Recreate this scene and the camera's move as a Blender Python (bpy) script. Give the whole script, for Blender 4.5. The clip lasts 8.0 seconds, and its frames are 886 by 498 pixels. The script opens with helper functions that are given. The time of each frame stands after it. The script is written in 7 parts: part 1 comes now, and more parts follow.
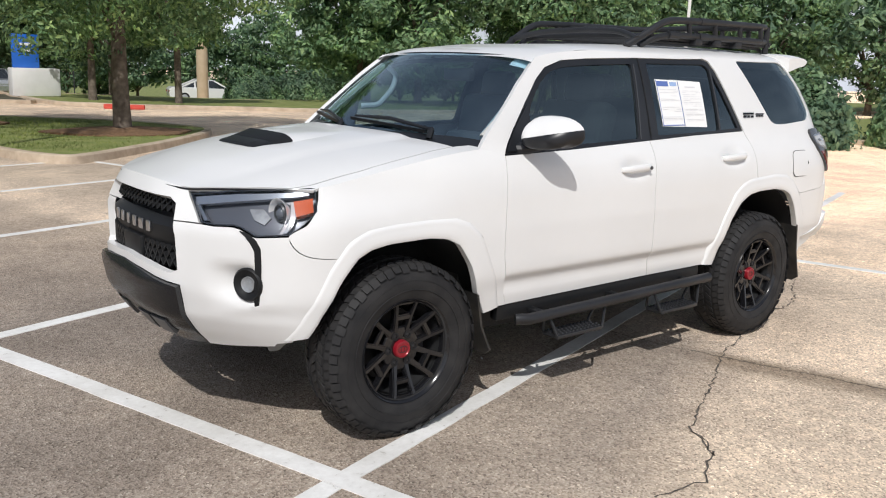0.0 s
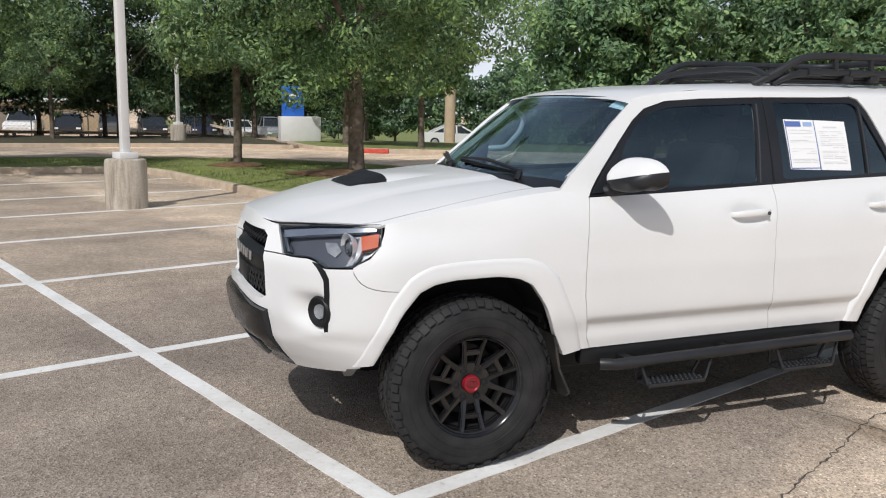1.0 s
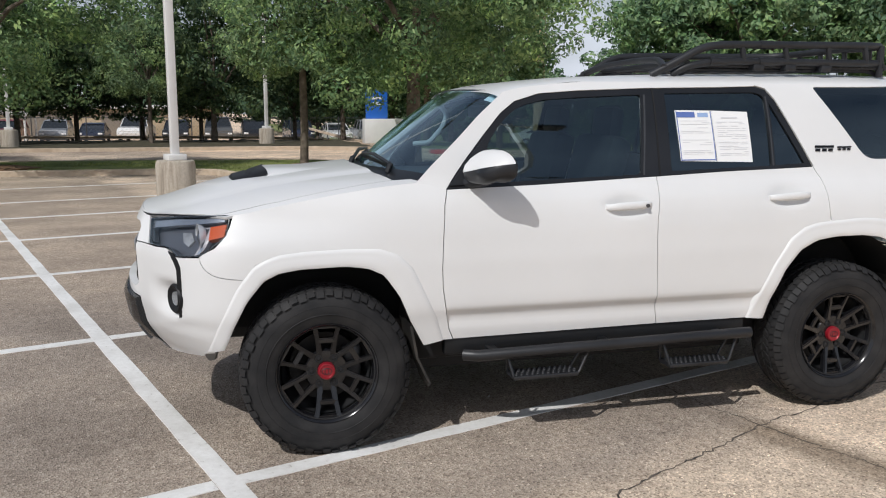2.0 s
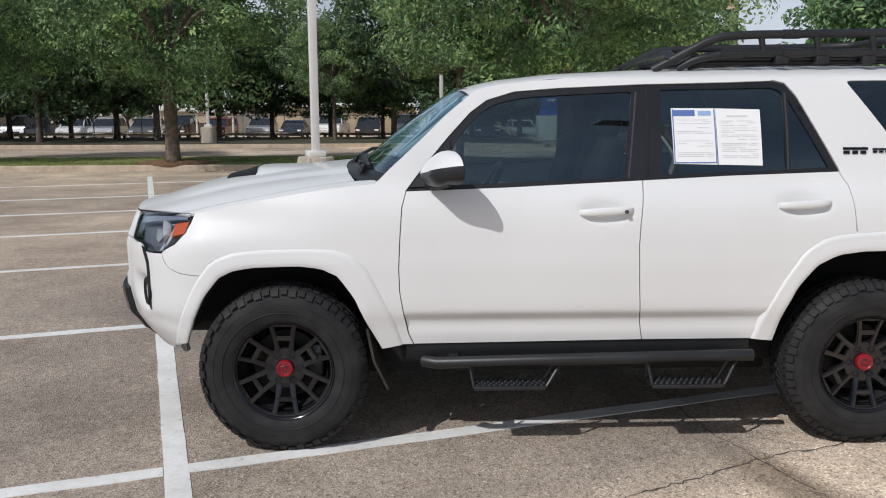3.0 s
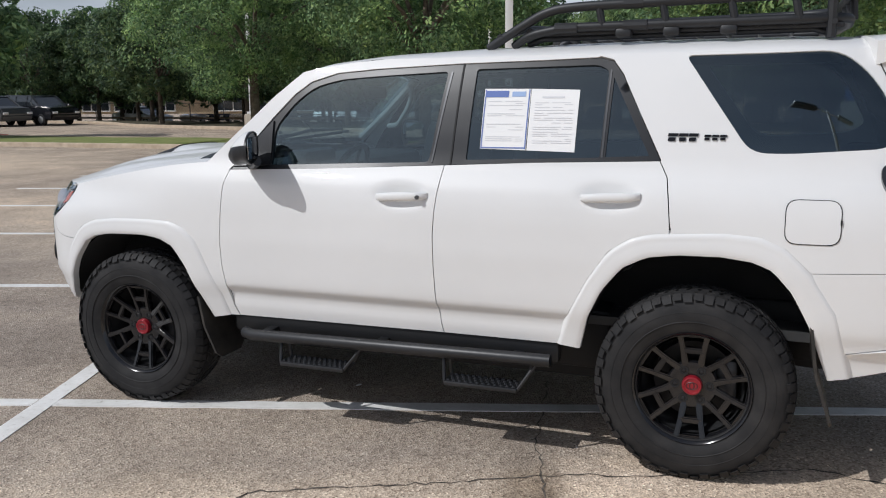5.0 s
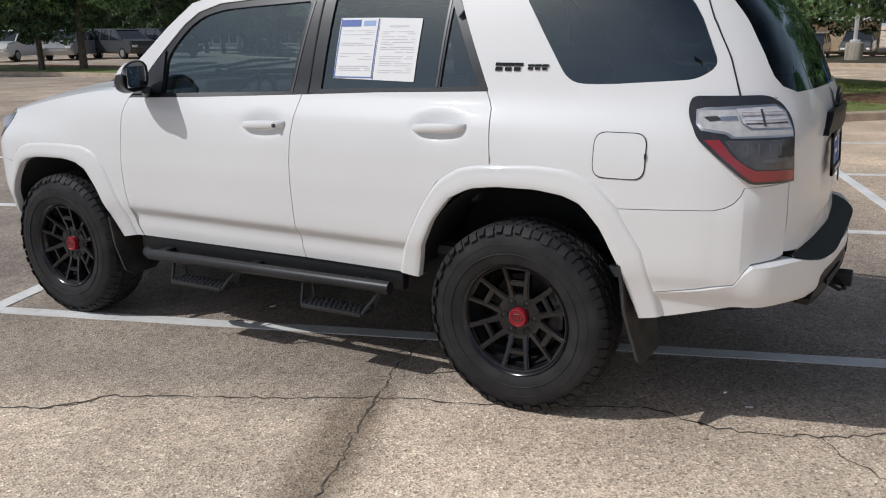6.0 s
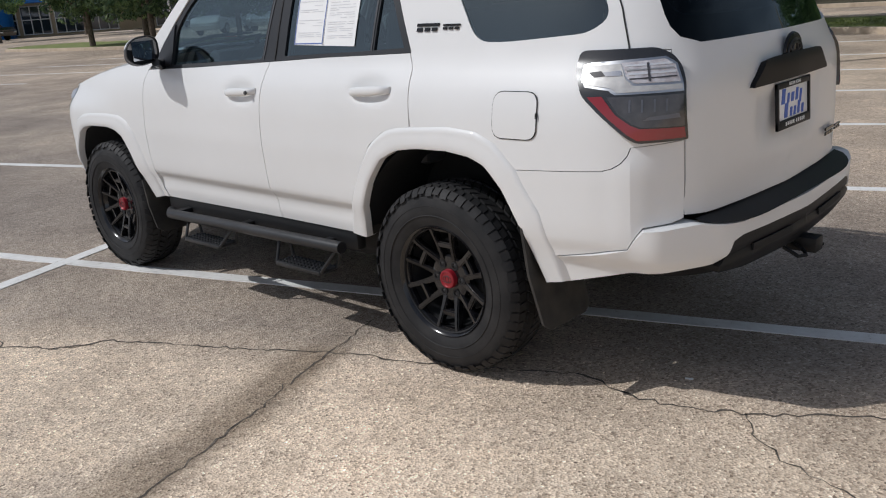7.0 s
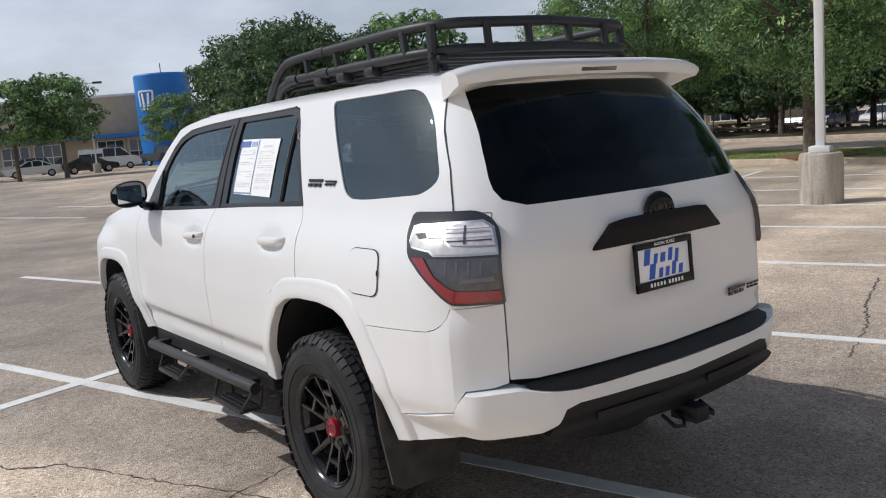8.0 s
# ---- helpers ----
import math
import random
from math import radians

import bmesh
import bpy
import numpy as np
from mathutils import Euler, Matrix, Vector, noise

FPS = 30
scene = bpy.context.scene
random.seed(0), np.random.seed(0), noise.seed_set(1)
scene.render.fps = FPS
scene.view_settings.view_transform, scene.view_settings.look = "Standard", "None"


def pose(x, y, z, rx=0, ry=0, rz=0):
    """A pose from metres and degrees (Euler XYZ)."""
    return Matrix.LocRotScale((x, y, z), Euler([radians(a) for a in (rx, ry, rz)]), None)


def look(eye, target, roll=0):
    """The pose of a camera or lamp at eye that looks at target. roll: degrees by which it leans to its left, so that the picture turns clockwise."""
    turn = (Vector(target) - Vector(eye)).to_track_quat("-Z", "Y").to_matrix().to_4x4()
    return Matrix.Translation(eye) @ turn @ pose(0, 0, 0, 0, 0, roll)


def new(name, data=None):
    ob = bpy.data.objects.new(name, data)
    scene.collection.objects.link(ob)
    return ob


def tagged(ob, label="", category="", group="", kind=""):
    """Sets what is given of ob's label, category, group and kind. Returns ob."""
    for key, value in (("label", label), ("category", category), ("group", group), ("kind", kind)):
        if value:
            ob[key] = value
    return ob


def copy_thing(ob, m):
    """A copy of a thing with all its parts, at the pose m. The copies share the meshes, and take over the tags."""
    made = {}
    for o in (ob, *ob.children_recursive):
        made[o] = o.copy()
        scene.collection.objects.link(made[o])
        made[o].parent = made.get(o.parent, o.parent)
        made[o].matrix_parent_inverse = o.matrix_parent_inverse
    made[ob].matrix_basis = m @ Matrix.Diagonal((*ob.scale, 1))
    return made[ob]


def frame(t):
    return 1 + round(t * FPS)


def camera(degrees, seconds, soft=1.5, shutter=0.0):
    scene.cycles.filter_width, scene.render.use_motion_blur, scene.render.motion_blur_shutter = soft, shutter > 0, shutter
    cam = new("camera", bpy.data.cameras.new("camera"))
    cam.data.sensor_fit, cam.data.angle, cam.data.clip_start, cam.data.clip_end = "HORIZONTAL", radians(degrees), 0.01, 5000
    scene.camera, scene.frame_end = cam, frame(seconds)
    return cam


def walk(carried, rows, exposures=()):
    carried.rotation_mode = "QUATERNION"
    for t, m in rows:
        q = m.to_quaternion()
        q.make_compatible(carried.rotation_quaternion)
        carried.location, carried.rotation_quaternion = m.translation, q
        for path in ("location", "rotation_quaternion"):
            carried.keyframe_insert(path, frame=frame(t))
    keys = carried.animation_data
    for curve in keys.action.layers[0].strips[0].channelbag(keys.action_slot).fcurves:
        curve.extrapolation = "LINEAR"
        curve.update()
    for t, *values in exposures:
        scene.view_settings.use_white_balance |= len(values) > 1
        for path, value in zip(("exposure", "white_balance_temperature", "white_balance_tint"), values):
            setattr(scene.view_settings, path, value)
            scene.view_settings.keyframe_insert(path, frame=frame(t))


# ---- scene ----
from mathutils import geometry

cam = camera(55.0, 8.0, soft=1.1)
PATH = [
    (0, (-2.161, -3.767, 1.620), (-0.925, -2.250, 1.209), 2.0),
    (0.2, (-2.085, -3.898, 1.616), (-0.955, -2.299, 1.215), 1.5),
    (0.3, (-2.044, -3.964, 1.616), (-0.973, -2.322, 1.225), 0.8),
    (0.5, (-1.948, -4.080, 1.626), (-0.991, -2.362, 1.263), -0.2),
    (0.7, (-1.786, -4.164, 1.622), (-0.964, -2.374, 1.275), 0.3),
    (1, (-1.534, -4.253, 1.636), (-0.792, -2.425, 1.309), 1.1),
    (1.2, (-1.325, -4.370, 1.631), (-0.639, -2.519, 1.307), 1.2),
    (1.5, (-1.005, -4.566, 1.633), (-0.412, -2.683, 1.313), 0.7),
    (1.7, (-0.814, -4.617, 1.627), (-0.269, -2.719, 1.309), 0.6),
    (2, (-0.451, -4.713, 1.615), (0.050, -2.804, 1.289), 0.2),
    (2.2, (-0.220, -4.762, 1.638), (0.251, -2.846, 1.307), -0.0),
    (3.3, (1.026, -4.761, 1.617), (0.998, -2.788, 1.290), -0.2),
    (3.5, (1.294, -4.759, 1.598), (1.279, -2.784, 1.283), -0.5),
    (3.7, (1.563, -4.753, 1.600), (1.541, -2.777, 1.296), -0.8),
    (4, (1.958, -4.679, 1.614), (1.965, -2.701, 1.317), -0.9),
    (4.2, (2.189, -4.601, 1.611), (2.165, -2.625, 1.314), -0.8),
    (4.5, (2.500, -4.509, 1.632), (2.320, -2.542, 1.316), -0.2),
    (4.7, (2.708, -4.450, 1.622), (2.271, -2.527, 1.289), -0.9),
    (5.8, (3.937, -4.018, 1.538), (3.018, -2.301, 1.081), 0.4),
    (6, (4.174, -3.906, 1.570), (3.218, -2.224, 1.063), -0.8),
    (6.2, (4.334, -3.743, 1.557), (3.324, -2.106, 1.008), -1.7),
    (6.5, (4.601, -3.550, 1.537), (3.499, -1.993, 0.936), -2.6),
    (6.8, (4.848, -3.400, 1.534), (3.628, -1.936, 0.929), -3.5),
    (7, (5.107, -3.281, 1.546), (3.782, -1.901, 0.966), -4.2),
    (7.2, (5.274, -3.115, 1.556), (3.867, -1.803, 1.014), -4.7),
    (7.5, (5.472, -2.901, 1.546), (3.983, -1.649, 1.082), -4.7),
    (7.8, (5.703, -2.604, 1.598), (4.135, -1.407, 1.265), -4.2),
    (8, (5.850, -2.444, 1.599), (4.251, -1.277, 1.315), -4.5),
]
walk(cam, [(t, look(eye, target, roll)) for t, eye, target, roll in PATH], exposures=[(0, 0.06, 6210, 10), (0.3, 0.06, 6190, 10), (0.7, 0.04, 6160, 10), (1.2, -0.05, 6160, 10), (3.5, -0.18, 6020, 10), (4.5, -0.2, 5990, 10), (6, -0.33, 5980, 10), (6.7, -0.37, 5980, 10), (7.2, -0.32, 5980, 10), (8, -0.08, 5990, 10)])

# ---- world, sun ----
SUN_WAY = Vector((.66, .70, -1.0)).normalized()
world = bpy.data.worlds.new("sky")
scene.world = world
world.use_nodes = True
nt = world.node_tree
sky = nt.nodes.new("ShaderNodeTexSky")
sky.sky_type, sky.sun_disc = "NISHITA", False
sky.sun_elevation = math.asin(-SUN_WAY.z)
sky.sun_rotation = math.atan2(-SUN_WAY.x, -SUN_WAY.y)
sky.air_density, sky.dust_density, sky.ozone_density = 1.0, 2.2, 1.0
# thin high cloud over the whole sky
coord = nt.nodes.new("ShaderNodeTexCoord")
mapping = nt.nodes.new("ShaderNodeMapping")
mapping.inputs["Scale"].default_value = (1.2, 1.2, 3.2)
clouds = nt.nodes.new("ShaderNodeTexNoise")
clouds.inputs["Scale"].default_value, clouds.inputs["Detail"].default_value, clouds.inputs["Roughness"].default_value = 2.2, 7, .55
ramp = nt.nodes.new("ShaderNodeValToRGB")
ramp.color_ramp.elements[0].position, ramp.color_ramp.elements[0].color = .34, (.38, .38, .38, 1)
ramp.color_ramp.elements[1].position, ramp.color_ramp.elements[1].color = .66, (.97, .97, .97, 1)
mixer = nt.nodes.new("ShaderNodeMixRGB")
mixer.inputs[2].default_value = (15.0, 15.4, 16.4, 1)
nt.links.new(coord.outputs["Generated"], mapping.inputs[0])
nt.links.new(mapping.outputs[0], clouds.inputs["Vector"])
nt.links.new(clouds.outputs["Fac"], ramp.inputs[0])
# haze thick towards the horizon, thinner overhead
height = nt.nodes.new("ShaderNodeSeparateXYZ")
haze = nt.nodes.new("ShaderNodeValToRGB")
haze.color_ramp.elements[0].position, haze.color_ramp.elements[0].color = .02, (1, 1, 1, 1)
haze.color_ramp.elements[1].position, haze.color_ramp.elements[1].color = .55, (.22, .22, .22, 1)
thick = nt.nodes.new("ShaderNodeMixRGB")
thick.blend_type, thick.inputs[0].default_value = "MULTIPLY", 1.0
nt.links.new(coord.outputs["Generated"], height.inputs[0])
nt.links.new(height.outputs["Z"], haze.inputs[0])
nt.links.new(ramp.outputs[0], thick.inputs[1])
nt.links.new(haze.outputs[0], thick.inputs[2])
nt.links.new(thick.outputs[0], mixer.inputs[0])
nt.links.new(sky.outputs[0], mixer.inputs[1])
nt.links.new(mixer.outputs[0], nt.nodes["Background"].inputs[0])
nt.nodes["Background"].inputs[1].default_value = 0.059
sun = new("sun", bpy.data.lights.new("sun", "SUN"))
sun.data.energy, sun.data.angle, sun.data.color = 3.05, radians(0.55), (1.0, .96, .90)
sun.matrix_world = look(-SUN_WAY * 60, (0, 0, 0))

# ---- building tools ----
def smooth01(x):
    x = min(1.0, max(0.0, x))
    return x * x * (3 - 2 * x)


def lerp(table, x):
    return float(np.interp(x, [a for a, _ in table], [b for _, b in table]))


def link_mesh(name, bm, material, angle=32):
    me = bpy.data.meshes.new(name)
    for f in bm.faces:
        f.smooth = True
    bm.to_mesh(me)
    bm.free()
    for m in material if isinstance(material, (list, tuple)) else (material,):
        me.materials.append(m)
    me.set_sharp_from_angle(angle=radians(angle))
    return me


def part(name, bm, material, parent, label="", angle=32):
    """One mesh object under a thing or a part."""
    ob = new(name, link_mesh(name, bm, material, angle))
    ob.parent = parent
    if label:
        ob["label"] = label
    return ob


def thing(name, label, category, group="", kind="", at=(0, 0, 0)):
    ob = new(name)
    ob.empty_display_size = 0.2
    ob.location = at
    return tagged(ob, label, category, group, kind)


def solid(name, bm, material, label, category, group="", kind="", angle=32):
    return tagged(new(name, link_mesh(name, bm, material, angle)), label, category, group, kind)


def mirrored(bm):
    out = bm.copy()
    for v in out.verts:
        v.co.y = -v.co.y
    bmesh.ops.reverse_faces(out, faces=out.faces)
    return out


def add_box(bm, size, m=None, bevel=0.0):
    m = m or Matrix()
    made = bmesh.ops.create_cube(bm, size=1, matrix=m @ Matrix.Diagonal((*size, 1)))
    if bevel:
        edges = list({e for v in made["verts"] for e in v.link_edges})
        bmesh.ops.bevel(bm, geom=edges, offset=bevel, segments=2, profile=0.5, affect="EDGES")
    return bm


def box_bm(size, at=(0, 0, 0), bevel=0.0, rot=None):
    m = Matrix.Translation(at)
    return add_box(bmesh.new(), size, m @ rot if rot else m, bevel)


def tube(points, radius, seg=10, bm=None, cap=True):
    """A round tube along a line of points; radius a number or one for each point."""
    bm = bm or bmesh.new()
    pts = [Vector(p) for p in points]
    rad = radius if isinstance(radius, (list, tuple)) else [radius] * len(pts)
    rings, side = [], None
    for i, p in enumerate(pts):
        d = (pts[min(i + 1, len(pts) - 1)] - pts[max(i - 1, 0)]).normalized()
        if side is None:
            side = d.orthogonal().normalized()
        side = (side - d * side.dot(d)).normalized()
        up = d.cross(side)
        rings.append([bm.verts.new(p + rad[i] * (math.cos(a) * side + math.sin(a) * up)) for a in np.linspace(0, 2 * math.pi, seg, endpoint=False)])
    for a, b in zip(rings, rings[1:]):
        for k in range(seg):
            bm.faces.new((a[k], a[(k + 1) % seg], b[(k + 1) % seg], b[k]))
    if cap:
        bm.faces.new(rings[0][::-1])
        bm.faces.new(rings[-1])
    return bm


def rounded_line(points, r=0.05, n=5):
    """The line with its corners rounded."""
    pts = [Vector(p) for p in points]
    out = [pts[0]]
    for a, b, c in zip(pts, pts[1:], pts[2:]):
        d1, d2 = (a - b), (c - b)
        k = min(r, d1.length * 0.48, d2.length * 0.48)
        p, q = b + d1.normalized() * k, b + d2.normalized() * k
        out += [(1 - t) ** 2 * p + 2 * t * (1 - t) * b + t * t * q for t in np.linspace(0, 1, n)]
    return out + [pts[-1]]


def lathe(profile, seg=48, axis="Y", bm=None):
    """Turns a profile of (radius, along) about an axis."""
    bm = bm or bmesh.new()
    rings = []
    for r, h in profile:
        ring = []
        for a in np.linspace(0, 2 * math.pi, seg, endpoint=False):
            c, s = r * math.cos(a), r * math.sin(a)
            ring.append(bm.verts.new((c, h, s) if axis == "Y" else (c, s, h)))
        rings.append(ring)
    for a, b in zip(rings, rings[1:]):
        for k in range(seg):
            bm.faces.new((a[k], a[(k + 1) % seg], b[(k + 1) % seg], b[k]))
    bmesh.ops.remove_doubles(bm, verts=bm.verts, dist=1e-5)
    bmesh.ops.recalc_face_normals(bm, faces=bm.faces)
    return bm


def bar(bm, a, b, w, h, up=(0, 1, 0), w2=None):
    """A bar from a to b, w wide and h deep along up, w2 wide at b."""
    a, b, up = Vector(a), Vector(b), Vector(up).normalized()
    d = (b - a).normalized()
    sd = d.cross(up).normalized()
    w2 = w2 or w
    vs = [bm.verts.new(p + sd * x * ww / 2 + up * y * h / 2) for p, ww in ((a, w), (b, w2)) for x, y in ((-1, -1), (1, -1), (1, 1), (-1, 1))]
    for q in ((3, 2, 1, 0), (4, 5, 6, 7), (0, 1, 5, 4), (1, 2, 6, 5), (2, 3, 7, 6), (3, 0, 4, 7)):
        bm.faces.new([vs[i] for i in q])


def inside(pts, poly):
    """Which of the points lie in the polygon."""
    x, y = pts[:, 0], pts[:, 1]
    res = np.zeros(len(pts), bool)
    n = len(poly)
    for i in range(n):
        (x1, y1), (x2, y2) = poly[i], poly[(i + 1) % n]
        if y1 == y2:
            continue
        res ^= ((y1 > y) != (y2 > y)) & (x < (x2 - x1) * (y - y1) / (y2 - y1) + x1)
    return res


def refine(poly, step):
    out = []
    for (x1, y1), (x2, y2) in zip(poly, poly[1:] + poly[:1]):
        k = max(1, int(math.ceil(math.hypot(x2 - x1, y2 - y1) / step)))
        out += [(x1 + (x2 - x1) * i / k, y1 + (y2 - y1) * i / k) for i in range(k)]
    return out


def rounded(poly, r, n=4):
    """A closed outline with its corners rounded; r a number or one for each corner."""
    out, m = [], len(poly)
    for i in range(m):
        a, b, c = (Vector((*poly[(i + k) % m], 0)) for k in (-1, 0, 1))
        rr = r[i] if isinstance(r, (list, tuple)) else r
        d1, d2 = a - b, c - b
        k = min(rr, d1.length * 0.45, d2.length * 0.45)
        if k < 1e-5:
            out.append((b.x, b.y))
            continue
        p, q = b + d1.normalized() * k, b + d2.normalized() * k
        out += [tuple(((1 - t) ** 2 * p + 2 * t * (1 - t) * b + t * t * q)[:2]) for t in np.linspace(0, 1, n)]
    return out


def patch(outline, surf, step=0.045, holes=(), off=0.0, depth=0.015):
    """A panel: the outline filled with a fine net, laid on the surface surf(u, v), off in front of it, with its rim turned in by depth."""
    from_off = off if callable(off) else (lambda u, v: off)
    loops = [refine(list(outline), step)] + [refine(list(h), step) for h in holes]
    pts, edges = [], []
    for lp in loops:
        k = len(pts)
        pts += lp
        edges += [(k + i, k + (i + 1) % len(lp)) for i in range(len(lp))]
    edge_pts = np.array(pts)
    lo, hi = edge_pts.min(0), edge_pts.max(0)
    gx, gy = np.meshgrid(np.arange(lo[0] + step / 2, hi[0], step), np.arange(lo[1] + step / 2, hi[1], step))
    grid = np.stack([gx.ravel(), gy.ravel()], 1)
    ok = inside(grid, loops[0])
    for h in loops[1:]:
        ok &= ~inside(grid, h)
    grid = grid[ok]
    if len(grid):
        near = np.array([np.hypot(*(edge_pts - g).T).min() for g in grid])
        grid = grid[near > step * 0.45]
    allp = pts + [tuple(g) for g in grid]
    vs, _, faces, *_ = geometry.delaunay_2d_cdt([Vector(p) for p in allp], edges, [], 0, 1e-6)
    cents = np.array([np.mean([vs[i][:] for i in f], axis=0) for f in faces])
    keep = inside(cents, loops[0])
    for h in loops[1:]:
        keep &= ~inside(cents, h)

    def normal(u, v):
        e = 2e-3
        du = Vector(surf(u + e, v)) - Vector(surf(u - e, v))
        dv = Vector(surf(u, v + e)) - Vector(surf(u, v - e))
        return du.cross(dv).normalized()

    bm = bmesh.new()
    made, norms = {}, {}
    for i, p in enumerate(vs):
        norms[i] = normal(*p)
        made[i] = bm.verts.new(Vector(surf(*p)) + norms[i] * from_off(*p))
    count = {}
    for f, k in zip(faces, keep):
        if not k:
            continue
        a, b, c = (Vector((*vs[i], 0)) for i in f[:3])
        f = list(f) if (b - a).cross(c - a).z > 0 else list(f)[::-1]
        bm.faces.new([made[i] for i in f])
        for i, j in zip(f, f[1:] + f[:1]):
            count[(i, j)] = 1
    if depth:
        low, top = {}, {}
        for i, j in count:
            if (j, i) not in count:
                for k in (i, j):
                    if k not in low:
                        top[k] = bm.verts.new(made[k].co)
                        low[k] = bm.verts.new(made[k].co - norms[k] * depth)
                bm.faces.new((top[j], top[i], low[i], low[j]))
    for v in [v for v in bm.verts if not v.link_faces]:
        bm.verts.remove(v)
    return bm


def text_bm(words, size, deep=0.004, m=None):
    """Raised letters in the built-in font, centred, facing local +Z."""
    cu = bpy.data.curves.new("letters", "FONT")
    cu.body, cu.size, cu.extrude, cu.align_x, cu.align_y = words, size, deep, "CENTER", "CENTER"
    cu.resolution_u = 3
    ob = new("letters", cu)
    me = bpy.data.meshes.new_from_object(ob.evaluated_get(bpy.context.evaluated_depsgraph_get()))
    bm = bmesh.new()
    bm.from_mesh(me)
    bpy.data.objects.remove(ob)
    bpy.data.meshes.remove(me)
    if m:
        bm.transform(m)
    return bm



# ---- materials ----
def mat(name, col, rough=0.6, metal=0.0, coat=0.0, spec=0.5, emit=None):
    m = bpy.data.materials.new(name)
    m.use_nodes = True
    b = m.node_tree.nodes["Principled BSDF"]
    b.inputs["Base Color"].default_value = (*col, 1)
    b.inputs["Roughness"].default_value, b.inputs["Metallic"].default_value = rough, metal
    b.inputs["Coat Weight"].default_value, b.inputs["Coat Roughness"].default_value = coat, .03
    b.inputs["Specular IOR Level"].default_value = spec
    return m


def nodes_of(m):
    return m.node_tree.nodes, m.node_tree.links, m.node_tree.nodes["Principled BSDF"]


def noise_node(m, scale, detail=4, rough=.55, coords="Object", stretch=None):
    n, l, _ = nodes_of(m)
    c = n.new("ShaderNodeTexCoord")
    t = n.new("ShaderNodeTexNoise")
    t.inputs["Scale"].default_value, t.inputs["Detail"].default_value, t.inputs["Roughness"].default_value = scale, detail, rough
    out = c.outputs[coords]
    if stretch:
        mp = n.new("ShaderNodeMapping")
        mp.inputs["Scale"].default_value = stretch
        l.new(out, mp.inputs[0])
        out = mp.outputs[0]
    l.new(out, t.inputs["Vector"])
    return t


def ramp_node(m, source, stops):
    n, l, _ = nodes_of(m)
    r = n.new("ShaderNodeValToRGB")
    while len(r.color_ramp.elements) < len(stops):
        r.color_ramp.elements.new(.5)
    for e, (p, c) in zip(r.color_ramp.elements, stops):
        e.position, e.color = p, (*c, 1) if len(c) == 3 else c
    l.new(source, r.inputs[0])
    return r


def mix_node(m, fac, a, b, mode="MIX"):
    n, l, _ = nodes_of(m)
    x = n.new("ShaderNodeMixRGB")
    x.blend_type = mode
    for i, v in enumerate((fac, a, b)):
        if isinstance(v, (int, float)):
            x.inputs[i].default_value = v if i == 0 else (v, v, v, 1)
        elif isinstance(v, tuple):
            x.inputs[i].default_value = (*v, 1)
        else:
            l.new(v, x.inputs[i])
    return x


def bump(m, height, strength=.3, dist=.01):
    n, l, b = nodes_of(m)
    k = n.new("ShaderNodeBump")
    k.inputs["Strength"].default_value, k.inputs["Distance"].default_value = strength, dist
    l.new(height, k.inputs["Height"])
    l.new(k.outputs[0], b.inputs["Normal"])


def grained(name, col, col2, rough, scale, metal=0.0, coat=0.0, bumps=0.0, spec=.5):
    m = mat(name, col, rough, metal, coat, spec)
    n, l, b = nodes_of(m)
    t = noise_node(m, scale)
    l.new(ramp_node(m, t.outputs[0], [(.35, col), (.68, col2)]).outputs[0], b.inputs["Base Color"])
    if bumps:
        bump(m, noise_node(m, scale * 6).outputs[0], bumps, .004)
    return m


def pane(name, tint, rough=0.0, gloss=1.45):
    """Glass as a thin sheet: tinted light goes through, the rest is mirrored."""
    m = bpy.data.materials.new(name)
    m.use_nodes = True
    n, l = m.node_tree.nodes, m.node_tree.links
    n.clear()
    out, mixs, tr, gl, lw, pw, ma = (n.new(k) for k in ("ShaderNodeOutputMaterial", "ShaderNodeMixShader", "ShaderNodeBsdfTransparent", "ShaderNodeBsdfGlossy", "ShaderNodeLayerWeight", "ShaderNodeMath", "ShaderNodeMath"))
    tr.inputs[0].default_value = (*tint, 1)
    gl.inputs["Color"].default_value = (.76, .92, 1.0, 1)
    gl.inputs["Roughness"].default_value = rough
    lw.inputs["Blend"].default_value = .5
    straight = ((gloss - 1) / (gloss + 1)) ** 2
    pw.operation, pw.inputs[1].default_value = "POWER", 5
    ma.operation, ma.inputs[1].default_value, ma.inputs[2].default_value = "MULTIPLY_ADD", 1 - straight, straight
    l.new(lw.outputs["Facing"], pw.inputs[0])
    l.new(pw.outputs[0], ma.inputs[0])
    l.new(ma.outputs[0], mixs.inputs[0])
    l.new(tr.outputs[0], mixs.inputs[1])
    l.new(gl.outputs[0], mixs.inputs[2])
    l.new(mixs.outputs[0], out.inputs[0])
    return m


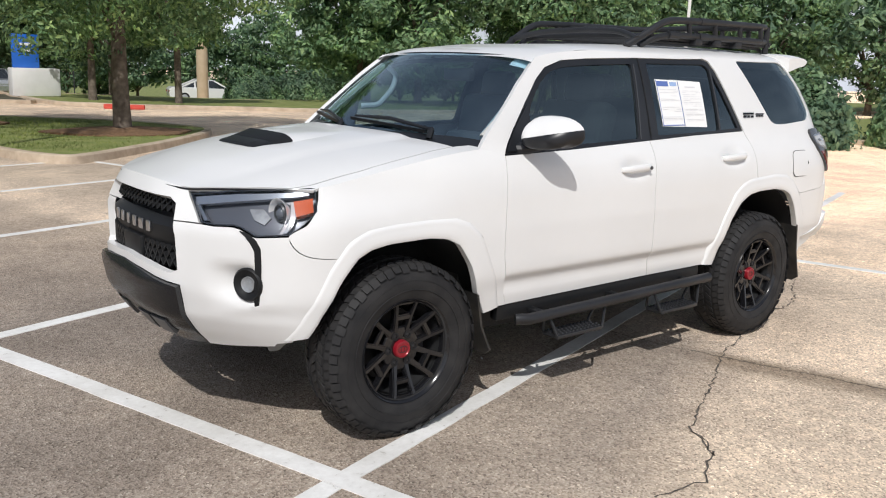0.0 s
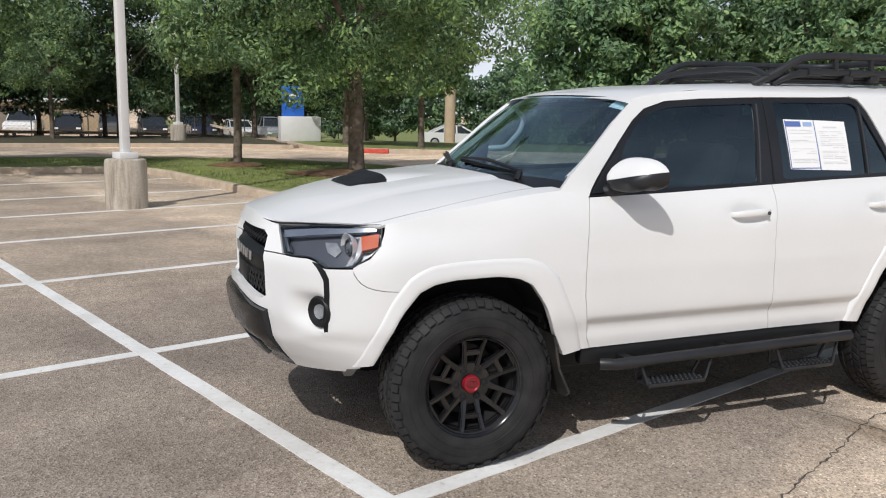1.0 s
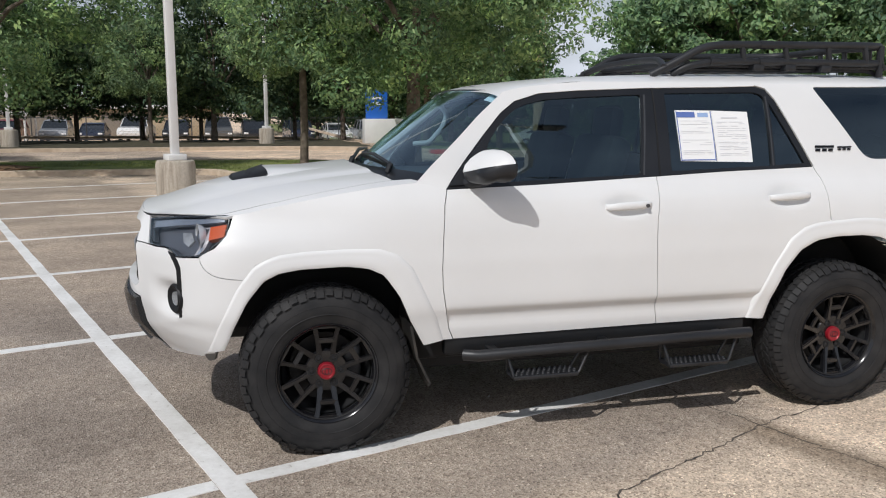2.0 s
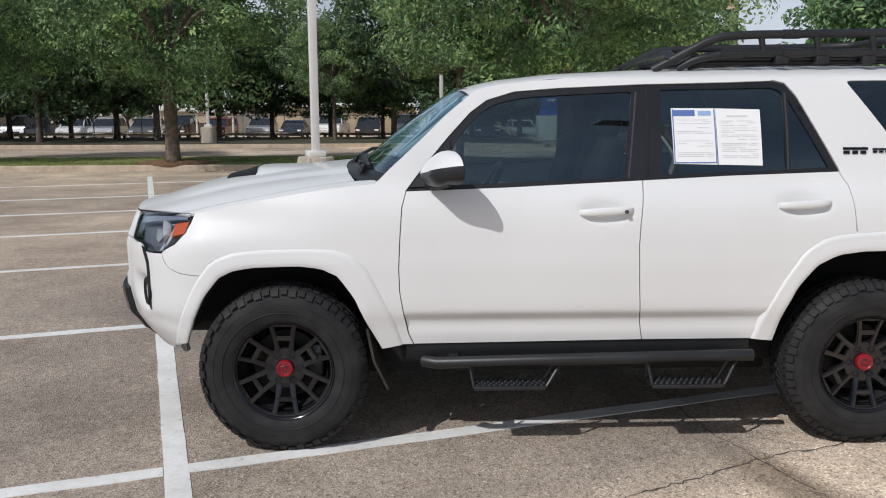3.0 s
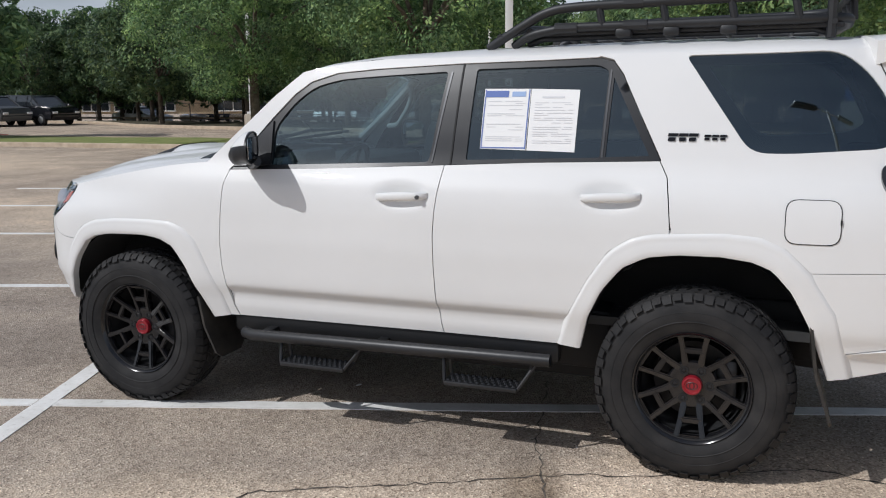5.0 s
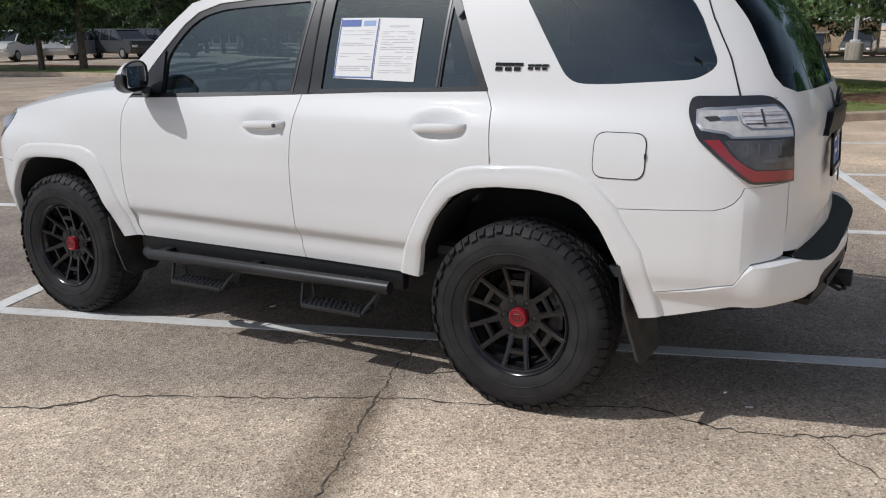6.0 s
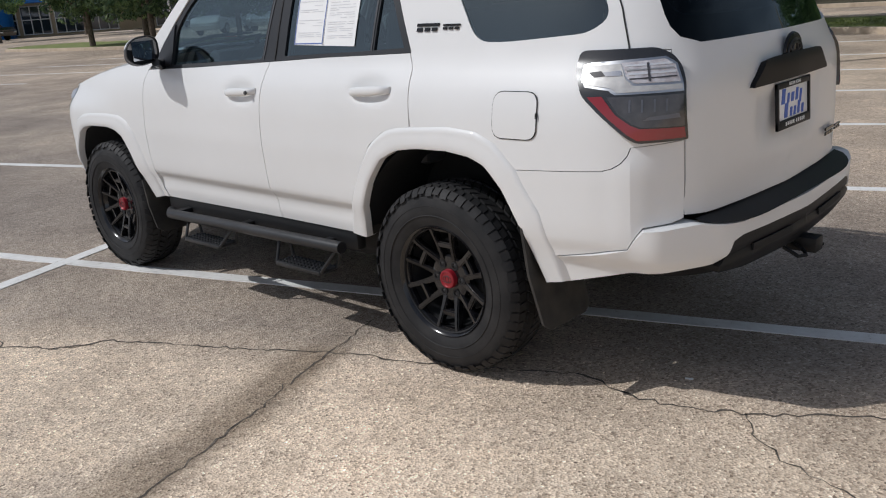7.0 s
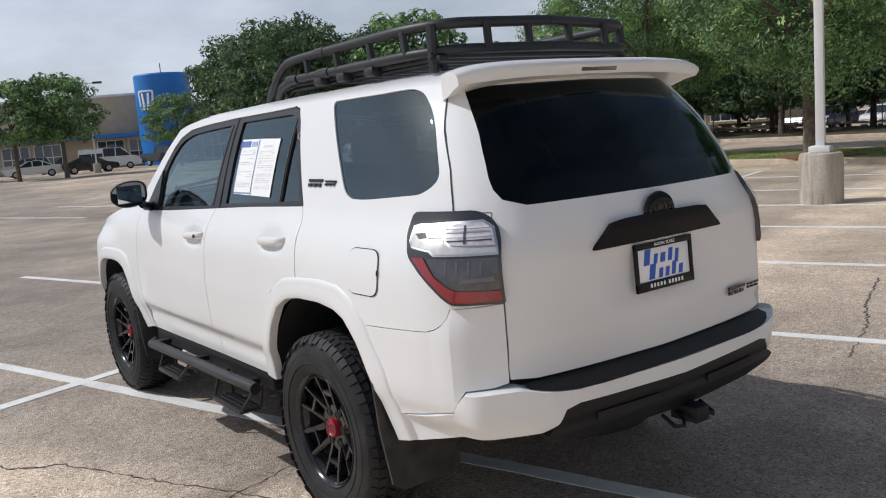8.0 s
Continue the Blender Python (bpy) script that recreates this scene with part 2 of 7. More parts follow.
paint = mat("white_paint", (.77, .765, .75), .42, 0, .5, .25)
n_, l_, b_ = nodes_of(paint)
dust = noise_node(paint, 1.3, 5)
l_.new(ramp_node(paint, dust.outputs[0], [(.3, (.715, .712, .702)), (.7, (.76, .757, .748))]).outputs[0], b_.inputs["Base Color"])
satin_black = grained("black_plastic", (.008, .0085, .0095), (.013, .0135, .015), .5, 3, bumps=.12, spec=.3)
trim_black = grained("trim_black", (.008, .009, .011), (.013, .014, .017), .38, 3)
lower_black = grained("lower_bumper_black", (.010, .0105, .012), (.016, .0165, .018), .27, 4, spec=.5)
deep_black = mat("deep_black", (.006, .006, .007), .7)
liner = grained("liner", (.005, .0052, .006), (.010, .0102, .011), .85, 6)
gloss_black = mat("gloss_black", (.006, .006, .008), .22, 0, .15, .3)
chrome = mat("chrome", (.82, .83, .84), .12, 1.0)
chrome_dull = mat("satin_chrome", (.55, .56, .58), .3, 1.0)
gunmetal = mat("gunmetal", (.09, .092, .097), .38, .6)
steel = grained("brake_steel", (.022, .022, .022), (.04, .04, .04), .5, 9, metal=.8)
lamp_black = mat("lamp_housing", (.022, .023, .026), .22, 0, .7)
amber = mat("amber", (.55, .085, .012), .25, 0, .8)
glass_dark = mat("projector_glass", (.10, .11, .13), .05, 0, 1.0)
clear_lens = pane("clear_lens", (.93, .94, .95))
tint_glass = pane("tinted_glass", (.19, .225, .23), gloss=2.2)
front_glass = pane("front_glass", (.38, .46, .47), gloss=2.15)
garnish_black = mat("garnish_black", (.005, .005, .007), .45, 0, 0, .2)
lamp_grey = mat("lamp_inner_grey", (.13, .135, .155), .36, .5, .3)
lamp_silver = mat("lamp_silver", (.44, .47, .52), .25, .8, .6)
rear_glass = pane("rear_glass", (.016, .022, .034), gloss=1.32)
screen_glass = pane("screen_glass", (.72, .90, .98), gloss=3.0)
plate_white = mat("plate_white", (.86, .86, .86), .35)
plate_blue = mat("plate_blue", (.02, .10, .50), .4)
clear_chrome = grained("lens_chrome", (.22, .225, .235), (.46, .47, .485), .3, 14, metal=.3, coat=.6)
clear_ribbed = grained("lens_ribbed", (.48, .44, .45), (.68, .66, .68), .2, 40, metal=.25, coat=.8)
lens_bright = mat("lens_bright", (.80, .81, .83), .22, .45, .7)
lens_warm = grained("lens_warm", (.50, .49, .475), (.66, .65, .63), .24, 30, metal=.3, coat=.6)
tail_red = mat("tail_red", (.24, .008, .015), .2, 0, .9)
smoke = grained("smoked_lens", (.035, .034, .037), (.07, .066, .07), .2, 22, coat=.9)
paper = mat("paper", (.83, .83, .82), .7)
print_blue = mat("print_blue", (.10, .16, .42), .6)
print_blue2 = mat("print_pale_blue", (.30, .42, .66), .6)
print_grey = mat("print_grey", (.64, .64, .66), .7)
mirror_mat = mat("mirror_glass", (.55, .57, .60), .02, 1.0)
rubber = grained("tyre_rubber", (.016, .016, .017), (.032, .031, .031), .62, 9, bumps=.15, spec=.24)
wheel_black = mat("wheel_black", (.0095, .0095, .011), .17, 0, .3, .42)
dam_grey = grained("dam_grey", (.16, .16, .155), (.22, .22, .215), .6, 4)
cap_red = mat("hub_red", (.27, .008, .018), .35, .2, .3)
cap_dark = mat("cap_dark", (.05, .006, .008), .4)
flap_mat = grained("mud_flap", (.012, .012, .012), (.050, .044, .037), .6, 7)
step_black = grained("step_black", (.010, .0105, .012), (.018, .0185, .021), .42, 5, bumps=.2)
rack_black = grained("rack_black", (.012, .013, .015), (.020, .021, .024), .5, 4, bumps=.15)
cabin_dark = grained("cabin_dark", (.045, .046, .047), (.06, .061, .062), .6, 5)
cabin_seat = grained("cabin_seat", (.040, .041, .042), (.060, .061, .062), .55, 5)
headliner = grained("headliner", (.46, .46, .44), (.52, .52, .50), .9, 30)

# ground: worn asphalt with pale stone chips, stains and patches
asphalt = mat("asphalt", (.2, .18, .15), .82)
n_, l_, b_ = nodes_of(asphalt)
chips = n_.new("ShaderNodeTexVoronoi")
chips.inputs["Scale"].default_value = 105
tc = n_.new("ShaderNodeTexCoord")
l_.new(tc.outputs["Object"], chips.inputs["Vector"])
chip_col = ramp_node(asphalt, chips.outputs["Color"], [(.0, (.15, .120, .094)), (.20, (.33, .272, .220)), (.45, (.48, .408, .338)), (.72, (.56, .486, .410)), (.88, (.68, .605, .515)), (.97, (.92, .85, .74))])
big = noise_node(asphalt, .16, 5, .6)
mid = noise_node(asphalt, 1.1, 6, .62)
fine = noise_node(asphalt, 14, 4, .6)
tone = ramp_node(asphalt, big.outputs[0], [(.34, (.66, .64, .63)), (.50, (.90, .87, .84)), (.64, (1.20, 1.16, 1.09))])
tone2 = ramp_node(asphalt, mid.outputs[0], [(.30, (.72, .71, .70)), (.55, (1.0, 1.0, 1.0)), (.72, (1.22, 1.20, 1.16))])
tone3 = ramp_node(asphalt, fine.outputs[0], [(.3, (.8, .8, .8)), (.7, (1.16, 1.16, 1.16))])
c1 = mix_node(asphalt, 1.0, chip_col.outputs[0], tone.outputs[0], "MULTIPLY")
c2 = mix_node(asphalt, 1.0, c1.outputs[0], tone2.outputs[0], "MULTIPLY")
c3 = mix_node(asphalt, .7, c2.outputs[0], tone3.outputs[0], "MULTIPLY")


def along(m, nx, ny, d, wobble, stops):
    """A tone that changes across the line nx*x + ny*y = d, with an uneven edge."""
    n, l, _ = nodes_of(m)
    c = n.new("ShaderNodeTexCoord")
    dot = n.new("ShaderNodeVectorMath")
    dot.operation = "DOT_PRODUCT"
    dot.inputs[1].default_value = (nx, ny, 0)
    l.new(c.outputs["Object"], dot.inputs[0])
    w = noise_node(m, 1.6, 6, .6)
    k = n.new("ShaderNodeMath")
    k.operation = "MULTIPLY_ADD"
    k.inputs[1].default_value = wobble
    l.new(w.outputs[0], k.inputs[0])
    l.new(dot.outputs["Value"], k.inputs[2])
    h = n.new("ShaderNodeMath")
    h.operation = "MULTIPLY_ADD"
    h.inputs[1].default_value, h.inputs[2].default_value = .25, .5 - .25 * (d + wobble / 2)
    l.new(k.outputs[0], h.inputs[0])
    return ramp_node(m, h.outputs[0], stops)


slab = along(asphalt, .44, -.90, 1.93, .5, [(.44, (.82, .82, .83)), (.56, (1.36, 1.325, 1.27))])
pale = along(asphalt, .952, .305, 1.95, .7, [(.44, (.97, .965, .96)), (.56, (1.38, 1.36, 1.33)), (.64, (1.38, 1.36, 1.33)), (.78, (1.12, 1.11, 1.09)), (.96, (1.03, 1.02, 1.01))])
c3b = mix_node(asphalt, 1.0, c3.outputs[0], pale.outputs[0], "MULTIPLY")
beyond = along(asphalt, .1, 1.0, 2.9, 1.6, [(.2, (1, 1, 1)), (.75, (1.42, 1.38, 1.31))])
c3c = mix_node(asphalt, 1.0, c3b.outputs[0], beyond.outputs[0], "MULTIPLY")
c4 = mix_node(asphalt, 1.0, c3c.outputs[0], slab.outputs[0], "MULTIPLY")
stain = along(asphalt, .952, .305, 1.76, .22, [(.448, (1, 1, 1)), (.480, (.52, .50, .47)), (.512, (.42, .40, .37)), (.542, (1, 1, 1))])
where = along(asphalt, .44, -.90, 1.85, .4, [(.46, (.12, .12, .12)), (.54, (.95, .95, .95)), (.80, (.9, .9, .9)), (1.0, (.35, .35, .35))])
c5 = mix_node(asphalt, where.outputs[0], c4.outputs[0], stain.outputs[0], "MULTIPLY")
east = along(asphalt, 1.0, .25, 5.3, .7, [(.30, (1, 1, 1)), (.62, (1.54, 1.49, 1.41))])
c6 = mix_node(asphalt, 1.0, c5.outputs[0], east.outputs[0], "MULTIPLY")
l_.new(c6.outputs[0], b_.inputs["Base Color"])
bump(asphalt, chips.outputs["Distance"], .6, .008)
stripe_white = mat("stripe_paint", (.66, .65, .62), .75)
n_, l_, b_ = nodes_of(stripe_white)
wear = noise_node(stripe_white, 28, 6, .7)
wear2 = noise_node(stripe_white, 2.2, 4, .6)
w1 = ramp_node(stripe_white, wear.outputs[0], [(.28, (.42, .38, .33)), (.38, (.81, .795, .765)), (.7, (.90, .89, .865))])
w2 = ramp_node(stripe_white, wear2.outputs[0], [(.3, (.80, .79, .77)), (.6, (1, 1, 1))])
l_.new(mix_node(stripe_white, 1.0, w1.outputs[0], w2.outputs[0], "MULTIPLY").outputs[0], b_.inputs["Base Color"])
bump(stripe_white, wear.outputs[0], .3, .003)
crack_mat = grained("crack_dark", (.045, .038, .031), (.19, .158, .128), .95, 25)
concrete = grained("kerb_concrete", (.42, .33, .24), (.58, .475, .36), .85, 4, bumps=.3)
base_concrete = mat("base_concrete", (.36, .33, .28), .85)
n_, l_, b_ = nodes_of(base_concrete)
streak = noise_node(base_concrete, 3.0, 6, .6, stretch=(3.2, 3.2, .35))
speck = noise_node(base_concrete, 40, 3, .6)
s1_ = ramp_node(base_concrete, streak.outputs[0], [(.32, (.24, .195, .15)), (.5, (.45, .395, .32)), (.7, (.55, .49, .405))])
s2_ = ramp_node(base_concrete, speck.outputs[0], [(.3, (.85, .85, .85)), (.7, (1.1, 1.1, 1.1))])
l_.new(mix_node(base_concrete, 1.0, s1_.outputs[0], s2_.outputs[0], "MULTIPLY").outputs[0], b_.inputs["Base Color"])
bump(base_concrete, speck.outputs[0], .3, .006)
pole_white = grained("pole_white", (.72, .71, .69), (.80, .79, .77), .45, 1.5)
pole_tan = grained("pole_tan", (.50, .38, .24), (.58, .46, .31), .6, 2)
grass_soil = grained("lawn", (.15, .19, .045), (.26, .27, .09), .95, 2.5, bumps=.5)
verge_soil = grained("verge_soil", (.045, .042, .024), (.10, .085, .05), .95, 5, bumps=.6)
mulch = grained("mulch", (.13, .07, .035), (.24, .14, .075), .95, 18, bumps=.6)
kerb_red = grained("kerb_red", (.50, .05, .03), (.62, .10, .07), .7, 6)


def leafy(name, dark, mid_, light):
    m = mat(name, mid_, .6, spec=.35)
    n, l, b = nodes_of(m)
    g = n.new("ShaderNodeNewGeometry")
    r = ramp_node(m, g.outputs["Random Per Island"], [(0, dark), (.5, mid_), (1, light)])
    # lit and shaded clumps put into the leaf colour: noise, cool dark to warm bright
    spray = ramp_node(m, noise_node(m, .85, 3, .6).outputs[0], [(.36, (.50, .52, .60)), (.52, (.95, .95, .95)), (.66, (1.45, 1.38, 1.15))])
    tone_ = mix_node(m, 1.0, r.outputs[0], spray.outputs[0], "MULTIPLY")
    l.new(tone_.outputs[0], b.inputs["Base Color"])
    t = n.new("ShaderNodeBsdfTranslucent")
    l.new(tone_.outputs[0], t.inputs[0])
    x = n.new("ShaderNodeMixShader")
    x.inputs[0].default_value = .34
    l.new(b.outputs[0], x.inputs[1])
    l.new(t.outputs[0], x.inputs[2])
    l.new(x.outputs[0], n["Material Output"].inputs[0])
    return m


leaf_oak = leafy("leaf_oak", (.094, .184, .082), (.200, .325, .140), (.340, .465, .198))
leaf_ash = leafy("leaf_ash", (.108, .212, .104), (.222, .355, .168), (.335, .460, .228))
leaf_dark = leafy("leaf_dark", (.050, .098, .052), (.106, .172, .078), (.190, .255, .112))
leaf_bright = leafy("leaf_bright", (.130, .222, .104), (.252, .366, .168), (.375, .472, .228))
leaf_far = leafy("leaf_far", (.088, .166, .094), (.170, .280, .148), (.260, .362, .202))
grass_blade = leafy("grass_blade", (.17, .22, .05), (.26, .32, .085), (.38, .40, .15))
bark = grained("bark", (.085, .065, .05), (.19, .155, .12), .95, 7, bumps=.9)

# ---- the car: x from nose to tail, driver's side at negative y, front axle at x = 0 ----
PLAN = [(-.922, 0), (-.915, .2), (-.884, .36), (-.830, .46), (-.765, .58), (-.675, .715), (-.57, .822), (-.455, .880), (-.3, .902), (0, .905), (.6, .905),
        (1.7, .905), (2.7, .905), (3.1, .90), (3.4, .887), (3.58, .858), (3.69, .805), (3.765, .72), (3.805, .6), (3.83, .4), (3.845, .15), (3.85, 0)]


def plan_table():
    p = np.array([(PLAN[1][0], -PLAN[1][1]), *PLAN, (PLAN[-2][0], -PLAN[-2][1])])
    out = []
    for i in range(1, len(p) - 2):
        a, b, c, d = p[i - 1], p[i], p[i + 1], p[i + 2]
        lab, lbc, lcd = (np.hypot(*(q - r)) for q, r in ((b, a), (c, b), (d, c)))
        mb = (c - a) / (lab + lbc) * lbc
        mc = (d - b) / (lbc + lcd) * lbc
        for t in np.linspace(0, 1, 24, endpoint=False):
            out.append((2 * t**3 - 3 * t**2 + 1) * b + (t**3 - 2 * t**2 + t) * mb + (-2 * t**3 + 3 * t**2) * c + (t**3 - t**2) * mc)
    out.append(p[-2])
    out = np.array(out)
    run = np.r_[0, np.cumsum(np.hypot(*np.diff(out, axis=0).T))]
    return run, out[:, 0], out[:, 1]


RUN, PX, PY = plan_table()
HALF = [(.40, .845), (.50, .856), (.56, .868), (.62, .878), (.66, .896), (.72, .902), (.9, .906), (1.05, .897), (1.12, .888), (1.18, .872), (1.24, .838), (1.27, .815),
        (1.32, .797), (1.42, .768), (1.52, .735), (1.61, .702), (1.70, .664), (1.74, .642), (1.8, .60)]
NOSE = [(.42, .14), (.5, .07), (.58, .02), (.7, 0), (.95, 0), (1.07, .055), (1.14, .09), (1.3, .12)]
TAIL = [(1.2, 0), (1.325, -.042), (1.44, -.085), (1.58, -.165), (1.70, -.27), (1.8, -.37)]
from_z = np.arange(.38, 1.83, .01)
kernel = np.array([1, 2, 3, 2, 1]) / 9


def eased(table):
    v = np.interp(np.pad(from_z, 2, mode="edge") + np.r_[-.02, -.01, np.zeros(len(from_z)), .01, .02], *zip(*table))
    return np.convolve(v, kernel, "valid")


HALF_Z, NOSE_Z, TAIL_Z = eased(HALF), eased(NOSE), eased(TAIL)


def wrap(s, z):
    """The car's outer side: s runs round the plan from the nose's middle along the driver's side to the tail's middle."""
    if s < 0 or s > RUN[-1]:
        x, y, z2 = wrap(-s if s < 0 else 2 * RUN[-1] - s, z)
        return (x, -y, z)
    x, y = float(np.interp(s, RUN, PX)), float(np.interp(s, RUN, PY))
    x0 = x
    x += float(np.interp(z, from_z, NOSE_Z)) * smooth01((-.05 - x0) / .6) + float(np.interp(z, from_z, TAIL_Z)) * smooth01((x0 - 2.95) / .7)
    y *= float(np.interp(z, from_z, HALF_Z)) / .906 * (1 - .065 * smooth01((z - .98) / .16) * smooth01((.35 - x0) / .75))
    return (x, -y, z)


TABLE = {}


def row(z):
    k = round(z, 3)
    if k not in TABLE:
        TABLE[k] = np.array([wrap(s, k)[:2] for s in RUN])
    return TABLE[k]


def sx(x, z):
    """Place on the side by x and z."""
    return (float(np.interp(x, row(z)[:, 0], RUN)), z)


def sy(y, z):
    """Place on the front by y and z."""
    r = row(z)[: len(RUN) // 2]
    return (float(np.interp(y, -r[:, 1], RUN[: len(r)])), z)


def ry(y, z):
    """Place on the tail by y and z."""
    k = len(RUN) * 2 // 3
    r = row(z)[k:]
    return (float(np.interp(-y, r[:, 1], RUN[k:])), z)


def side_line(pts):
    return [sx(x, z) for x, z in pts]


car = thing("suv", "white sport utility vehicle with black roof basket on painted stalls", "car")


TWIN = {}


def both(name, bm, material, label="", parent=None, angle=32):
    """The panel on the driver's side and its twin on the other side."""
    twin = mirrored(bm)
    a = part(name, bm, material, parent or car, label, angle)
    TWIN[a] = part(name, twin, material, TWIN.get(parent, parent or car), label, angle)
    return a


ARCH_F = [(-.46, .52), (-.41, .646), (-.355, .756), (-.28, .849), (-.212, .882), (-.12, .897), (.088, .902), (.191, .889), (.267, .853), (.34, .751), (.395, .624), (.465, .494)]
RIM_F = [(-.535, .50), (-.475, .655), (-.395, .82), (-.315, .922), (-.225, .962), (-.1, .975), (.1, .98), (.25, .975), (.335, .945), (.405, .88), (.525, .63), (.563, .512)]
ARCH_R = [(2.324, .515), (2.356, .656), (2.416, .785), (2.499, .886), (2.595, .934), (2.715, .950), (2.882, .952), (3.001, .937), (3.073, .907), (3.148, .821), (3.214, .697), (3.295, .475)]
RIM_R = [(2.226, .524), (2.282, .681), (2.354, .822), (2.438, .947), (2.522, 1.004), (2.60, 1.026), (2.88, 1.044), (3.022, 1.034), (3.118, .992), (3.20, .91), (3.306, .749), (3.375, .49)]

# front door and rear door
SPLIT = [(1.700, .524), (1.69, .572), (1.678, .662), (1.668, .823), (1.663, .98), (1.669, 1.083), (1.685, 1.221), (1.690, 1.278)]
FRONT_SEAM = [(.584, 1.236), (.565, 1.167), (.554, 1.013), (.548, .883), (.551, .777), (.568, .669), (.590, .565), (.613, .513)]
REAR_SEAM = [(2.680, 1.03), (2.677, 1.077), (2.668, 1.165), (2.656, 1.25), (2.622, 1.313)]
GAP = .0022


def shifted(pts, d):
    return [(x + d, z) for x, z in pts]


HANDLES = ((1.385, 1.632, 1.140), (2.315, 2.558, 1.166))


def door_relief(s, z):
    # the pressed line low on the doors
    x = wrap(s, z)[0]
    dish = 0
    for x0, x1, zc in HANDLES:
        u, v = (x - (x0 + x1) / 2 + .005) / .165, (z - zc - .004) / .070
        dish += .021 * smooth01(1.25 * (1 - math.hypot(u, v)))
    return -.013 * smooth01((.678 - z) / .045) + .009 * smooth01((.62 - z) / .06) - dish


front_door_line = shifted(FRONT_SEAM, GAP) + shifted(SPLIT, -GAP) + [(1.05, 1.250)]
front_door = both("front_door", patch(side_line(front_door_line), wrap, step=.018, off=door_relief), paint)
rear_door_line = shifted(SPLIT[::-1], GAP) + shifted(RIM_R[:6], -.002) + shifted(REAR_SEAM, -GAP) + [(2.095, 1.297)]
rear_door = both("rear_door", patch(side_line(rear_door_line), wrap, step=.018, off=door_relief), paint)

# fender and bonnet
def bonnet_z(x, y):
    y = abs(y)
    xe = x - .55 * min(y, .42) ** 2
    zc = lerp(BONNET, xe)
    a = .105 - .05 * smooth01((x + .5) / .9)
    return zc - a * (y / .86) ** 4 + .012 * smooth01((.47 - y) / .05) * smooth01((x + .75) / .3)


def bonnet(x, y):
    return (x, y, bonnet_z(x, y))


BONNET = [(-.96, 1.07), (-.9, 1.104), (-.87, 1.117), (-.84, 1.127), (-.78, 1.141), (-.7, 1.163), (-.6, 1.190), (-.5, 1.213), (-.36, 1.243), (-.2, 1.266), (-.05, 1.283), (.12, 1.299), (.34, 1.314), (.6, 1.325)]


def shoulder(x):
    """Height at which the bonnet's curve meets the car's side."""
    z = 1.1
    for _ in range(12):
        y = -float(np.interp(x, row(z)[:, 0], row(z)[:, 1]))
        z = .5 * z + .5 * bonnet_z(x, y)
    return round(z, 3)


EDGE = [(x, shoulder(x)) for x in np.linspace(-.40, .56, 14)]
fender_line = [(-.415, 1.09), (-.44, 1.045), (-.485, .998), (-.553, .961), (-.549, .935), (-.537, .912), (-.520, .893), (-.497, .879), (-.466, .869), (-.42, .862), (-.36, .858)] + [p for p in RIM_F if p[0] > -.36][:] + [(.56, .513)] + shifted(FRONT_SEAM[::-1], -GAP) + EDGE[::-1]
fender_line = side_line(fender_line)
fender = both("fender", patch(fender_line, wrap, step=.03), paint)


def edge_y(x):
    z = float(np.interp(x, *zip(*EDGE)))
    return float(np.interp(x, row(z)[:, 0], row(z)[:, 1]))


NOSE_LINE = [(-.838, 0), (-.832, -.15), (-.822, -.28), (-.800, -.36), (-.776, -.408), (-.715, -.50), (-.635, -.605), (-.50, -.738)]
top_out = [(float(x), edge_y(float(x))) for x in np.linspace(-.40, .55, 22)]
seam = [(-.50, -.738), (-.42, -.762), (-.2, -.775), (.1, -.762), (.34, -.735)]
both("fender_top", patch([(-.50, -.742), (-.43, -.80)] + top_out + [(.50, -.755), (.345, -.742)] + [(x, y - .005) for x, y in seam[::-1][1:]], bonnet, depth=.012), paint, parent=fender)
half = NOSE_LINE + seam[1:] + [(.30, -.55), (.265, -.3), (.25, 0)]
hood = part("hood", patch([(x, y) for x, y in half] + [(x, -y) for x, y in half[::-1][1:-1]], bonnet, step=.04, depth=.02), paint, car)

line_ = [Vector(bonnet(x, y)) + Vector((-.003, 0, -.008)) for x, y in NOSE_LINE]
both("shut_line", tube(rounded_line(line_, .03, 4), .0045, 6), deep_black, parent=car)
# air scoop on the bonnet with a sloping black insert
bm = bmesh.new()
rows_ = []
for i, x in enumerate(np.linspace(-.235, .10, 10)):
    f = i / 9
    rise = .030 * (1 - f) ** 1.3
    rows_.append([bm.verts.new((x + .02 * abs(t) ** 2, t * (.255 - .03 * f), bonnet_z(x, t * .23) + rise * (1 - abs(t) ** 5) + .001)) for t in np.linspace(-1, 1, 15)])
for a, b in zip(rows_, rows_[1:]):
    for k in range(14):
        bm.faces.new((a[k], b[k], b[k + 1], a[k + 1]))
part("hood_scoop", bm, paint, hood, "raised white scoop with a dark mouth")
bm = bmesh.new()
rows_ = []
for f, dz in ((0, .002), (.06, .012), (.45, .016), (.5, .012), (.55, .019), (.94, .030), (1.0, .033)):
    rows_.append([bm.verts.new((-.405 + .175 * f + .02 * t * t, t * (.20 + .05 * f), bonnet_z(-.405 + .175 * f, t * .23) + dz * (1 - abs(t) ** 8) + .0015)) for t in np.linspace(-1, 1, 21)])
for a, b in zip(rows_, rows_[1:]):
    for k in range(20):
        bm.faces.new((a[k], b[k], b[k + 1], a[k + 1]))
bmesh.ops.recalc_face_normals(bm, faces=bm.faces)
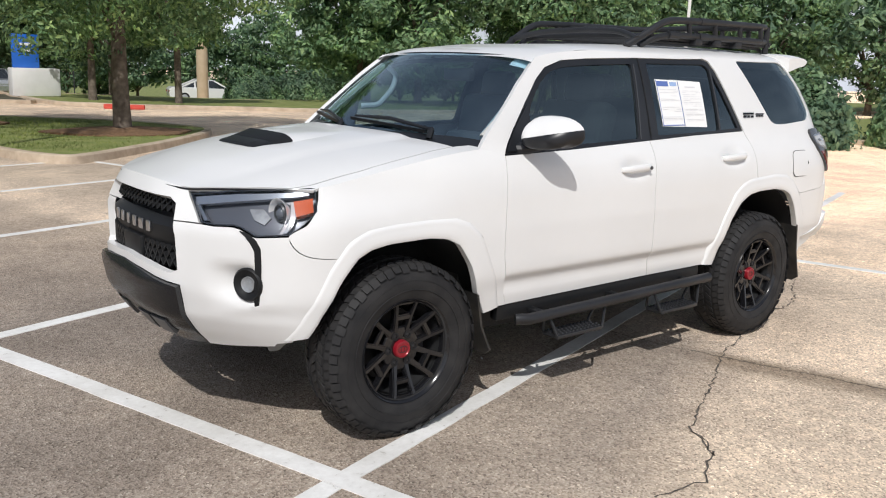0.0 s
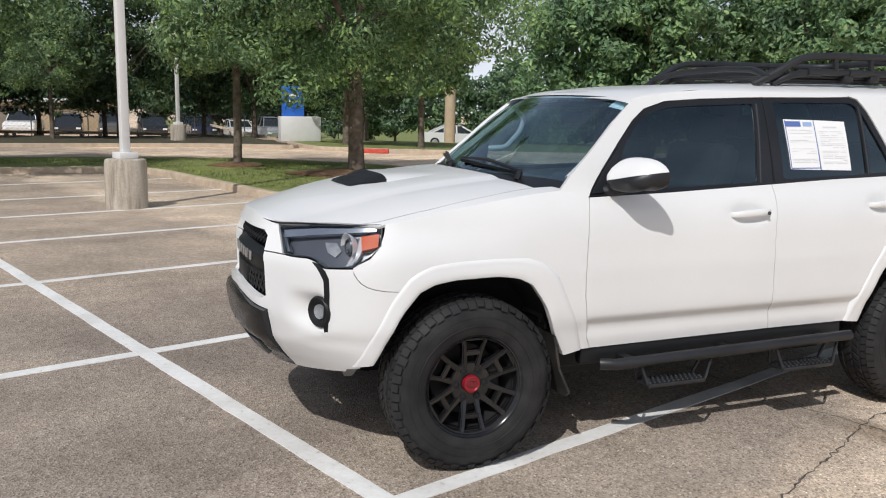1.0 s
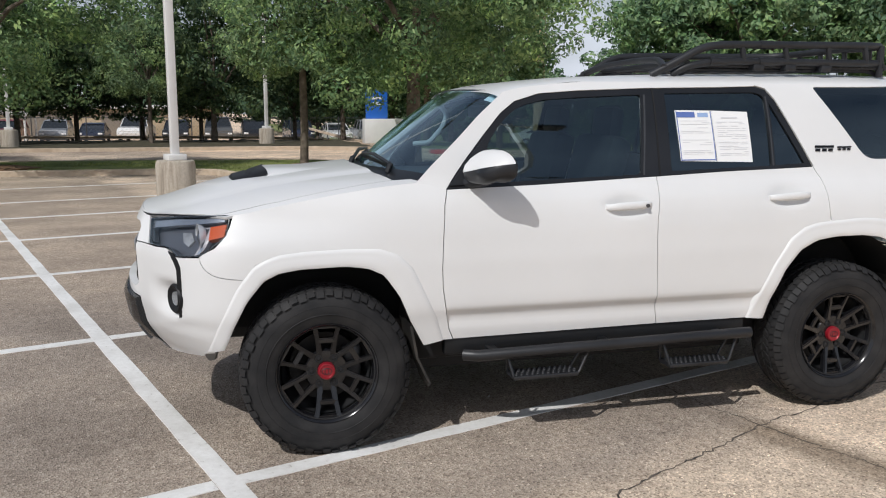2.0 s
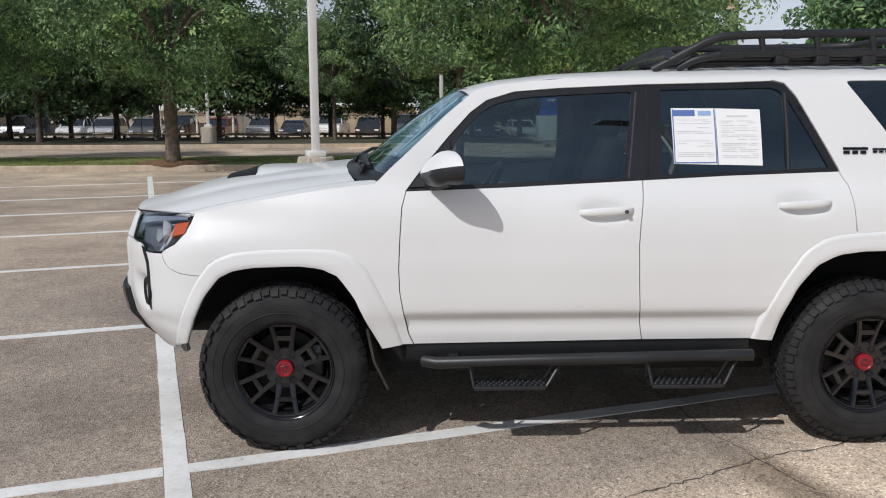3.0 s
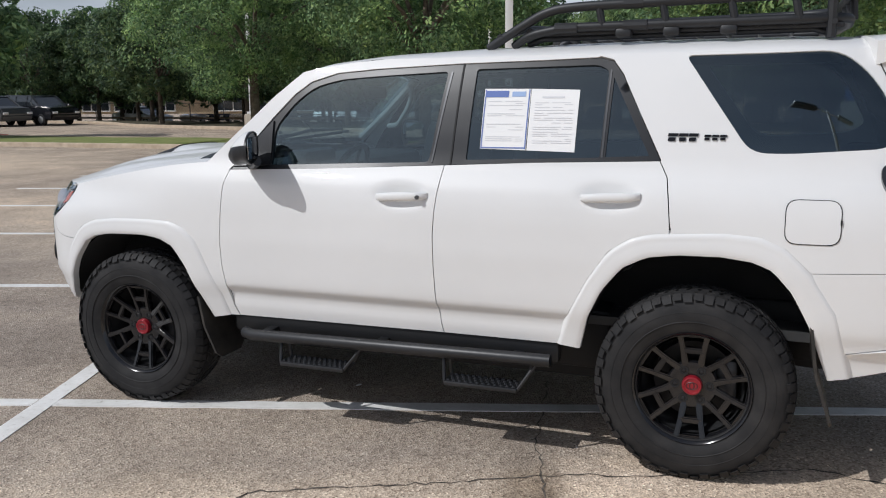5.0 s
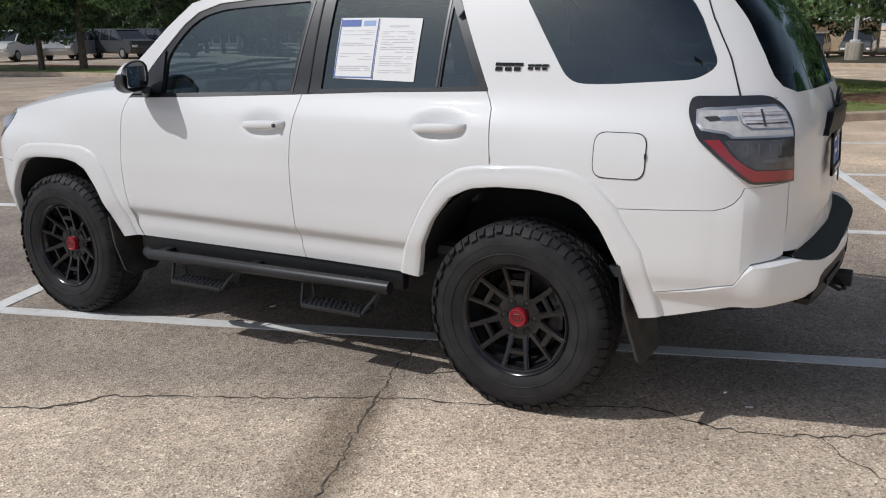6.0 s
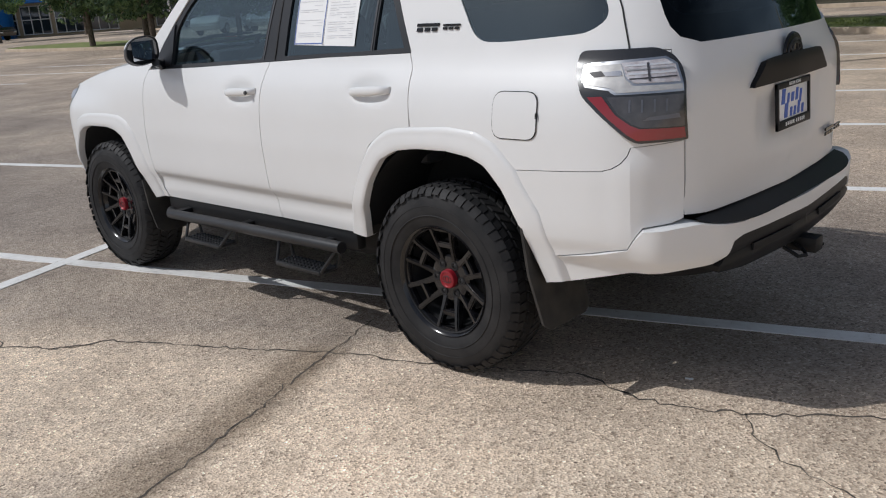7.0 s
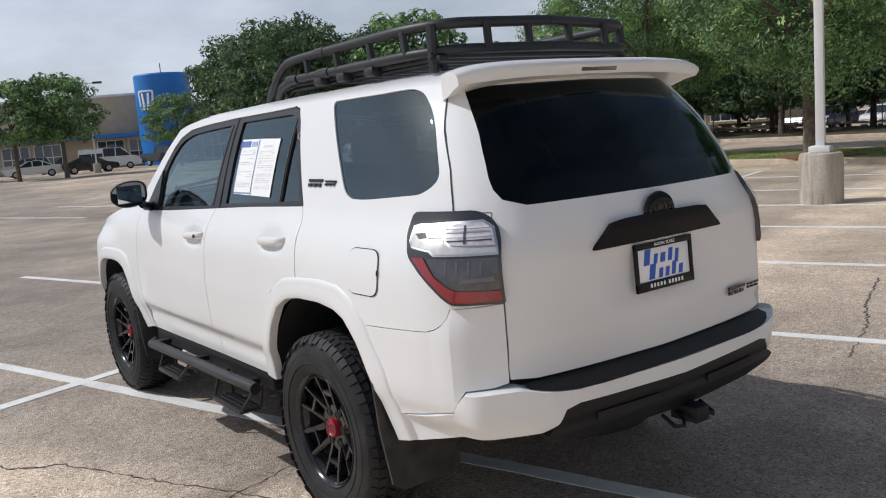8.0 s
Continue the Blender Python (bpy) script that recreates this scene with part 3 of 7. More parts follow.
part("scoop_insert", bm, satin_black, hood, "black insert in the mouth of the scoop")

def counter(poly):
    area = sum(a[0] * b[1] - b[0] * a[1] for a, b in zip(poly, poly[1:] + poly[:1]))
    return poly if area > 0 else poly[::-1]


# front bumper, with a hollow for the fog lamp
def bumper_off(s, z):
    hollow = smooth01((s - .54) / .22) * smooth01((.820 - s) / .04) * smooth01((.10 - abs(z - .748)) / .085)
    fold = .010 * math.exp(-((z - .64 - .25 * (s - .75)) / .02) ** 2) * smooth01((s - .55) / .1) * smooth01((.95 - s) / .1)
    return -.050 * hollow + .5 * fold


HL = [(.455, 1.087), (.55, 1.099), (.69, 1.116), (.89, 1.131), (1.0, 1.137), (1.022, 1.135), (1.033, 1.11), (1.041, 1.05), (.992, 1.0), (.945, .96), (.81, .95), (.74, .978), (.70, .984), (.615, .979), (.545, .983)]
lamp_low = [(.543, .976), (.615, .973), (.70, .977), (.736, .971), (.805, .943), (.947, .953)]
bumper_line = [sy(.402, .976)] + lamp_low + [sx(-.552, .932), sx(-.540, .909), sx(-.523, .8895), sx(-.499, .8755), sx(-.467, .8655), sx(-.42, .8585), sx(-.345, .8545), sx(-.365, .82), sx(-.445, .655), sx(-.505, .495), sx(-.55, .482),
               sy(.70, .466), sy(.473, .433), sy(.413, .430), sy(.418, .51), sy(.428, .62), sy(.433, .712), sy(.20, .745), sy(.0, .755), sy(.0, .787), sy(.20, .779), sy(.395, .757), sy(.424, .775), sy(.418, .92)]
front_bumper = both("front_bumper", patch(bumper_line, wrap, off=bumper_off, step=.02, depth=.035), paint)
# grille shell above the bumper
shell = [sy(0, 1.066), sy(.335, 1.066), sy(.378, 1.045), sy(.402, .981), (.538, .981), (.452, 1.078), sy(.395, 1.100), sy(.34, 1.114), sy(.19, 1.126), sy(0, 1.127)]
both("grille_surround", patch(shell, wrap, step=.025, off=.003, depth=.06), paint)
# grille: dark back, bar with letters, mesh
back = [sy(0, .74), sy(.45, .74), sy(.44, .99), sy(.40, 1.06), sy(0, 1.085)]
grille = part("grille", patch(back, wrap, off=-.11, depth=0), deep_black, car, "black grille with honeycomb mesh and a raised bar")
part("grille_back", mirrored(patch(back, wrap, off=-.11, depth=0)), deep_black, grille)


def bar_off(s, z):
    return -.070 + .030 * (1 - ((z - .925) / .085) ** 2)


both("grille_bar", patch([sy(0, .862), sy(.22, .862), sy(.30, .845), sy(.415, .835), sy(.412, .99), sy(.32, 1.0), sy(0, 1.004)], wrap, off=bar_off, step=.025, depth=.06), satin_black, parent=grille)
bm = bmesh.new()
for z0, z1, lim in ((.77, .862, .42), (1.0, 1.07, .38)):
    for i in range(-18, 19):
        for d in (-1, 1):
            y = i * .042
            for j in range(3):
                za, zb = z0 + (z1 - z0) * j / 3, z0 + (z1 - z0) * (j + 1) / 3
                ya, yb = y + d * .042 * j / 3 * 1.5, y + d * .042 * (j + 1) / 3 * 1.5
                if max(abs(ya), abs(yb)) < lim and (z0 > .9 or min(abs(ya), abs(yb)) > .12):
                    pa, pb = (Vector(wrap(math.copysign(sy(abs(q), zz)[0], -q), zz)) for q, zz in ((ya, za), (yb, zb)))
                    bar(bm, pa + Vector((.052, 0, 0)), pb + Vector((.052, 0, 0)), .009, .02, up=(1, 0, 0))
tagged(part("grille_mesh", bm, satin_black, grille), kind="stuff")
part("radar_cover", box_bm((.03, .22, .105), (-.872, 0, .815), .01), satin_black, grille, "flat black sensor cover")


for i, w in enumerate((.040, .034, .026, .034, .040, .034)):
    y = .19 - i * .076
    px, py, pz = wrap(sy(abs(y), .925)[0], .925)
    turn = Matrix.Rotation(-y * .5, 4, "Z")
    g = add_box(bmesh.new(), (w, .046, .010), None, .003)
    g.transform(Matrix.Translation((px + .037, y, pz)) @ turn @ Matrix.Rotation(radians(-90), 4, "Z") @ Matrix.Rotation(radians(90), 4, "X"))
    part("grille_mark", g, chrome_dull, grille, "raised silver mark")
# lower black bumper and skid plate
def low_off(s, z):
    return .004 + .026 * smooth01((.760 - z) / .06) - .016 * smooth01((.585 - z) / .02) - .02 * smooth01((.52 - z) / .08)


low_line = [sy(0, .752), sy(.20, .742), sy(.431, .709), sy(.426, .62), sy(.416, .51), sy(.411, .425), sy(.2, .415), sy(0, .415)]
both("lower_bumper", patch(low_line, wrap, off=low_off, step=.025, depth=.08), lower_black, "black plastic lower bumper")
for y in (.07, .20):
    both("skid_insert", patch([sy(y, .545), sy(y + .105, .54), sy(y + .105, .475), sy(y + .015, .475)], wrap, off=.022, step=.03, depth=.02), gunmetal, "grey skid plate insert", parent=car)
both("air_dam", patch(counter([sy(.64, .412), sx(-.53, .420), sx(-.50, .50), sy(.64, .475)]), wrap, off=-.03, step=.03, depth=.02), dam_grey, "grey deflector under the bumper", parent=car)
# fog lamps with their black upright trim
fog_path = [(.738, .966), (.772, .953), (.800, .928), (.818, .895), (.821, .826), (.819, .74), (.812, .662)]
fog_w = (.003, .010, .0135, .0135, .0135, .015, .010)
strip = [(p[0] - w, p[1] - w * .4) for p, w in zip(fog_path, fog_w)] + [(p[0] + w, p[1] + w * .4) for p, w in zip(fog_path[::-1], fog_w[::-1])]
both("fog_trim", patch(strip, wrap, off=.003, step=.02, depth=.06), satin_black, parent=front_bumper)
fog_m = Matrix.Translation((-.668, -.700, .748)) @ Matrix.Rotation(radians(-63), 4, "Z")
for flip, own in ((0, front_bumper), (1, TWIN[front_bumper])):
    made = []
    for prof in ([(.0, .03), (.070, .03), (.070, -.004), (.063, -.012), (.050, -.008), (.034, .004), (.0, .006)], [(.0, .000), (.024, .000), (.032, -.004), (.033, .006), (0, .006)], [(.0, -.008), (.018, -.006), (.031, -.001), (.031, .002), (0, .003)]):
        g = lathe(prof, 28)
        g.transform(fog_m)
        made.append(mirrored(g) if flip else g)
    lamp = part("fog_lamp", made[0], satin_black, own, "round fog lamp in a black ring")
    part("fog_reflector", made[1], clear_chrome, lamp)
    part("fog_lens", made[2], clear_lens, lamp)


def inset(poly, d):
    """The outline moved inwards by d."""
    out, n = [], len(poly)
    for i in range(n):
        a, b, c = (Vector(poly[(i + k) % n]) for k in (-1, 0, 1))
        u, v = (b - a).normalized(), (c - b).normalized()
        m = Vector((-u.y, u.x)) + Vector((-v.y, v.x))
        m /= max(.35, m.length_squared / 2)
        out.append((b + m * d)[:])
    return out


# headlights
HL = counter(HL)
headlight = both("headlight", patch(HL, wrap, off=-.045, step=.025, depth=.0), lamp_grey, "headlight with clear lens and amber side marker")
both("lamp_rim", patch(HL, wrap, off=.001, step=.025, holes=[inset(HL, .0045)], depth=.045), lamp_black, parent=headlight)
both("upper_strip", patch(counter([(.475, 1.080), (.55, 1.090), (.69, 1.106), (.89, 1.119), (1.0, 1.125), (1.0, 1.112), (.89, 1.101), (.69, 1.079), (.55, 1.059), (.490, 1.050)]), wrap, off=-.010, step=.02, depth=.02), lamp_silver, "dull silver strip", parent=headlight)
both("inner_strip", patch(counter([(.480, 1.055), (.500, 1.058), (.565, .997), (.548, .994)]), wrap, off=-.012, step=.02, depth=.02), chrome_dull, parent=headlight)
both("side_marker", patch(counter([(.934, 1.088), (1.020, 1.101), (1.026, 1.050), (.952, 1.033)]), wrap, off=-.008, step=.02, depth=.03), amber, "amber side marker", parent=headlight)
both("reflector", patch(counter([(.735, 1.062), (.80, 1.066), (.838, 1.035), (.815, 1.005), (.765, 1.022)]), wrap, off=-.036, step=.015, depth=.01), clear_chrome, parent=headlight)
PROJ = Vector(wrap(.872, 1.035))
aim = Matrix.Translation(PROJ + Vector((.030, .020, 0))) @ Matrix.Rotation(radians(-80), 4, "Z") @ Matrix.Diagonal((1, 1, 1.1, 1))
for flip, own in ((0, headlight), (1, TWIN[headlight])):
    made = []
    for prof in ([(.024, .03), (.024, -.002), (.027, -.010), (.032, -.012), (.036, -.006), (.037, .03)], [(0, -.018), (.010, -.017), (.018, -.011), (.024, .0), (0, .004)]):
        g = lathe(prof, 28)
        g.transform(aim)
        made.append(mirrored(g) if flip else g)
    bowl = lathe([(.037, .014), (.050, .004), (.070, -.020), (.075, -.021), (.064, .004), (.050, .022)], 32)
    bowl.transform(aim @ Matrix.Diagonal((.80, .8, .78, 1)))
    part("reflector_bowl", mirrored(bowl) if flip else bowl, lens_bright, own, "bright reflector bowl")
    ring = part("projector_ring", made[0], gunmetal, own)
    part("projector", made[1], glass_dark, own, "round projector lens")
fan = both("clear_bowl", patch(counter([(.893, 1.086), (.936, 1.090), (.950, 1.032), (.942, .995), (.928, .968), (.898, .964), (.905, .99), (.910, 1.03)]), wrap, off=-.016, step=.012, depth=.025), clear_ribbed, "clear bowl beside the projector", parent=headlight)
both("facet", patch(counter([(.921, 1.084), (.925, 1.084), (.926, .985), (.920, .978)]), wrap, off=-.012, step=.02, depth=.004), gunmetal, parent=fan)
both("facet", patch(counter([(.927, 1.000), (.938, 1.002), (.930, .972), (.912, .968)]), wrap, off=-.011, step=.02, depth=.004), chrome, parent=fan)
both("lens", patch(HL, wrap, off=.004, step=.03, depth=.004), clear_lens, "clear plastic lens", parent=headlight)

# flares: strips between the outer line and the arch
def flare(outer, arch, thick):
    bm = bmesh.new()
    n = 40

    def sample(line):
        p = np.array(line)
        run = np.r_[0, np.cumsum(np.hypot(*np.diff(p, axis=0).T))]
        q = np.linspace(0, run[-1], n)
        return np.stack([np.interp(q, run, p[:, 0]), np.interp(q, run, p[:, 1])], 1)

    o, a = sample(outer), sample(arch)
    prof = [(-.16, -.016), (-.05, -.006), (0, .0005), (.05, .004), (.14, .006 + .28 * thick), (.25, .70 * thick), (.42, .93 * thick), (.7, thick), (.92, thick), (1, thick - .004), (1.0, thick - .022), (.985, -.03)]
    rows2 = []
    for i in range(n):
        line = []
        for f, d in prof:
            x, z = o[i] + (a[i] - o[i]) * f
            y = float(np.interp(x, row(z)[:, 0], row(z)[:, 1]))
            line.append(bm.verts.new((x, y - d, z)))
        rows2.append(line)
    for p, q in zip(rows2, rows2[1:]):
        for k in range(len(prof) - 1):
            bm.faces.new((p[k], p[k + 1], q[k + 1], q[k]))
    # closed ends
    for line, d in ((rows2[0], .03), (rows2[-1], .03)):
        inner = [bm.verts.new(v.co + Vector((0, d, .004))) for v in line]
        for k in range(len(line) - 1):
            bm.faces.new((line[k], line[k + 1], inner[k + 1], inner[k]))
    bmesh.ops.recalc_face_normals(bm, faces=bm.faces)
    if sum(f.normal.y for f in bm.faces) > 0:
        bmesh.ops.reverse_faces(bm, faces=bm.faces)
    return bm


both("front_flare", flare(RIM_F, ARCH_F, .013), paint, angle=50)
both("rear_flare", flare(RIM_R, ARCH_R, .011), paint, angle=50)

# quarter panel with its window, rear bumper, tailgate
TOP_Z = 1.752
QWIN = rounded([(2.694, 1.738), (3.285, 1.747), (3.41, 1.63), (3.512, 1.42), (3.44, 1.372), (3.10, 1.349), (2.965, 1.352)], [.03, .08, .2, .05, .09, .1, .09], 6)
QWIN = side_line(QWIN)


def seam_s(z):
    """The tailgate's edge: beside the tail light, and further round the corner above it."""
    if z > 1.31:
        return sx(lerp([(1.319, 3.589), (1.454, 3.539), (1.588, 3.462), (1.70, 3.412), (1.76, 3.392)], z), z)[0]
    return ry(.752 * float(np.interp(z, from_z, HALF_Z)) / .90, z)[0] if z > 1.25 else ry(.70 + .03 * smooth01((z - 1.0) / .25), z)[0]


quarter_line = side_line([(2.688, 1.03)] + shifted(REAR_SEAM[1:], GAP) + [(2.626, 1.32), (2.503, 1.558), (2.447, 1.668), (2.40, 1.728), (2.335, 1.7455), (2.335, TOP_Z), (3.30, TOP_Z)])
quarter_line += [(seam_s(z), z) for z in (1.752, 1.70, 1.6, 1.5, 1.4, 1.314, 1.305, 1.2, 1.1, 1.02)]
quarter_line += side_line([(3.643, 1.004), (3.634, .977), (3.613, .951), (3.586, .934), (3.550, .9235), (3.21, .906)] + [p for p in RIM_R[::-1] if .92 < p[1] and p[0] > 2.69])
quarter = both("quarter_panel", patch(quarter_line, wrap, holes=[QWIN], depth=.02), paint)
both("quarter_window", patch(QWIN, wrap, off=-.006, depth=0), tint_glass, "dark tinted fixed rear side window", parent=quarter)
FUEL = rounded([(3.108, 1.018), (3.300, 1.018), (3.300, 1.180), (3.108, 1.180)], .045, 6)
fuel = part("fuel_door", patch(side_line(FUEL), wrap, off=.0055, depth=.012, step=.03), paint, car, "fuel filler door with a dark seam")
part("seam", patch(side_line(rounded([(3.1045, 1.0145), (3.3035, 1.0145), (3.3035, 1.1835), (3.1045, 1.1835)], .047, 6)), wrap, off=.0028, depth=0, step=.03), deep_black, fuel)
part("finger_notch", patch(side_line(rounded([(3.298, 1.092), (3.305, 1.092), (3.305, 1.112), (3.298, 1.112)], .005, 4)), wrap, off=.0075, depth=.004, step=.01), deep_black, fuel)

upper = side_line([(3.212, .9035), (3.551, .9210), (3.588, .9315), (3.616, .9490), (3.637, .9760), (3.646, 1.003)]) + [(seam_s(1.012) - .002, 1.0165), (seam_s(.9) - .002, .9), (seam_s(.75) - .002, .75), (5.30, .738), (5.205, .729), (5.182, .703), sx(3.63, .655), sx(3.50, .622), sx(3.325, .586), sx(3.285, .749)]


def corner_fold(s, z):
    # pressed edge running down the corner of the bumper
    return .011 * max(0, 1 - abs(s - 5.165) / .085) * smooth01((1.015 - z) / .10)


rear_bumper = both("rear_bumper", patch(upper, wrap, off=corner_fold, step=.016, depth=.02), paint, angle=9)


def tail_off(s, z):
    return .010 + .041 * smooth01((s - 5.13) / .13) + .032 * smooth01((s - 5.30) / .18) - .026 * smooth01((.62 - z) / .07)


lower = side_line([(3.32, .581), (3.50, .617), (3.63, .650)]) + [(5.182, .698), (5.205, .723), (5.30, .732), (5.372, .737), ry(.62, .722), ry(.50, .708), ry(0, .704), ry(0, .650), ry(.50, .662), ry(.552, .652), ry(.578, .604), ry(.62, .580), (5.25, .566)] + side_line([(3.62, .548), (3.50, .517), (3.40, .490), (3.33, .474)])
both("bumper_skirt", patch(lower, wrap, off=tail_off, step=.02, depth=.09), paint, parent=rear_bumper)


def valance_off(s, z):
    return .080 - .028 * smooth01((.575 - z) / .06) - .008 * math.exp(-((z - .60) / .010) ** 2)


both("bumper_valance", patch([ry(0, .647), ry(.50, .659), ry(.549, .649), ry(.575, .602), ry(.615, .574), ry(.60, .545), ry(.45, .522), ry(0, .512)], wrap, off=valance_off, step=.02, depth=.09), satin_black, "black textured lower valance", parent=rear_bumper)
bm = bmesh.new()
n = 28
ys = np.linspace(-.665, .665, n)
inner = [bm.verts.new((3.795 + .045 * (1 - (y / .665) ** 2), y, .742)) for y in ys]
outer = [bm.verts.new((3.80 + .127 * (1 - (y / .70) ** 6), y, .7385 - .030 * (1 - (y / .7) ** 6))) for y in ys]
for i in range(n - 1):
    bm.faces.new((inner[i], outer[i], outer[i + 1], inner[i + 1]))
part("step_pad", bm, satin_black, rear_bumper, "black ribbed step pad on the bumper")
both("valance_rib", patch([ry(.13, .606), ry(.43, .610), ry(.43, .585), ry(.13, .580)][::-1], wrap, off=.0835, step=.04, depth=.006), deep_black, parent=rear_bumper)

# tailgate with glass
gate_side = [(seam_s(z) + .004, z) for z in (.76, .9, 1.02, 1.1, 1.2, 1.309, 1.3165, 1.4, 1.5, 1.6, 1.70, 1.76)]
gate_line = gate_side + [ry(.0, 1.76), ry(0, 1.742), ry(.536, 1.735), ry(.554, 1.70), ry(.59, 1.60), ry(.62, 1.50), ry(.640, 1.42), ry(.642, 1.38), ry(.628, 1.345), ry(.56, 1.322), ry(0, 1.322), ry(0, .745), ry(.60, .75)]


def gate_off(s, z):
    # pressed hollow round the plate and a step near the lower edge
    return -.018 * smooth01((.30 - abs(wrap(s, z)[1])) / .06) * smooth01((1.13 - z) / .03) * smooth01((z - .93) / .03) - .014 * math.exp(-((z - .80) / .022) ** 2)


tailgate = both("tailgate", patch(gate_line, wrap, off=gate_off, depth=.02), paint)
seam_z = np.linspace(1.318, 1.745, 14)
both("gate_seam", patch(counter([(seam_s(z) - .001, float(z)) for z in seam_z] + [(seam_s(z) + .005, float(z)) for z in seam_z[::-1]]), wrap, off=.0022, step=.03, depth=0), deep_black, parent=tailgate)
both("rear_window", patch([ry(.0, 1.75), ry(.615, 1.735), ry(.66, 1.62), ry(.695, 1.45), ry(.633, 1.34), ry(.56, 1.317), ry(0, 1.317)], wrap, off=-.008, depth=0), rear_glass, "dark tinted rear window", parent=tailgate)
# garnish with emblem, plate
bm = patch([ry(.20, 1.228), ry(0, 1.232), ry(0, 1.145), ry(.345, 1.143), ry(.335, 1.158), ry(.255, 1.222)], wrap, off=lambda s, z: .020 + .006 * smooth01((z - 1.18) / .04), step=.02, depth=.035)
both("garnish", bm, garnish_black, "gloss black garnish over the number plate", parent=tailgate)
e = lathe([(0, -.005), (.05, -.005), (.066, -.002), (.07, .008), (0, .010)], 32)
e.transform(Matrix.Translation((3.849, 0, 1.236)) @ Matrix.Rotation(radians(90), 4, "Z") @ Matrix.Diagonal((1.18, 1, 1.06, 1)))
emblem = part("emblem", e, gloss_black, tailgate, "black oval emblem")
bm = bmesh.new()
for rx_, rz_, dz in ((.064, .046, 0), (.024, .044, 0), (.046, .016, .018)):
    tube([(3.8545, rx_ * math.cos(a), 1.236 + dz + rz_ * math.sin(a)) for a in np.linspace(0, 2 * math.pi, 33)], .0045, 6, bm)
tagged(part("emblem_ring", bm, trim_black, emblem), kind="stuff")
plate_m = Matrix.Translation((3.853, 0, 1.045)) @ Matrix.Rotation(radians(-3), 4, "Y")
plate = part("number_plate", box_bm((.004, .305, .152), (0, 0, 0), .001, None), plate_white, tailgate, "dealer plate with blue script in a black frame")
plate.matrix_local = plate_m
b2 = bmesh.new()
for sy_, sz_, ly, lz in ((.318, .022, 0, .076), (.318, .034, 0, -.07), (.016, .175, .151, 0), (.016, .175, -.151, 0)):
    add_box(b2, (.012, sy_, sz_), Matrix.Translation((.004, ly, lz)), .003)
part("plate_frame", b2, satin_black, plate)
LET = Matrix.Rotation(radians(90), 4, "Z") @ Matrix.Rotation(radians(90), 4, "X")
# the plate's script as plain blue bars: place, size
for ly, lz, w, h in ((-.090, .034, .040, .056), (-.044, .024, .026, .036), (-.004, .024, .034, .034), (.038, .030, .028, .046), (.074, .020, .024, .050),
                     (-.066, -.020, .040, .054), (-.020, -.030, .026, .034), (.016, -.030, .026, .034), (.054, -.022, .028, .048), (.092, -.030, .028, .034)):
    g = box_bm((w * .78, h, .001), bevel=0)
    for v in g.verts:
        v.co.x += v.co.y * .22
    g.transform(Matrix.Translation((.0032, ly, lz)) @ LET)
    part("plate_stroke", g, plate_blue, plate)
t = text_bm("AUSTIN TEXAS", .017, .0008)
t.transform(Matrix.Translation((.0108, 0, .077)) @ LET)
part("frame_lettering", t, plate_white, plate)
for k in range(10):
    g = box_bm((.0095, .014, .001))
    g.transform(Matrix.Translation((.0108, -.086 + k * .018 + (.01 if k > 4 else 0), -.068)) @ LET)
    part("frame_stroke", g, plate_white, plate)
bm = box_bm((.12, .075, .06), (3.91, .045, .487), .006)
part("tow_hitch", bm, satin_black, car, "black tow hitch receiver")
for pts in ([(3.88, .10, .49), (3.93, .105, .475), (3.95, .13, .462), (3.93, .155, .46), (3.87, .155, .49)], [(3.88, -.005, .49), (3.93, -.015, .475), (3.95, -.04, .462), (3.93, -.065, .46), (3.87, -.065, .49)]):
    part("safety_chain_loop", tube(pts, .008, 8), satin_black, car)

# tail lights
TL = counter(rounded([(4.975, 1.312), (5.24, 1.314), (5.288, 1.290), (5.320, 1.245), (5.330, 1.19), (5.353, 1.022), (5.18, 1.018), (5.14, 1.045), (4.982, 1.175), (4.955, 1.25)], [.03, .03, .02, .02, .02, .008, .03, .03, .03, .03], 5))
tail = both("tail_light", patch(TL, wrap, off=.016, step=.02, depth=.03), lamp_black, "tail light with clear upper lens, red stripe and smoked lower lens")
both("lens_edge", patch(counter([(4.988, 1.262), (5.02, 1.270), (5.262, 1.283), (5.300, 1.258), (5.318, 1.198), (5.322, 1.178), (5.105, 1.172), (5.082, 1.184), (5.0, 1.194), (4.982, 1.215)]), wrap, off=.0185, step=.02, depth=.004), chrome_dull, parent=tail)
both("reversing_lens", patch(counter([(4.996, 1.256), (5.12, 1.262), (5.135, 1.215), (5.16, 1.196), (5.312, 1.198), (5.317, 1.184), (5.11, 1.178), (5.088, 1.190), (5.008, 1.200), (4.992, 1.22)]), wrap, off=.021, step=.02, depth=.004), lens_warm, "clear upper lens with bright reflector", parent=tail)
both("dark_slot", patch(counter([(5.01, 1.236), (5.055, 1.240), (5.07, 1.226), (5.03, 1.222)]), wrap, off=.023, step=.02, depth=.002), smoke, parent=tail)
both("chrome_bar", patch(counter([(5.06, 1.236), (5.12, 1.240), (5.125, 1.226), (5.07, 1.224)]), wrap, off=.024, step=.02, depth=.003), chrome, parent=tail)
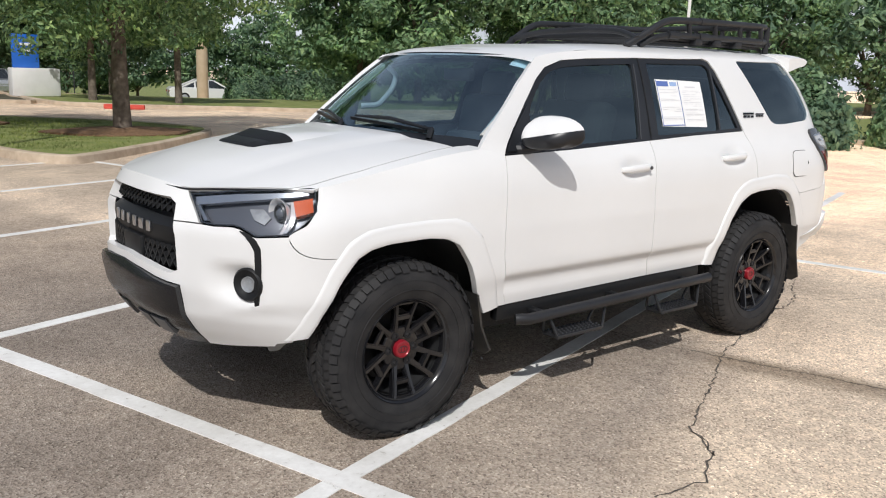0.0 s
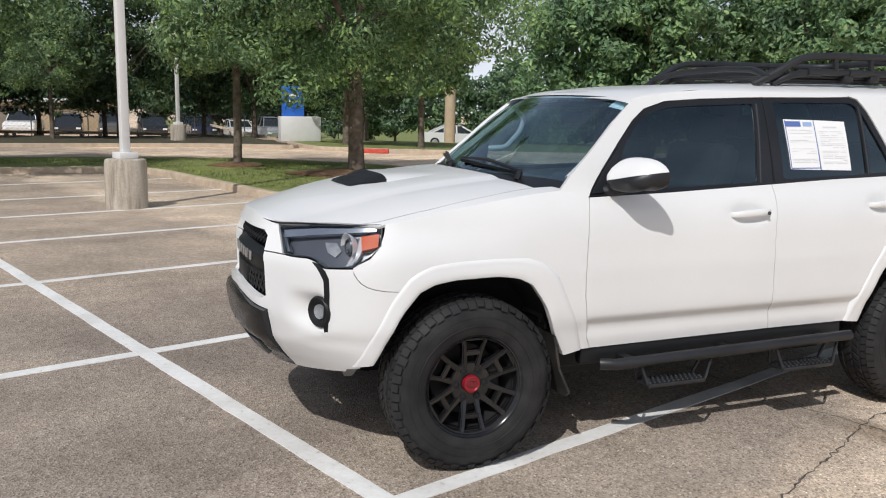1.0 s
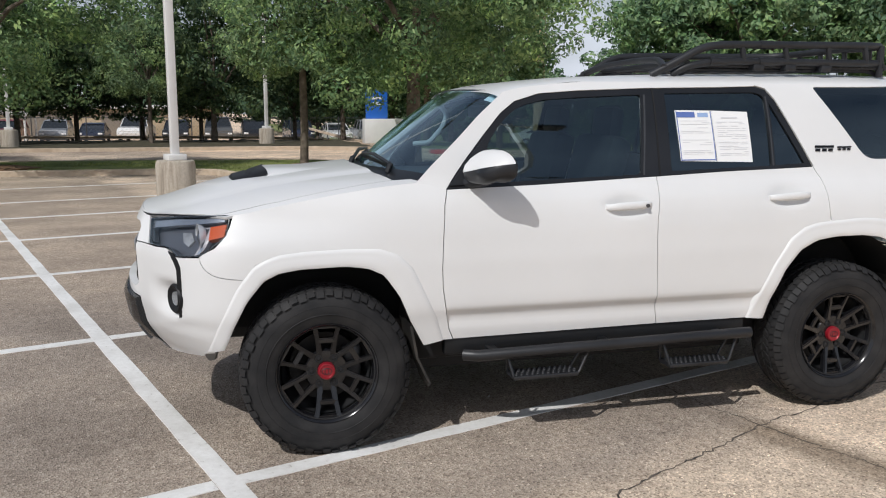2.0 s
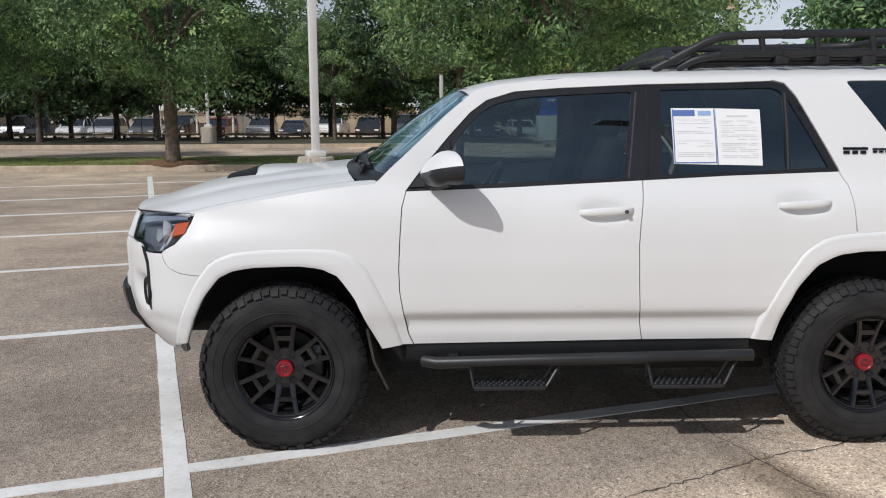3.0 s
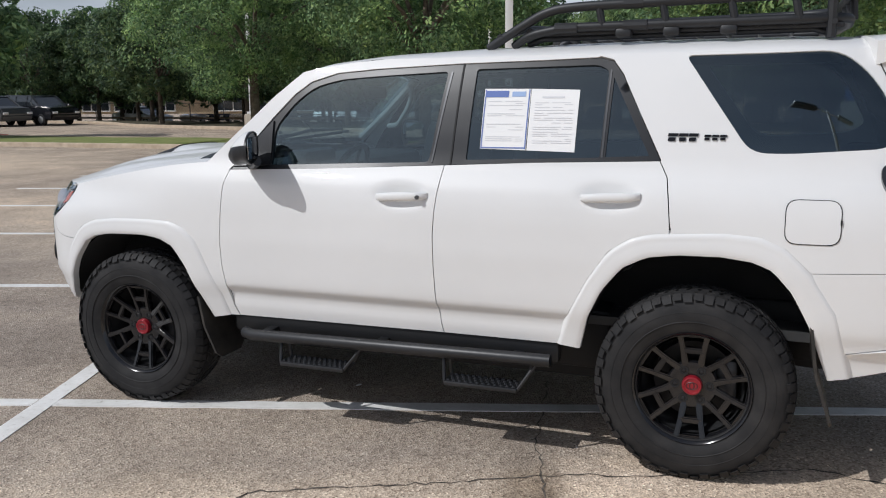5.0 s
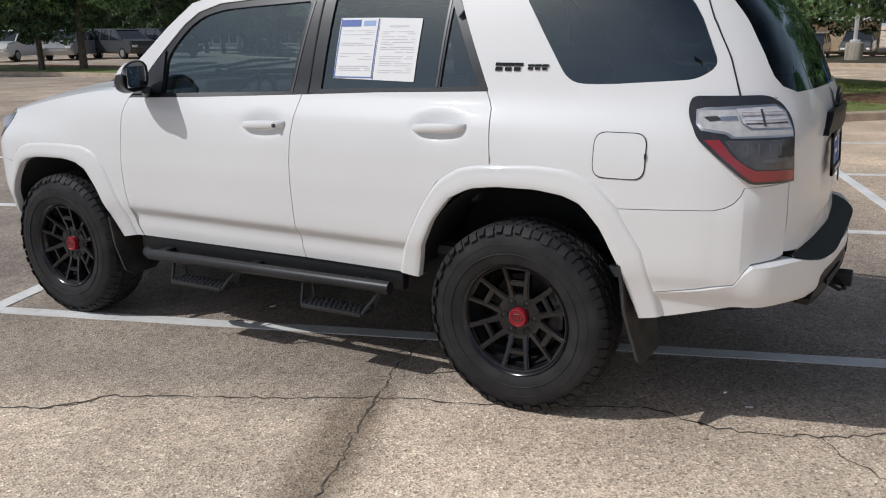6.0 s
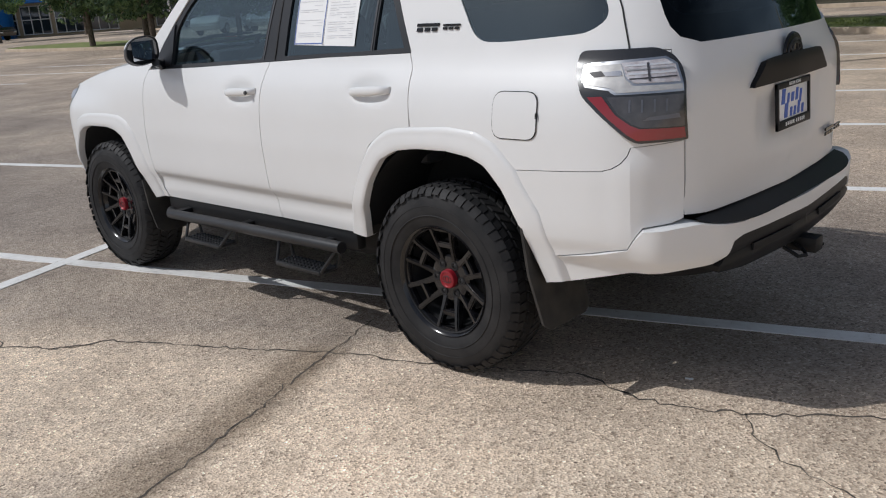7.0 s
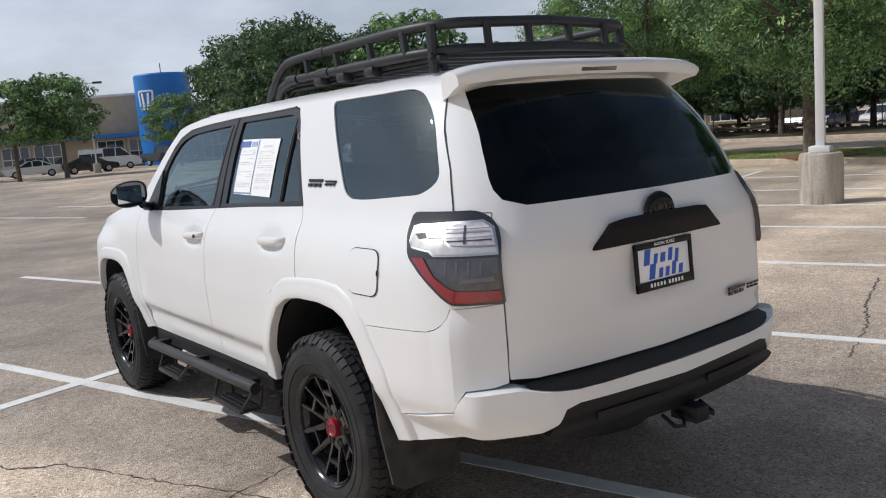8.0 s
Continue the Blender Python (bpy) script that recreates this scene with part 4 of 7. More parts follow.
ribs = both("indicator_lens", patch(counter([(5.122, 1.264), (5.258, 1.274), (5.292, 1.253), (5.308, 1.204), (5.165, 1.203), (5.140, 1.218)]), wrap, off=.0215, step=.02, depth=.003), clear_ribbed, "clear ribbed lens with a pink tint", parent=tail)
for k in range(4):
    q, h = 1.213 + k * .0125, .0035 + .0015 * (k % 2)
    both("lens_rib", patch(counter([(5.148 - k * .004, q), (5.296 - k * .004, q + .004), (5.294 - k * .004, q + h + .004), (5.146 - k * .004, q + h)]), wrap, off=.024, step=.05, depth=.003), (smoke, lens_bright, clear_chrome, lens_bright)[k], parent=ribs)
both("lens_rib", patch(counter([(5.206, 1.208), (5.214, 1.208), (5.208, 1.262), (5.201, 1.262)]), wrap, off=.0245, step=.05, depth=.003), smoke, parent=ribs)
both("brake_lens", patch(counter([(5.012, 1.166), (5.064, 1.168), (5.114, 1.112), (5.166, 1.076), (5.192, 1.066), (5.334, 1.064), (5.340, 1.030), (5.185, 1.028), (5.15, 1.050)]), wrap, off=.020, step=.02, depth=.005), tail_red, "red lens stripe", parent=tail)
smoked = both("smoked_lens", patch(counter([(5.080, 1.166), (5.322, 1.170), (5.335, 1.068), (5.196, 1.070), (5.170, 1.080), (5.121, 1.115)]), wrap, off=.019, step=.02, depth=.004), smoke, "smoked lower lens", parent=tail)
for k in range(4):
    q = 5.155 + k * .038
    both("lens_rib", patch(counter([(q, 1.118), (q + .006, 1.118), (q + .003, 1.158), (q - .003, 1.158)]), wrap, off=.0205, step=.05, depth=.002), lamp_grey, parent=smoked)
both("lens_rib", patch(counter([(5.20, 1.092), (5.318, 1.096), (5.312, 1.110), (5.22, 1.104)]), wrap, off=.0205, step=.05, depth=.002), lamp_grey, parent=smoked)

# roof, spoiler, pillars
ROOF = [(.80, 1.690), (.86, 1.712), (.94, 1.735), (1.02, 1.751), (1.31, 1.783), (1.72, 1.802), (2.12, 1.814), (2.66, 1.822), (3.1, 1.822), (3.40, 1.812)]


def roof_z(x, t):
    top = lerp(ROOF, x)
    e = edge_z(x)
    return e + (top - e) * (1 - abs(t) ** 4.2) ** .75


def edge_z(x):
    return min(TOP_Z, lerp(ROOF, x) - .03)


def roof(x, t):
    e = edge_z(x)
    y = float(np.interp(x, row(round(e, 3))[:, 0], row(round(e, 3))[:, 1]))
    return (x + .05 * (t * t) * smooth01((1.1 - x) / .3), -y * t, roof_z(x, t))


bm = bmesh.new()
rows2 = [[bm.verts.new(roof(x, t)) for t in np.r_[-1, -.985, -.96, np.linspace(-.92, .92, 33), .96, .985, 1]] for x in np.r_[np.linspace(.835, 1.2, 12), np.linspace(1.28, 3.40, 30)]]
for a, b in zip(rows2, rows2[1:]):
    for k in range(len(a) - 1):
        bm.faces.new((a[k], b[k], b[k + 1], a[k + 1]))
bmesh.ops.recalc_face_normals(bm, faces=bm.faces)
if sum(f.normal.z for f in bm.faces) < 0:
    bmesh.ops.reverse_faces(bm, faces=bm.faces)
part("roof", bm, paint, car, angle=60)
# rail over the doors and the front pillar
TRIM = [(.584, 1.242), (.68, 1.364), (.784, 1.485), (.888, 1.596), (.967, 1.653), (1.1, 1.692), (1.313, 1.708), (1.7, 1.724), (2.115, 1.732), (2.335, 1.739), (2.40, 1.722), (2.447, 1.662), (2.503, 1.552), (2.622, 1.317)]
PILLAR = [(.440, 1.270), (.512, 1.340), (.655, 1.470), (.770, 1.580), (.855, 1.650), (.913, edge_z(.913)), (.97, edge_z(.97)), (1.03, edge_z(1.03)), (1.1, edge_z(1.1)), (1.2, edge_z(1.2)), (1.35, edge_z(1.35)), (1.6, TOP_Z), (2.345, TOP_Z)]
rail_line = [(.57, 1.236)] + TRIM[:10] + [(2.345, 1.7445)] + PILLAR[::-1]
both("roof_rail", patch(side_line(rail_line), wrap, step=.03, depth=.03), paint)
# spoiler over the rear window, growing out of the roof
bm = bmesh.new()
ts = np.r_[-1, -.985, -.96, np.linspace(-.92, .92, 33), .96, .985, 1]
rows2 = []
flank = .608
for t in ts:
    a = abs(t)
    p0 = Vector(roof(3.362, t))
    start = 3.352 + .050 * a ** 5
    tail_x = 3.598 - .045 * a ** 4
    zt = 1.818 - .020 * a ** 3 - .016 * a ** 12
    low_z = 1.757 - .022 * a ** 3
    wide = math.copysign(flank * a, p0.y)
    z0 = max(p0.z + .004, zt - .004)
    prof = [(0, z0, 1), (.30, max(z0, zt - .001), 1.02), (.60, zt, 1.05), (.84, zt - .006, 1.07), (.975, zt - .018, 1.075), (1, zt - .032, 1.07), (.93, low_z - .004, 1.055), (.60, low_z - .016, 1.03), (.30, low_z - .034, 1.01), (.0, low_z - .048, 1.0)]
    rows2.append([bm.verts.new((start + (tail_x - start) * u, wide * k, z)) for u, z, k in prof])
for a, b in zip(rows2, rows2[1:]):
    for k in range(len(a)):
        bm.faces.new((a[k], a[(k + 1) % len(a)], b[(k + 1) % len(a)], b[k]))
bm.faces.new(rows2[0])
bm.faces.new(rows2[-1][::-1])
bmesh.ops.recalc_face_normals(bm, faces=bm.faces)
spoiler = part("roof_spoiler", bm, paint, car, angle=50)
part("brake_light", box_bm((.010, .19, .015), (3.5875, 0, 1.771), .003, Matrix.Rotation(radians(28), 4, "Y")), smoke, spoiler, "thin high brake light")

# side windows: black frame with panes
G_FRONT = rounded([(.80, 1.265), (.80, 1.44), (.895, 1.56), (.99, 1.632), (1.127, 1.664), (1.313, 1.676), (1.66, 1.692), (1.61, 1.292)], [.01, .05, .05, .05, .05, .05, .02, .02], 4)
G_REAR = rounded([(1.785, 1.305), (1.795, 1.700), (2.34, 1.709), (2.385, 1.685), (2.374, 1.325)], [.01, .015, .03, .02, .01], 4)
G_VENT = [(2.397, 1.327), (2.408, 1.655), (2.576, 1.335)]
frame_line = TRIM + [(2.095, 1.300), (1.69, 1.282), (1.05, 1.253)]
surround = both("window_frame", patch(side_line(frame_line), wrap, off=-.006, step=.03, holes=[side_line(G_FRONT), side_line(G_REAR), side_line(G_VENT)], depth=.02), trim_black, "satin black window surround")
for g in (G_FRONT, G_REAR, G_VENT):
    both("side_window", patch(side_line(g), wrap, off=-.014, step=.05, depth=0), front_glass if g is G_FRONT else tint_glass, "tinted side window", parent=surround)
both("pillar_seam", patch(side_line([(1.712, 1.285), (1.719, 1.285), (1.735, 1.724), (1.727, 1.724)]), wrap, off=-.003, step=.05, depth=.004), deep_black, parent=surround)
both("window_bead", patch(side_line([(1.622, 1.29), (1.630, 1.29), (1.684, 1.69), (1.675, 1.69)]), wrap, off=-.003, step=.05, depth=.006), gunmetal, parent=surround)
both("window_bead", patch(side_line([(2.379, 1.325), (2.387, 1.325), (2.398, 1.685), (2.391, 1.688)]), wrap, off=-.003, step=.05, depth=.006), gunmetal, parent=surround)

# windscreen and cowl
def screen(u, v):
    """u across from -1 to 1, v from the cowl to the roof."""
    zb = 1.292 + .008 * u * u
    low = Vector((.30 + .200 * u * u, .795 * u, zb))
    side_top = wrap(*sx(.93, 1.700))
    high = Vector((.842 + .098 * u * u, -side_top[1] * 1.012 * u, 1.716 - .018 * u * u))
    p = low.lerp(high, v)
    bulge = .035 * v * (1 - v) * 4 * .6
    roll = .024 * u ** 8
    return (p.x - bulge * .6 + roll, p.y, p.z + bulge * .8 - roll)


bm = patch([(-1, 0), (1, 0), (1, 1), (-1, 1)], screen, step=.07, depth=0)
bmesh.ops.reverse_faces(bm, faces=bm.faces)
windscreen = part("windscreen", bm, screen_glass, car, "clear windscreen with a dealer sticker")
part("screen_sticker", patch([(-.982, .868), (-.80, .885), (-.80, .985), (-.962, .972)], screen, off=.004, step=.03, depth=0), paper, windscreen, "small white sticker")
for u0 in (-1, 1):
    b = tube([Vector(screen(u0 * .995, v)) + Vector((-.002, 0, .002)) for v in np.linspace(0, .90, 14)], .007, 6)
    part("screen_seal", b, trim_black, windscreen)
part("screen_seal", tube([Vector(screen(u, .995)) + Vector((.002, 0, .001)) for u in np.linspace(-1, 1, 20)], .004, 6), trim_black, windscreen)
bm = bmesh.new()
ra = [bm.verts.new((.235 + .16 * u * u, .775 * u, bonnet_z(.25, .7 * u) - .012)) for u in np.linspace(-1, 1, 24)]
rb = [bm.verts.new(Vector(screen(u, .03)) + Vector((.0, 0, .006))) for u in np.linspace(-1, 1, 24)]
for k in range(23):
    bm.faces.new((ra[k], ra[k + 1], rb[k + 1], rb[k]))
part("cowl", bm, trim_black, car, "black plastic cowl below the windscreen")
for ya, yb in ((-.50, .06), (.12, .58)):
    bm = bmesh.new()
    pa, pb = Vector(screen(ya / .735, .03)) + Vector((-.03, 0, .03)), Vector(screen(yb / .735, .10)) + Vector((-.02, 0, .03))
    tube([pa, pa.lerp(pb, .5) + Vector((-.01, 0, .02)), pb], [.009, .011, .006], 6, bm)
    bar(bm, pa.lerp(pb, .1) + Vector((.015, 0, -.016)), pb + Vector((.012, .05, -.016)), .02, .016, up=(0, 0, 1))
    tube([pa + Vector((-.02, 0, -.04)), pa + Vector((-.005, 0, .0)), pa], .016, 8, bm)
    part("wiper", bm, trim_black, car, "black windscreen wiper")

# door mirrors
MIR_F = [(0, .012, .04), (.04, .034, .066), (.14, .050, .086), (.35, .063, .104), (.7, .071, .114), (.93, .074, .117), (1.0, .071, .114)]
bm = bmesh.new()
rings = []
for f in np.r_[0, .015, .04, .09, .15, np.linspace(.22, 1, 14)]:
    hz, hy = (float(np.interp(f, [q[0] for q in MIR_F], [q[k] for q in MIR_F])) for k in (1, 2))
    x, yc, zc = .6925 + .1125 * f, -.945 - .030 * f, 1.318 + .034 * smooth01(f * 1.3)
    ring = []
    for a in np.linspace(0, 2 * math.pi, 32, endpoint=False):
        c, d = math.cos(a), math.sin(a)
        k = 1 / (abs(c) ** 3.2 + abs(d) ** 3.2) ** (1 / 3.2)
        out = max(0, -c * k)
        ring.append(bm.verts.new((x - .012 * (c * k) ** 2 * (1 - f), yc + hy * c * k, zc + hz * d * k * (1 - .30 * out ** 2) + .006 * c * f)))
    rings.append(ring)
for a, b in zip(rings, rings[1:]):
    for k in range(32):
        bm.faces.new((a[k], a[(k + 1) % 32], b[(k + 1) % 32], b[k]))
bm.faces.new(rings[0])
inner = [bm.verts.new(v.co.lerp(Vector((v.co.x, -.981, 1.356)), .06)) for v in rings[-1]]
deep = [bm.verts.new(v.co + Vector((-.012, 0, 0))) for v in inner]
for p, q in ((rings[-1], inner), (inner, deep)):
    for k in range(32):
        bm.faces.new((p[k], p[(k + 1) % 32], q[(k + 1) % 32], q[k]))
bm.faces.new(deep)
for v in bm.verts:
    v.co.x += .35 * (-v.co.y - .97)
bmesh.ops.recalc_face_normals(bm, faces=bm.faces)
caps = bm.copy()
for co, no in (((.76, -.98, 1.345), (-.05, .20, 1)), ((.796, -.97, 0), (-1, -.35, 0))):
    bmesh.ops.bisect_plane(caps, geom=caps.verts[:] + caps.edges[:] + caps.faces[:], plane_co=co, plane_no=no, clear_inner=True)
for v in caps.verts:
    v.co = Vector((.77, -.97, 1.345)) + (v.co - Vector((.77, -.97, 1.345))) * 1.022
mirror = both("door_mirror", bm, trim_black, "door mirror with a white upper cap", parent=car, angle=60)
both("mirror_cap", caps, paint, parent=mirror, angle=60)
both("mirror_glass", box_bm((.004, .165, .100), (.804, -.972, 1.352), .002, Matrix.Rotation(radians(19.3), 4, "Z")), mirror_mat, parent=mirror)
bm = bmesh.new()
tube([(.69, -.80, 1.262), (.73, -.85, 1.267), (.78, -.90, 1.285)], [.032, .026, .022], 10, bm)
both("mirror_foot", bm, trim_black, parent=mirror)
both("mirror_sail", patch(side_line([(.60, 1.252), (.69, 1.365), (.79, 1.47), (.80, 1.262)]), wrap, off=.004, step=.03, depth=.012), trim_black, parent=surround)

# door handles in shallow cups
for x0, x1, zc in HANDLES:
    bm = bmesh.new()
    rows2 = []
    for f in np.linspace(0, 1, 14):
        x = x0 + (x1 - x0) * f
        w = .020 * (1 - .30 * abs(2 * f - 1) ** 3)
        out = .026 * (1 - abs(2 * f - 1) ** 6) - .006
        y = wrap(*sx(x, zc))[1]
        rows2.append([bm.verts.new((x, y - out - .011 * math.cos(a), zc - .004 + .012 * f + w * math.sin(a))) for a in np.linspace(0, 2 * math.pi, 12, endpoint=False)])
    for a, b in zip(rows2, rows2[1:]):
        for k in range(12):
            bm.faces.new((a[k], a[(k + 1) % 12], b[(k + 1) % 12], b[k]))
    bm.faces.new(rows2[0])
    bm.faces.new(rows2[-1])
    bmesh.ops.recalc_face_normals(bm, faces=bm.faces)
    h = both("door_handle", bm, paint, parent=front_door if x0 < 2 else rear_door, angle=50)
    if x0 < 2:
        b = lathe([(0, -.002), (.009, -.002), (.010, .004), (0, .004)], 16)
        b.transform(Matrix.Translation((x1 - .035, wrap(*sx(x1, zc))[1] - .0325, zc + .003)))
        part("key_lock", b, gunmetal, front_door)

# badge on the quarter panel: plain black marks
def badge_row(parent, m, cells):
    """Small raised marks side by side, each two slanted bars: left, width, height."""
    for x, w, h in cells:
        g = bmesh.new()
        add_box(g, (w, h * .36, .006), Matrix.Translation((0, h * .30, 0)))
        add_box(g, (w * .72, h * .42, .006), Matrix.Translation((-w * .06, -h * .27, 0)))
        for v in g.verts:
            v.co.x += v.co.y * .14
        g.transform(m @ Matrix.Translation((x + w / 2, 0, 0)))
        part("badge_mark", g, gloss_black, parent, "small raised black mark")


CELLS = [(0, .040, .033), (.043, .036, .033), (.082, .036, .033), (.142, .026, .022), (.172, .026, .022), (.202, .026, .022)]
pq, qq = Vector(wrap(*sx(2.76, 1.41))), Vector(wrap(*sx(2.76, 1.43)))
badge_row(quarter, Matrix.Translation(Vector((2.646, 0, 0)) + Vector((0, pq.y - .003, pq.z))) @ Matrix.Rotation(radians(90) - math.atan2(qq.y - pq.y, .02), 4, "X"), CELLS)
badge_row(tailgate, Matrix.Translation((3.843, .40, .865)) @ Matrix.Rotation(radians(5), 4, "Z") @ Matrix.Rotation(radians(90), 4, "Z") @ Matrix.Rotation(radians(90), 4, "X"), CELLS)

# papers taped inside the rear door window
SHEETS = [[(1.845, 1.355), (2.052, 1.350), (2.053, 1.612), (1.843, 1.614)], [(2.056, 1.350), (2.265, 1.345), (2.268, 1.606), (2.055, 1.612)]]
for k, sh in enumerate(SHEETS):
    pg = part("window_paper", patch(side_line(sh), wrap, off=-.009, step=.05, depth=.002), paper, car, "white printed dealer sheet taped to the window")
    (xa, zb), (xb, _), (xc, zt), _ = sh

    def bar_on(x0, x1, z0, z1, mt, nm):
        part(nm, patch(side_line([(x0, z0), (x1, z0), (x1, z1), (x0, z1)]), wrap, off=-.0075, step=.08, depth=0), mt, pg)

    if k == 0:
        bar_on(xa + .006, xa + .11, zt - .036, zt - .008, print_blue, "paper_header")
        bar_on(xa + .125, xb - .02, zt - .034, zt - .012, print_blue2, "paper_header")
        for a0, a1, b0, b1 in ((xa + .002, xb - .002, zb + .002, zb + .007), (xa + .002, xa + .007, zb, zt - .002), (xb - .007, xb - .002, zb, zt - .004)):
            bar_on(a0, a1, b0, b1, print_blue, "paper_border")
    else:
        bar_on(xa + .05, xb - .06, zt - .035, zt - .028, print_grey, "paper_line")
    rnd = random.Random(k + 3)
    z = zt - .055
    while z > zb + .03:
        x = xa + .02
        while x < xb - .03:
            ln = rnd.uniform(.03, .16)
            if rnd.random() < .72:
                bar_on(x, min(x + ln, xb - .018), z, z + .0022, print_grey, "paper_line")
            x += ln + .015
        z -= rnd.choice((.0085, .0085, .012, .018))

# wheels
def make_wheel():
    w = new("wheel")
    w.empty_display_size = .1
    tyre = [(.222, -.108), (.238, -.116), (.262, -.129), (.30, -.135), (.335, -.131), (.362, -.122), (.383, -.112), (.392, -.100), (.395, -.06), (.396, 0), (.395, .06), (.392, .1), (.383, .112), (.34, .13), (.262, .131), (.222, .112), (.215, 0)]
    t = part("tyre", lathe(tyre + tyre[:1], 72), rubber, w, "black all-terrain tyre")
    bm = bmesh.new()
    rnd = random.Random(4)
    LUGS = 58
    for i in range(LUGS):
        a0 = 2 * math.pi * i / LUGS
        for col, (yc, wd, sk, ln) in enumerate(((-.088, .042, .10, .80), (-.035, .038, -.25, .74), (.02, .038, .25, .74), (.085, .044, -.10, .80))):
            a = a0 + (col % 2) * math.pi / LUGS + rnd.uniform(-.006, .006)
            arc = 2 * math.pi / LUGS * ln
            vs = []
            for r, sh in ((.388, 1.0), (.4035 if abs(yc) < .06 else .4015, .92)):
                for da, dy in ((-.5, -.5), (.5, -.5), (.5, .5), (-.5, .5)):
                    aa = a + da * arc * sh + dy * sk * .25
                    yy = yc + dy * wd * sh
                    rr = r - (.010 if abs(yc) > .06 and dy * yc > 0 else 0)
                    vs.append(bm.verts.new((rr * math.cos(aa), yy, rr * math.sin(aa))))
            for q in ((0, 1, 5, 4), (1, 2, 6, 5), (2, 3, 7, 6), (3, 0, 4, 7), (4, 5, 6, 7)):
                bm.faces.new([vs[j] for j in q])
        # shoulder lugs running down the side wall
        a = a0 + .02
        arc = 2 * math.pi / LUGS * (.84 if i % 2 else .80)
        rl = .366 if i % 2 else .376
        vs = []
        for da in (-.5, .5):
            for r, y in ((.3985, -.1035), (.3875, -.1190), (rl, -.1315), (rl, -.1235), (.3835, -.110), (.39, -.098)):
                vs.append(bm.verts.new((r * math.cos(a + da * arc), y, r * math.sin(a + da * arc))))
        for j in range(5):
            bm.faces.new((vs[j], vs[j + 1], vs[j + 7], vs[j + 6]))
        bm.faces.new(vs[:6][::-1])
        bm.faces.new(vs[6:])
    bmesh.ops.recalc_face_normals(bm, faces=bm.faces)
    tagged(part("tread", bm, rubber, t), kind="stuff")
    bm = bmesh.new()
    for r, y, wd in ((.285, -.1335, .006), (.325, -.1325, .003)):
        tube([(r * math.cos(a), y, r * math.sin(a)) for a in np.linspace(0, 2 * math.pi, 73)], wd * .5, 5, bm)
    part("sidewall_ring", bm, rubber, t)
    rim = part("rim", lathe([(.225, -.109), (.231, -.119), (.237, -.1235), (.2405, -.117), (.234, -.106), (.226, -.101), (.219, -.094), (.213, -.03), (.20, .1), (.222, .112), (.225, .1)], 72), wheel_black, w, "gloss black alloy rim", angle=50)
    part("barrel", lathe([(.216, -.07), (.195, .02), (.188, .10), (.02, .105), (.02, .10), (.18, .095), (.205, -.07)], 48), liner, rim)
    for i in range(6):
        c = i * math.pi / 3 + math.pi / 2 - math.pi
        rad, tan = Vector((math.cos(c), 0, math.sin(c))), Vector((-math.sin(c), 0, math.cos(c)))

        def pt(r, q, y):
            return rad * r + tan * q + Vector((0, y, 0))

        # a forked spoke: two legs, an inner bridge, an outer bridge at the rim
        bm = bmesh.new()
        for d in (-1, 1):
            rings = []
            for r, q, y, wd in ((.070, .029, -.048, .030), (.110, .034, -.058, .025), (.150, .040, -.069, .022), (.190, .048, -.081, .021), (.212, .053, -.086, .024), (.230, .058, -.091, .030)):
                rings.append([bm.verts.new(pt(r, d * q + e * wd / 2, y + h)) for e, h in ((-1, -.018), (1, -.018), (1, .020), (-1, .020))])
            for p, q in zip(rings, rings[1:]):
                for k in range(4):
                    bm.faces.new((p[k], p[(k + 1) % 4], q[(k + 1) % 4], q[k]))
            bm.faces.new(rings[0][::-1])
            bm.faces.new(rings[-1])
        bar(bm, pt(.150, -.048, -.069), pt(.150, .048, -.069), .024, .034)
        bar(bm, pt(.220, -.054, -.086), pt(.220, .054, -.086), .018, .030)
        bmesh.ops.recalc_face_normals(bm, faces=bm.faces)
        bmesh.ops.bevel(bm, geom=[e for e in bm.edges if e.calc_face_angle(0) > .7], offset=.005, segments=2, affect="EDGES")
        part("spoke", bm, wheel_black, rim)
    part("hub", lathe([(0, -.062), (.045, -.063), (.082, -.067), (.096, -.065), (.103, -.056), (.104, -.035), (.085, .0), (0, .0)], 48), wheel_black, rim)
    cap = part("hub_cap", lathe([(0, -.082), (.029, -.082), (.032, -.0855), (.038, -.084), (.041, -.078), (.042, -.056), (0, -.056)], 36), cap_red, w, "red hub cap")
    b = bmesh.new()
    for rx_, rz_ in ((.023, .015), (.009, .014)):
        tube([(rx_ * math.cos(a), -.0815, rz_ * math.sin(a)) for a in np.linspace(0, 2 * math.pi, 25)], .0026, 5, b)
    part("cap_emblem", b, cap_dark, cap)
    for i in range(6):
        a = i * math.pi / 3 + math.pi / 6 + math.pi / 6
        b = lathe([(0, -.0685), (.006, -.0685), (.009, -.066), (.009, -.05), (0, -.05)], 6)
        b.transform(Matrix.Translation((.069 * math.cos(a), 0, .069 * math.sin(a))))
        part("lug_nut", b, trim_black, rim)
        b = lathe([(.011, -.0695), (.0185, -.0695), (.0185, -.064), (.011, -.064), (.011, -.0695)], 16)
        b.transform(Matrix.Translation((.069 * math.cos(a), 0, .069 * math.sin(a))))
        part("lug_recess", b, deep_black, rim)
    part("brake_disc", lathe([(.05, .03), (.05, .02), (.165, .02), (.165, .045), (.05, .045), (.05, .03)], 48), steel, w, "grey brake disc")
    part("brake_caliper", box_bm((.09, .07, .16), (.13, .025, .02), .015), gunmetal, w)
    return w


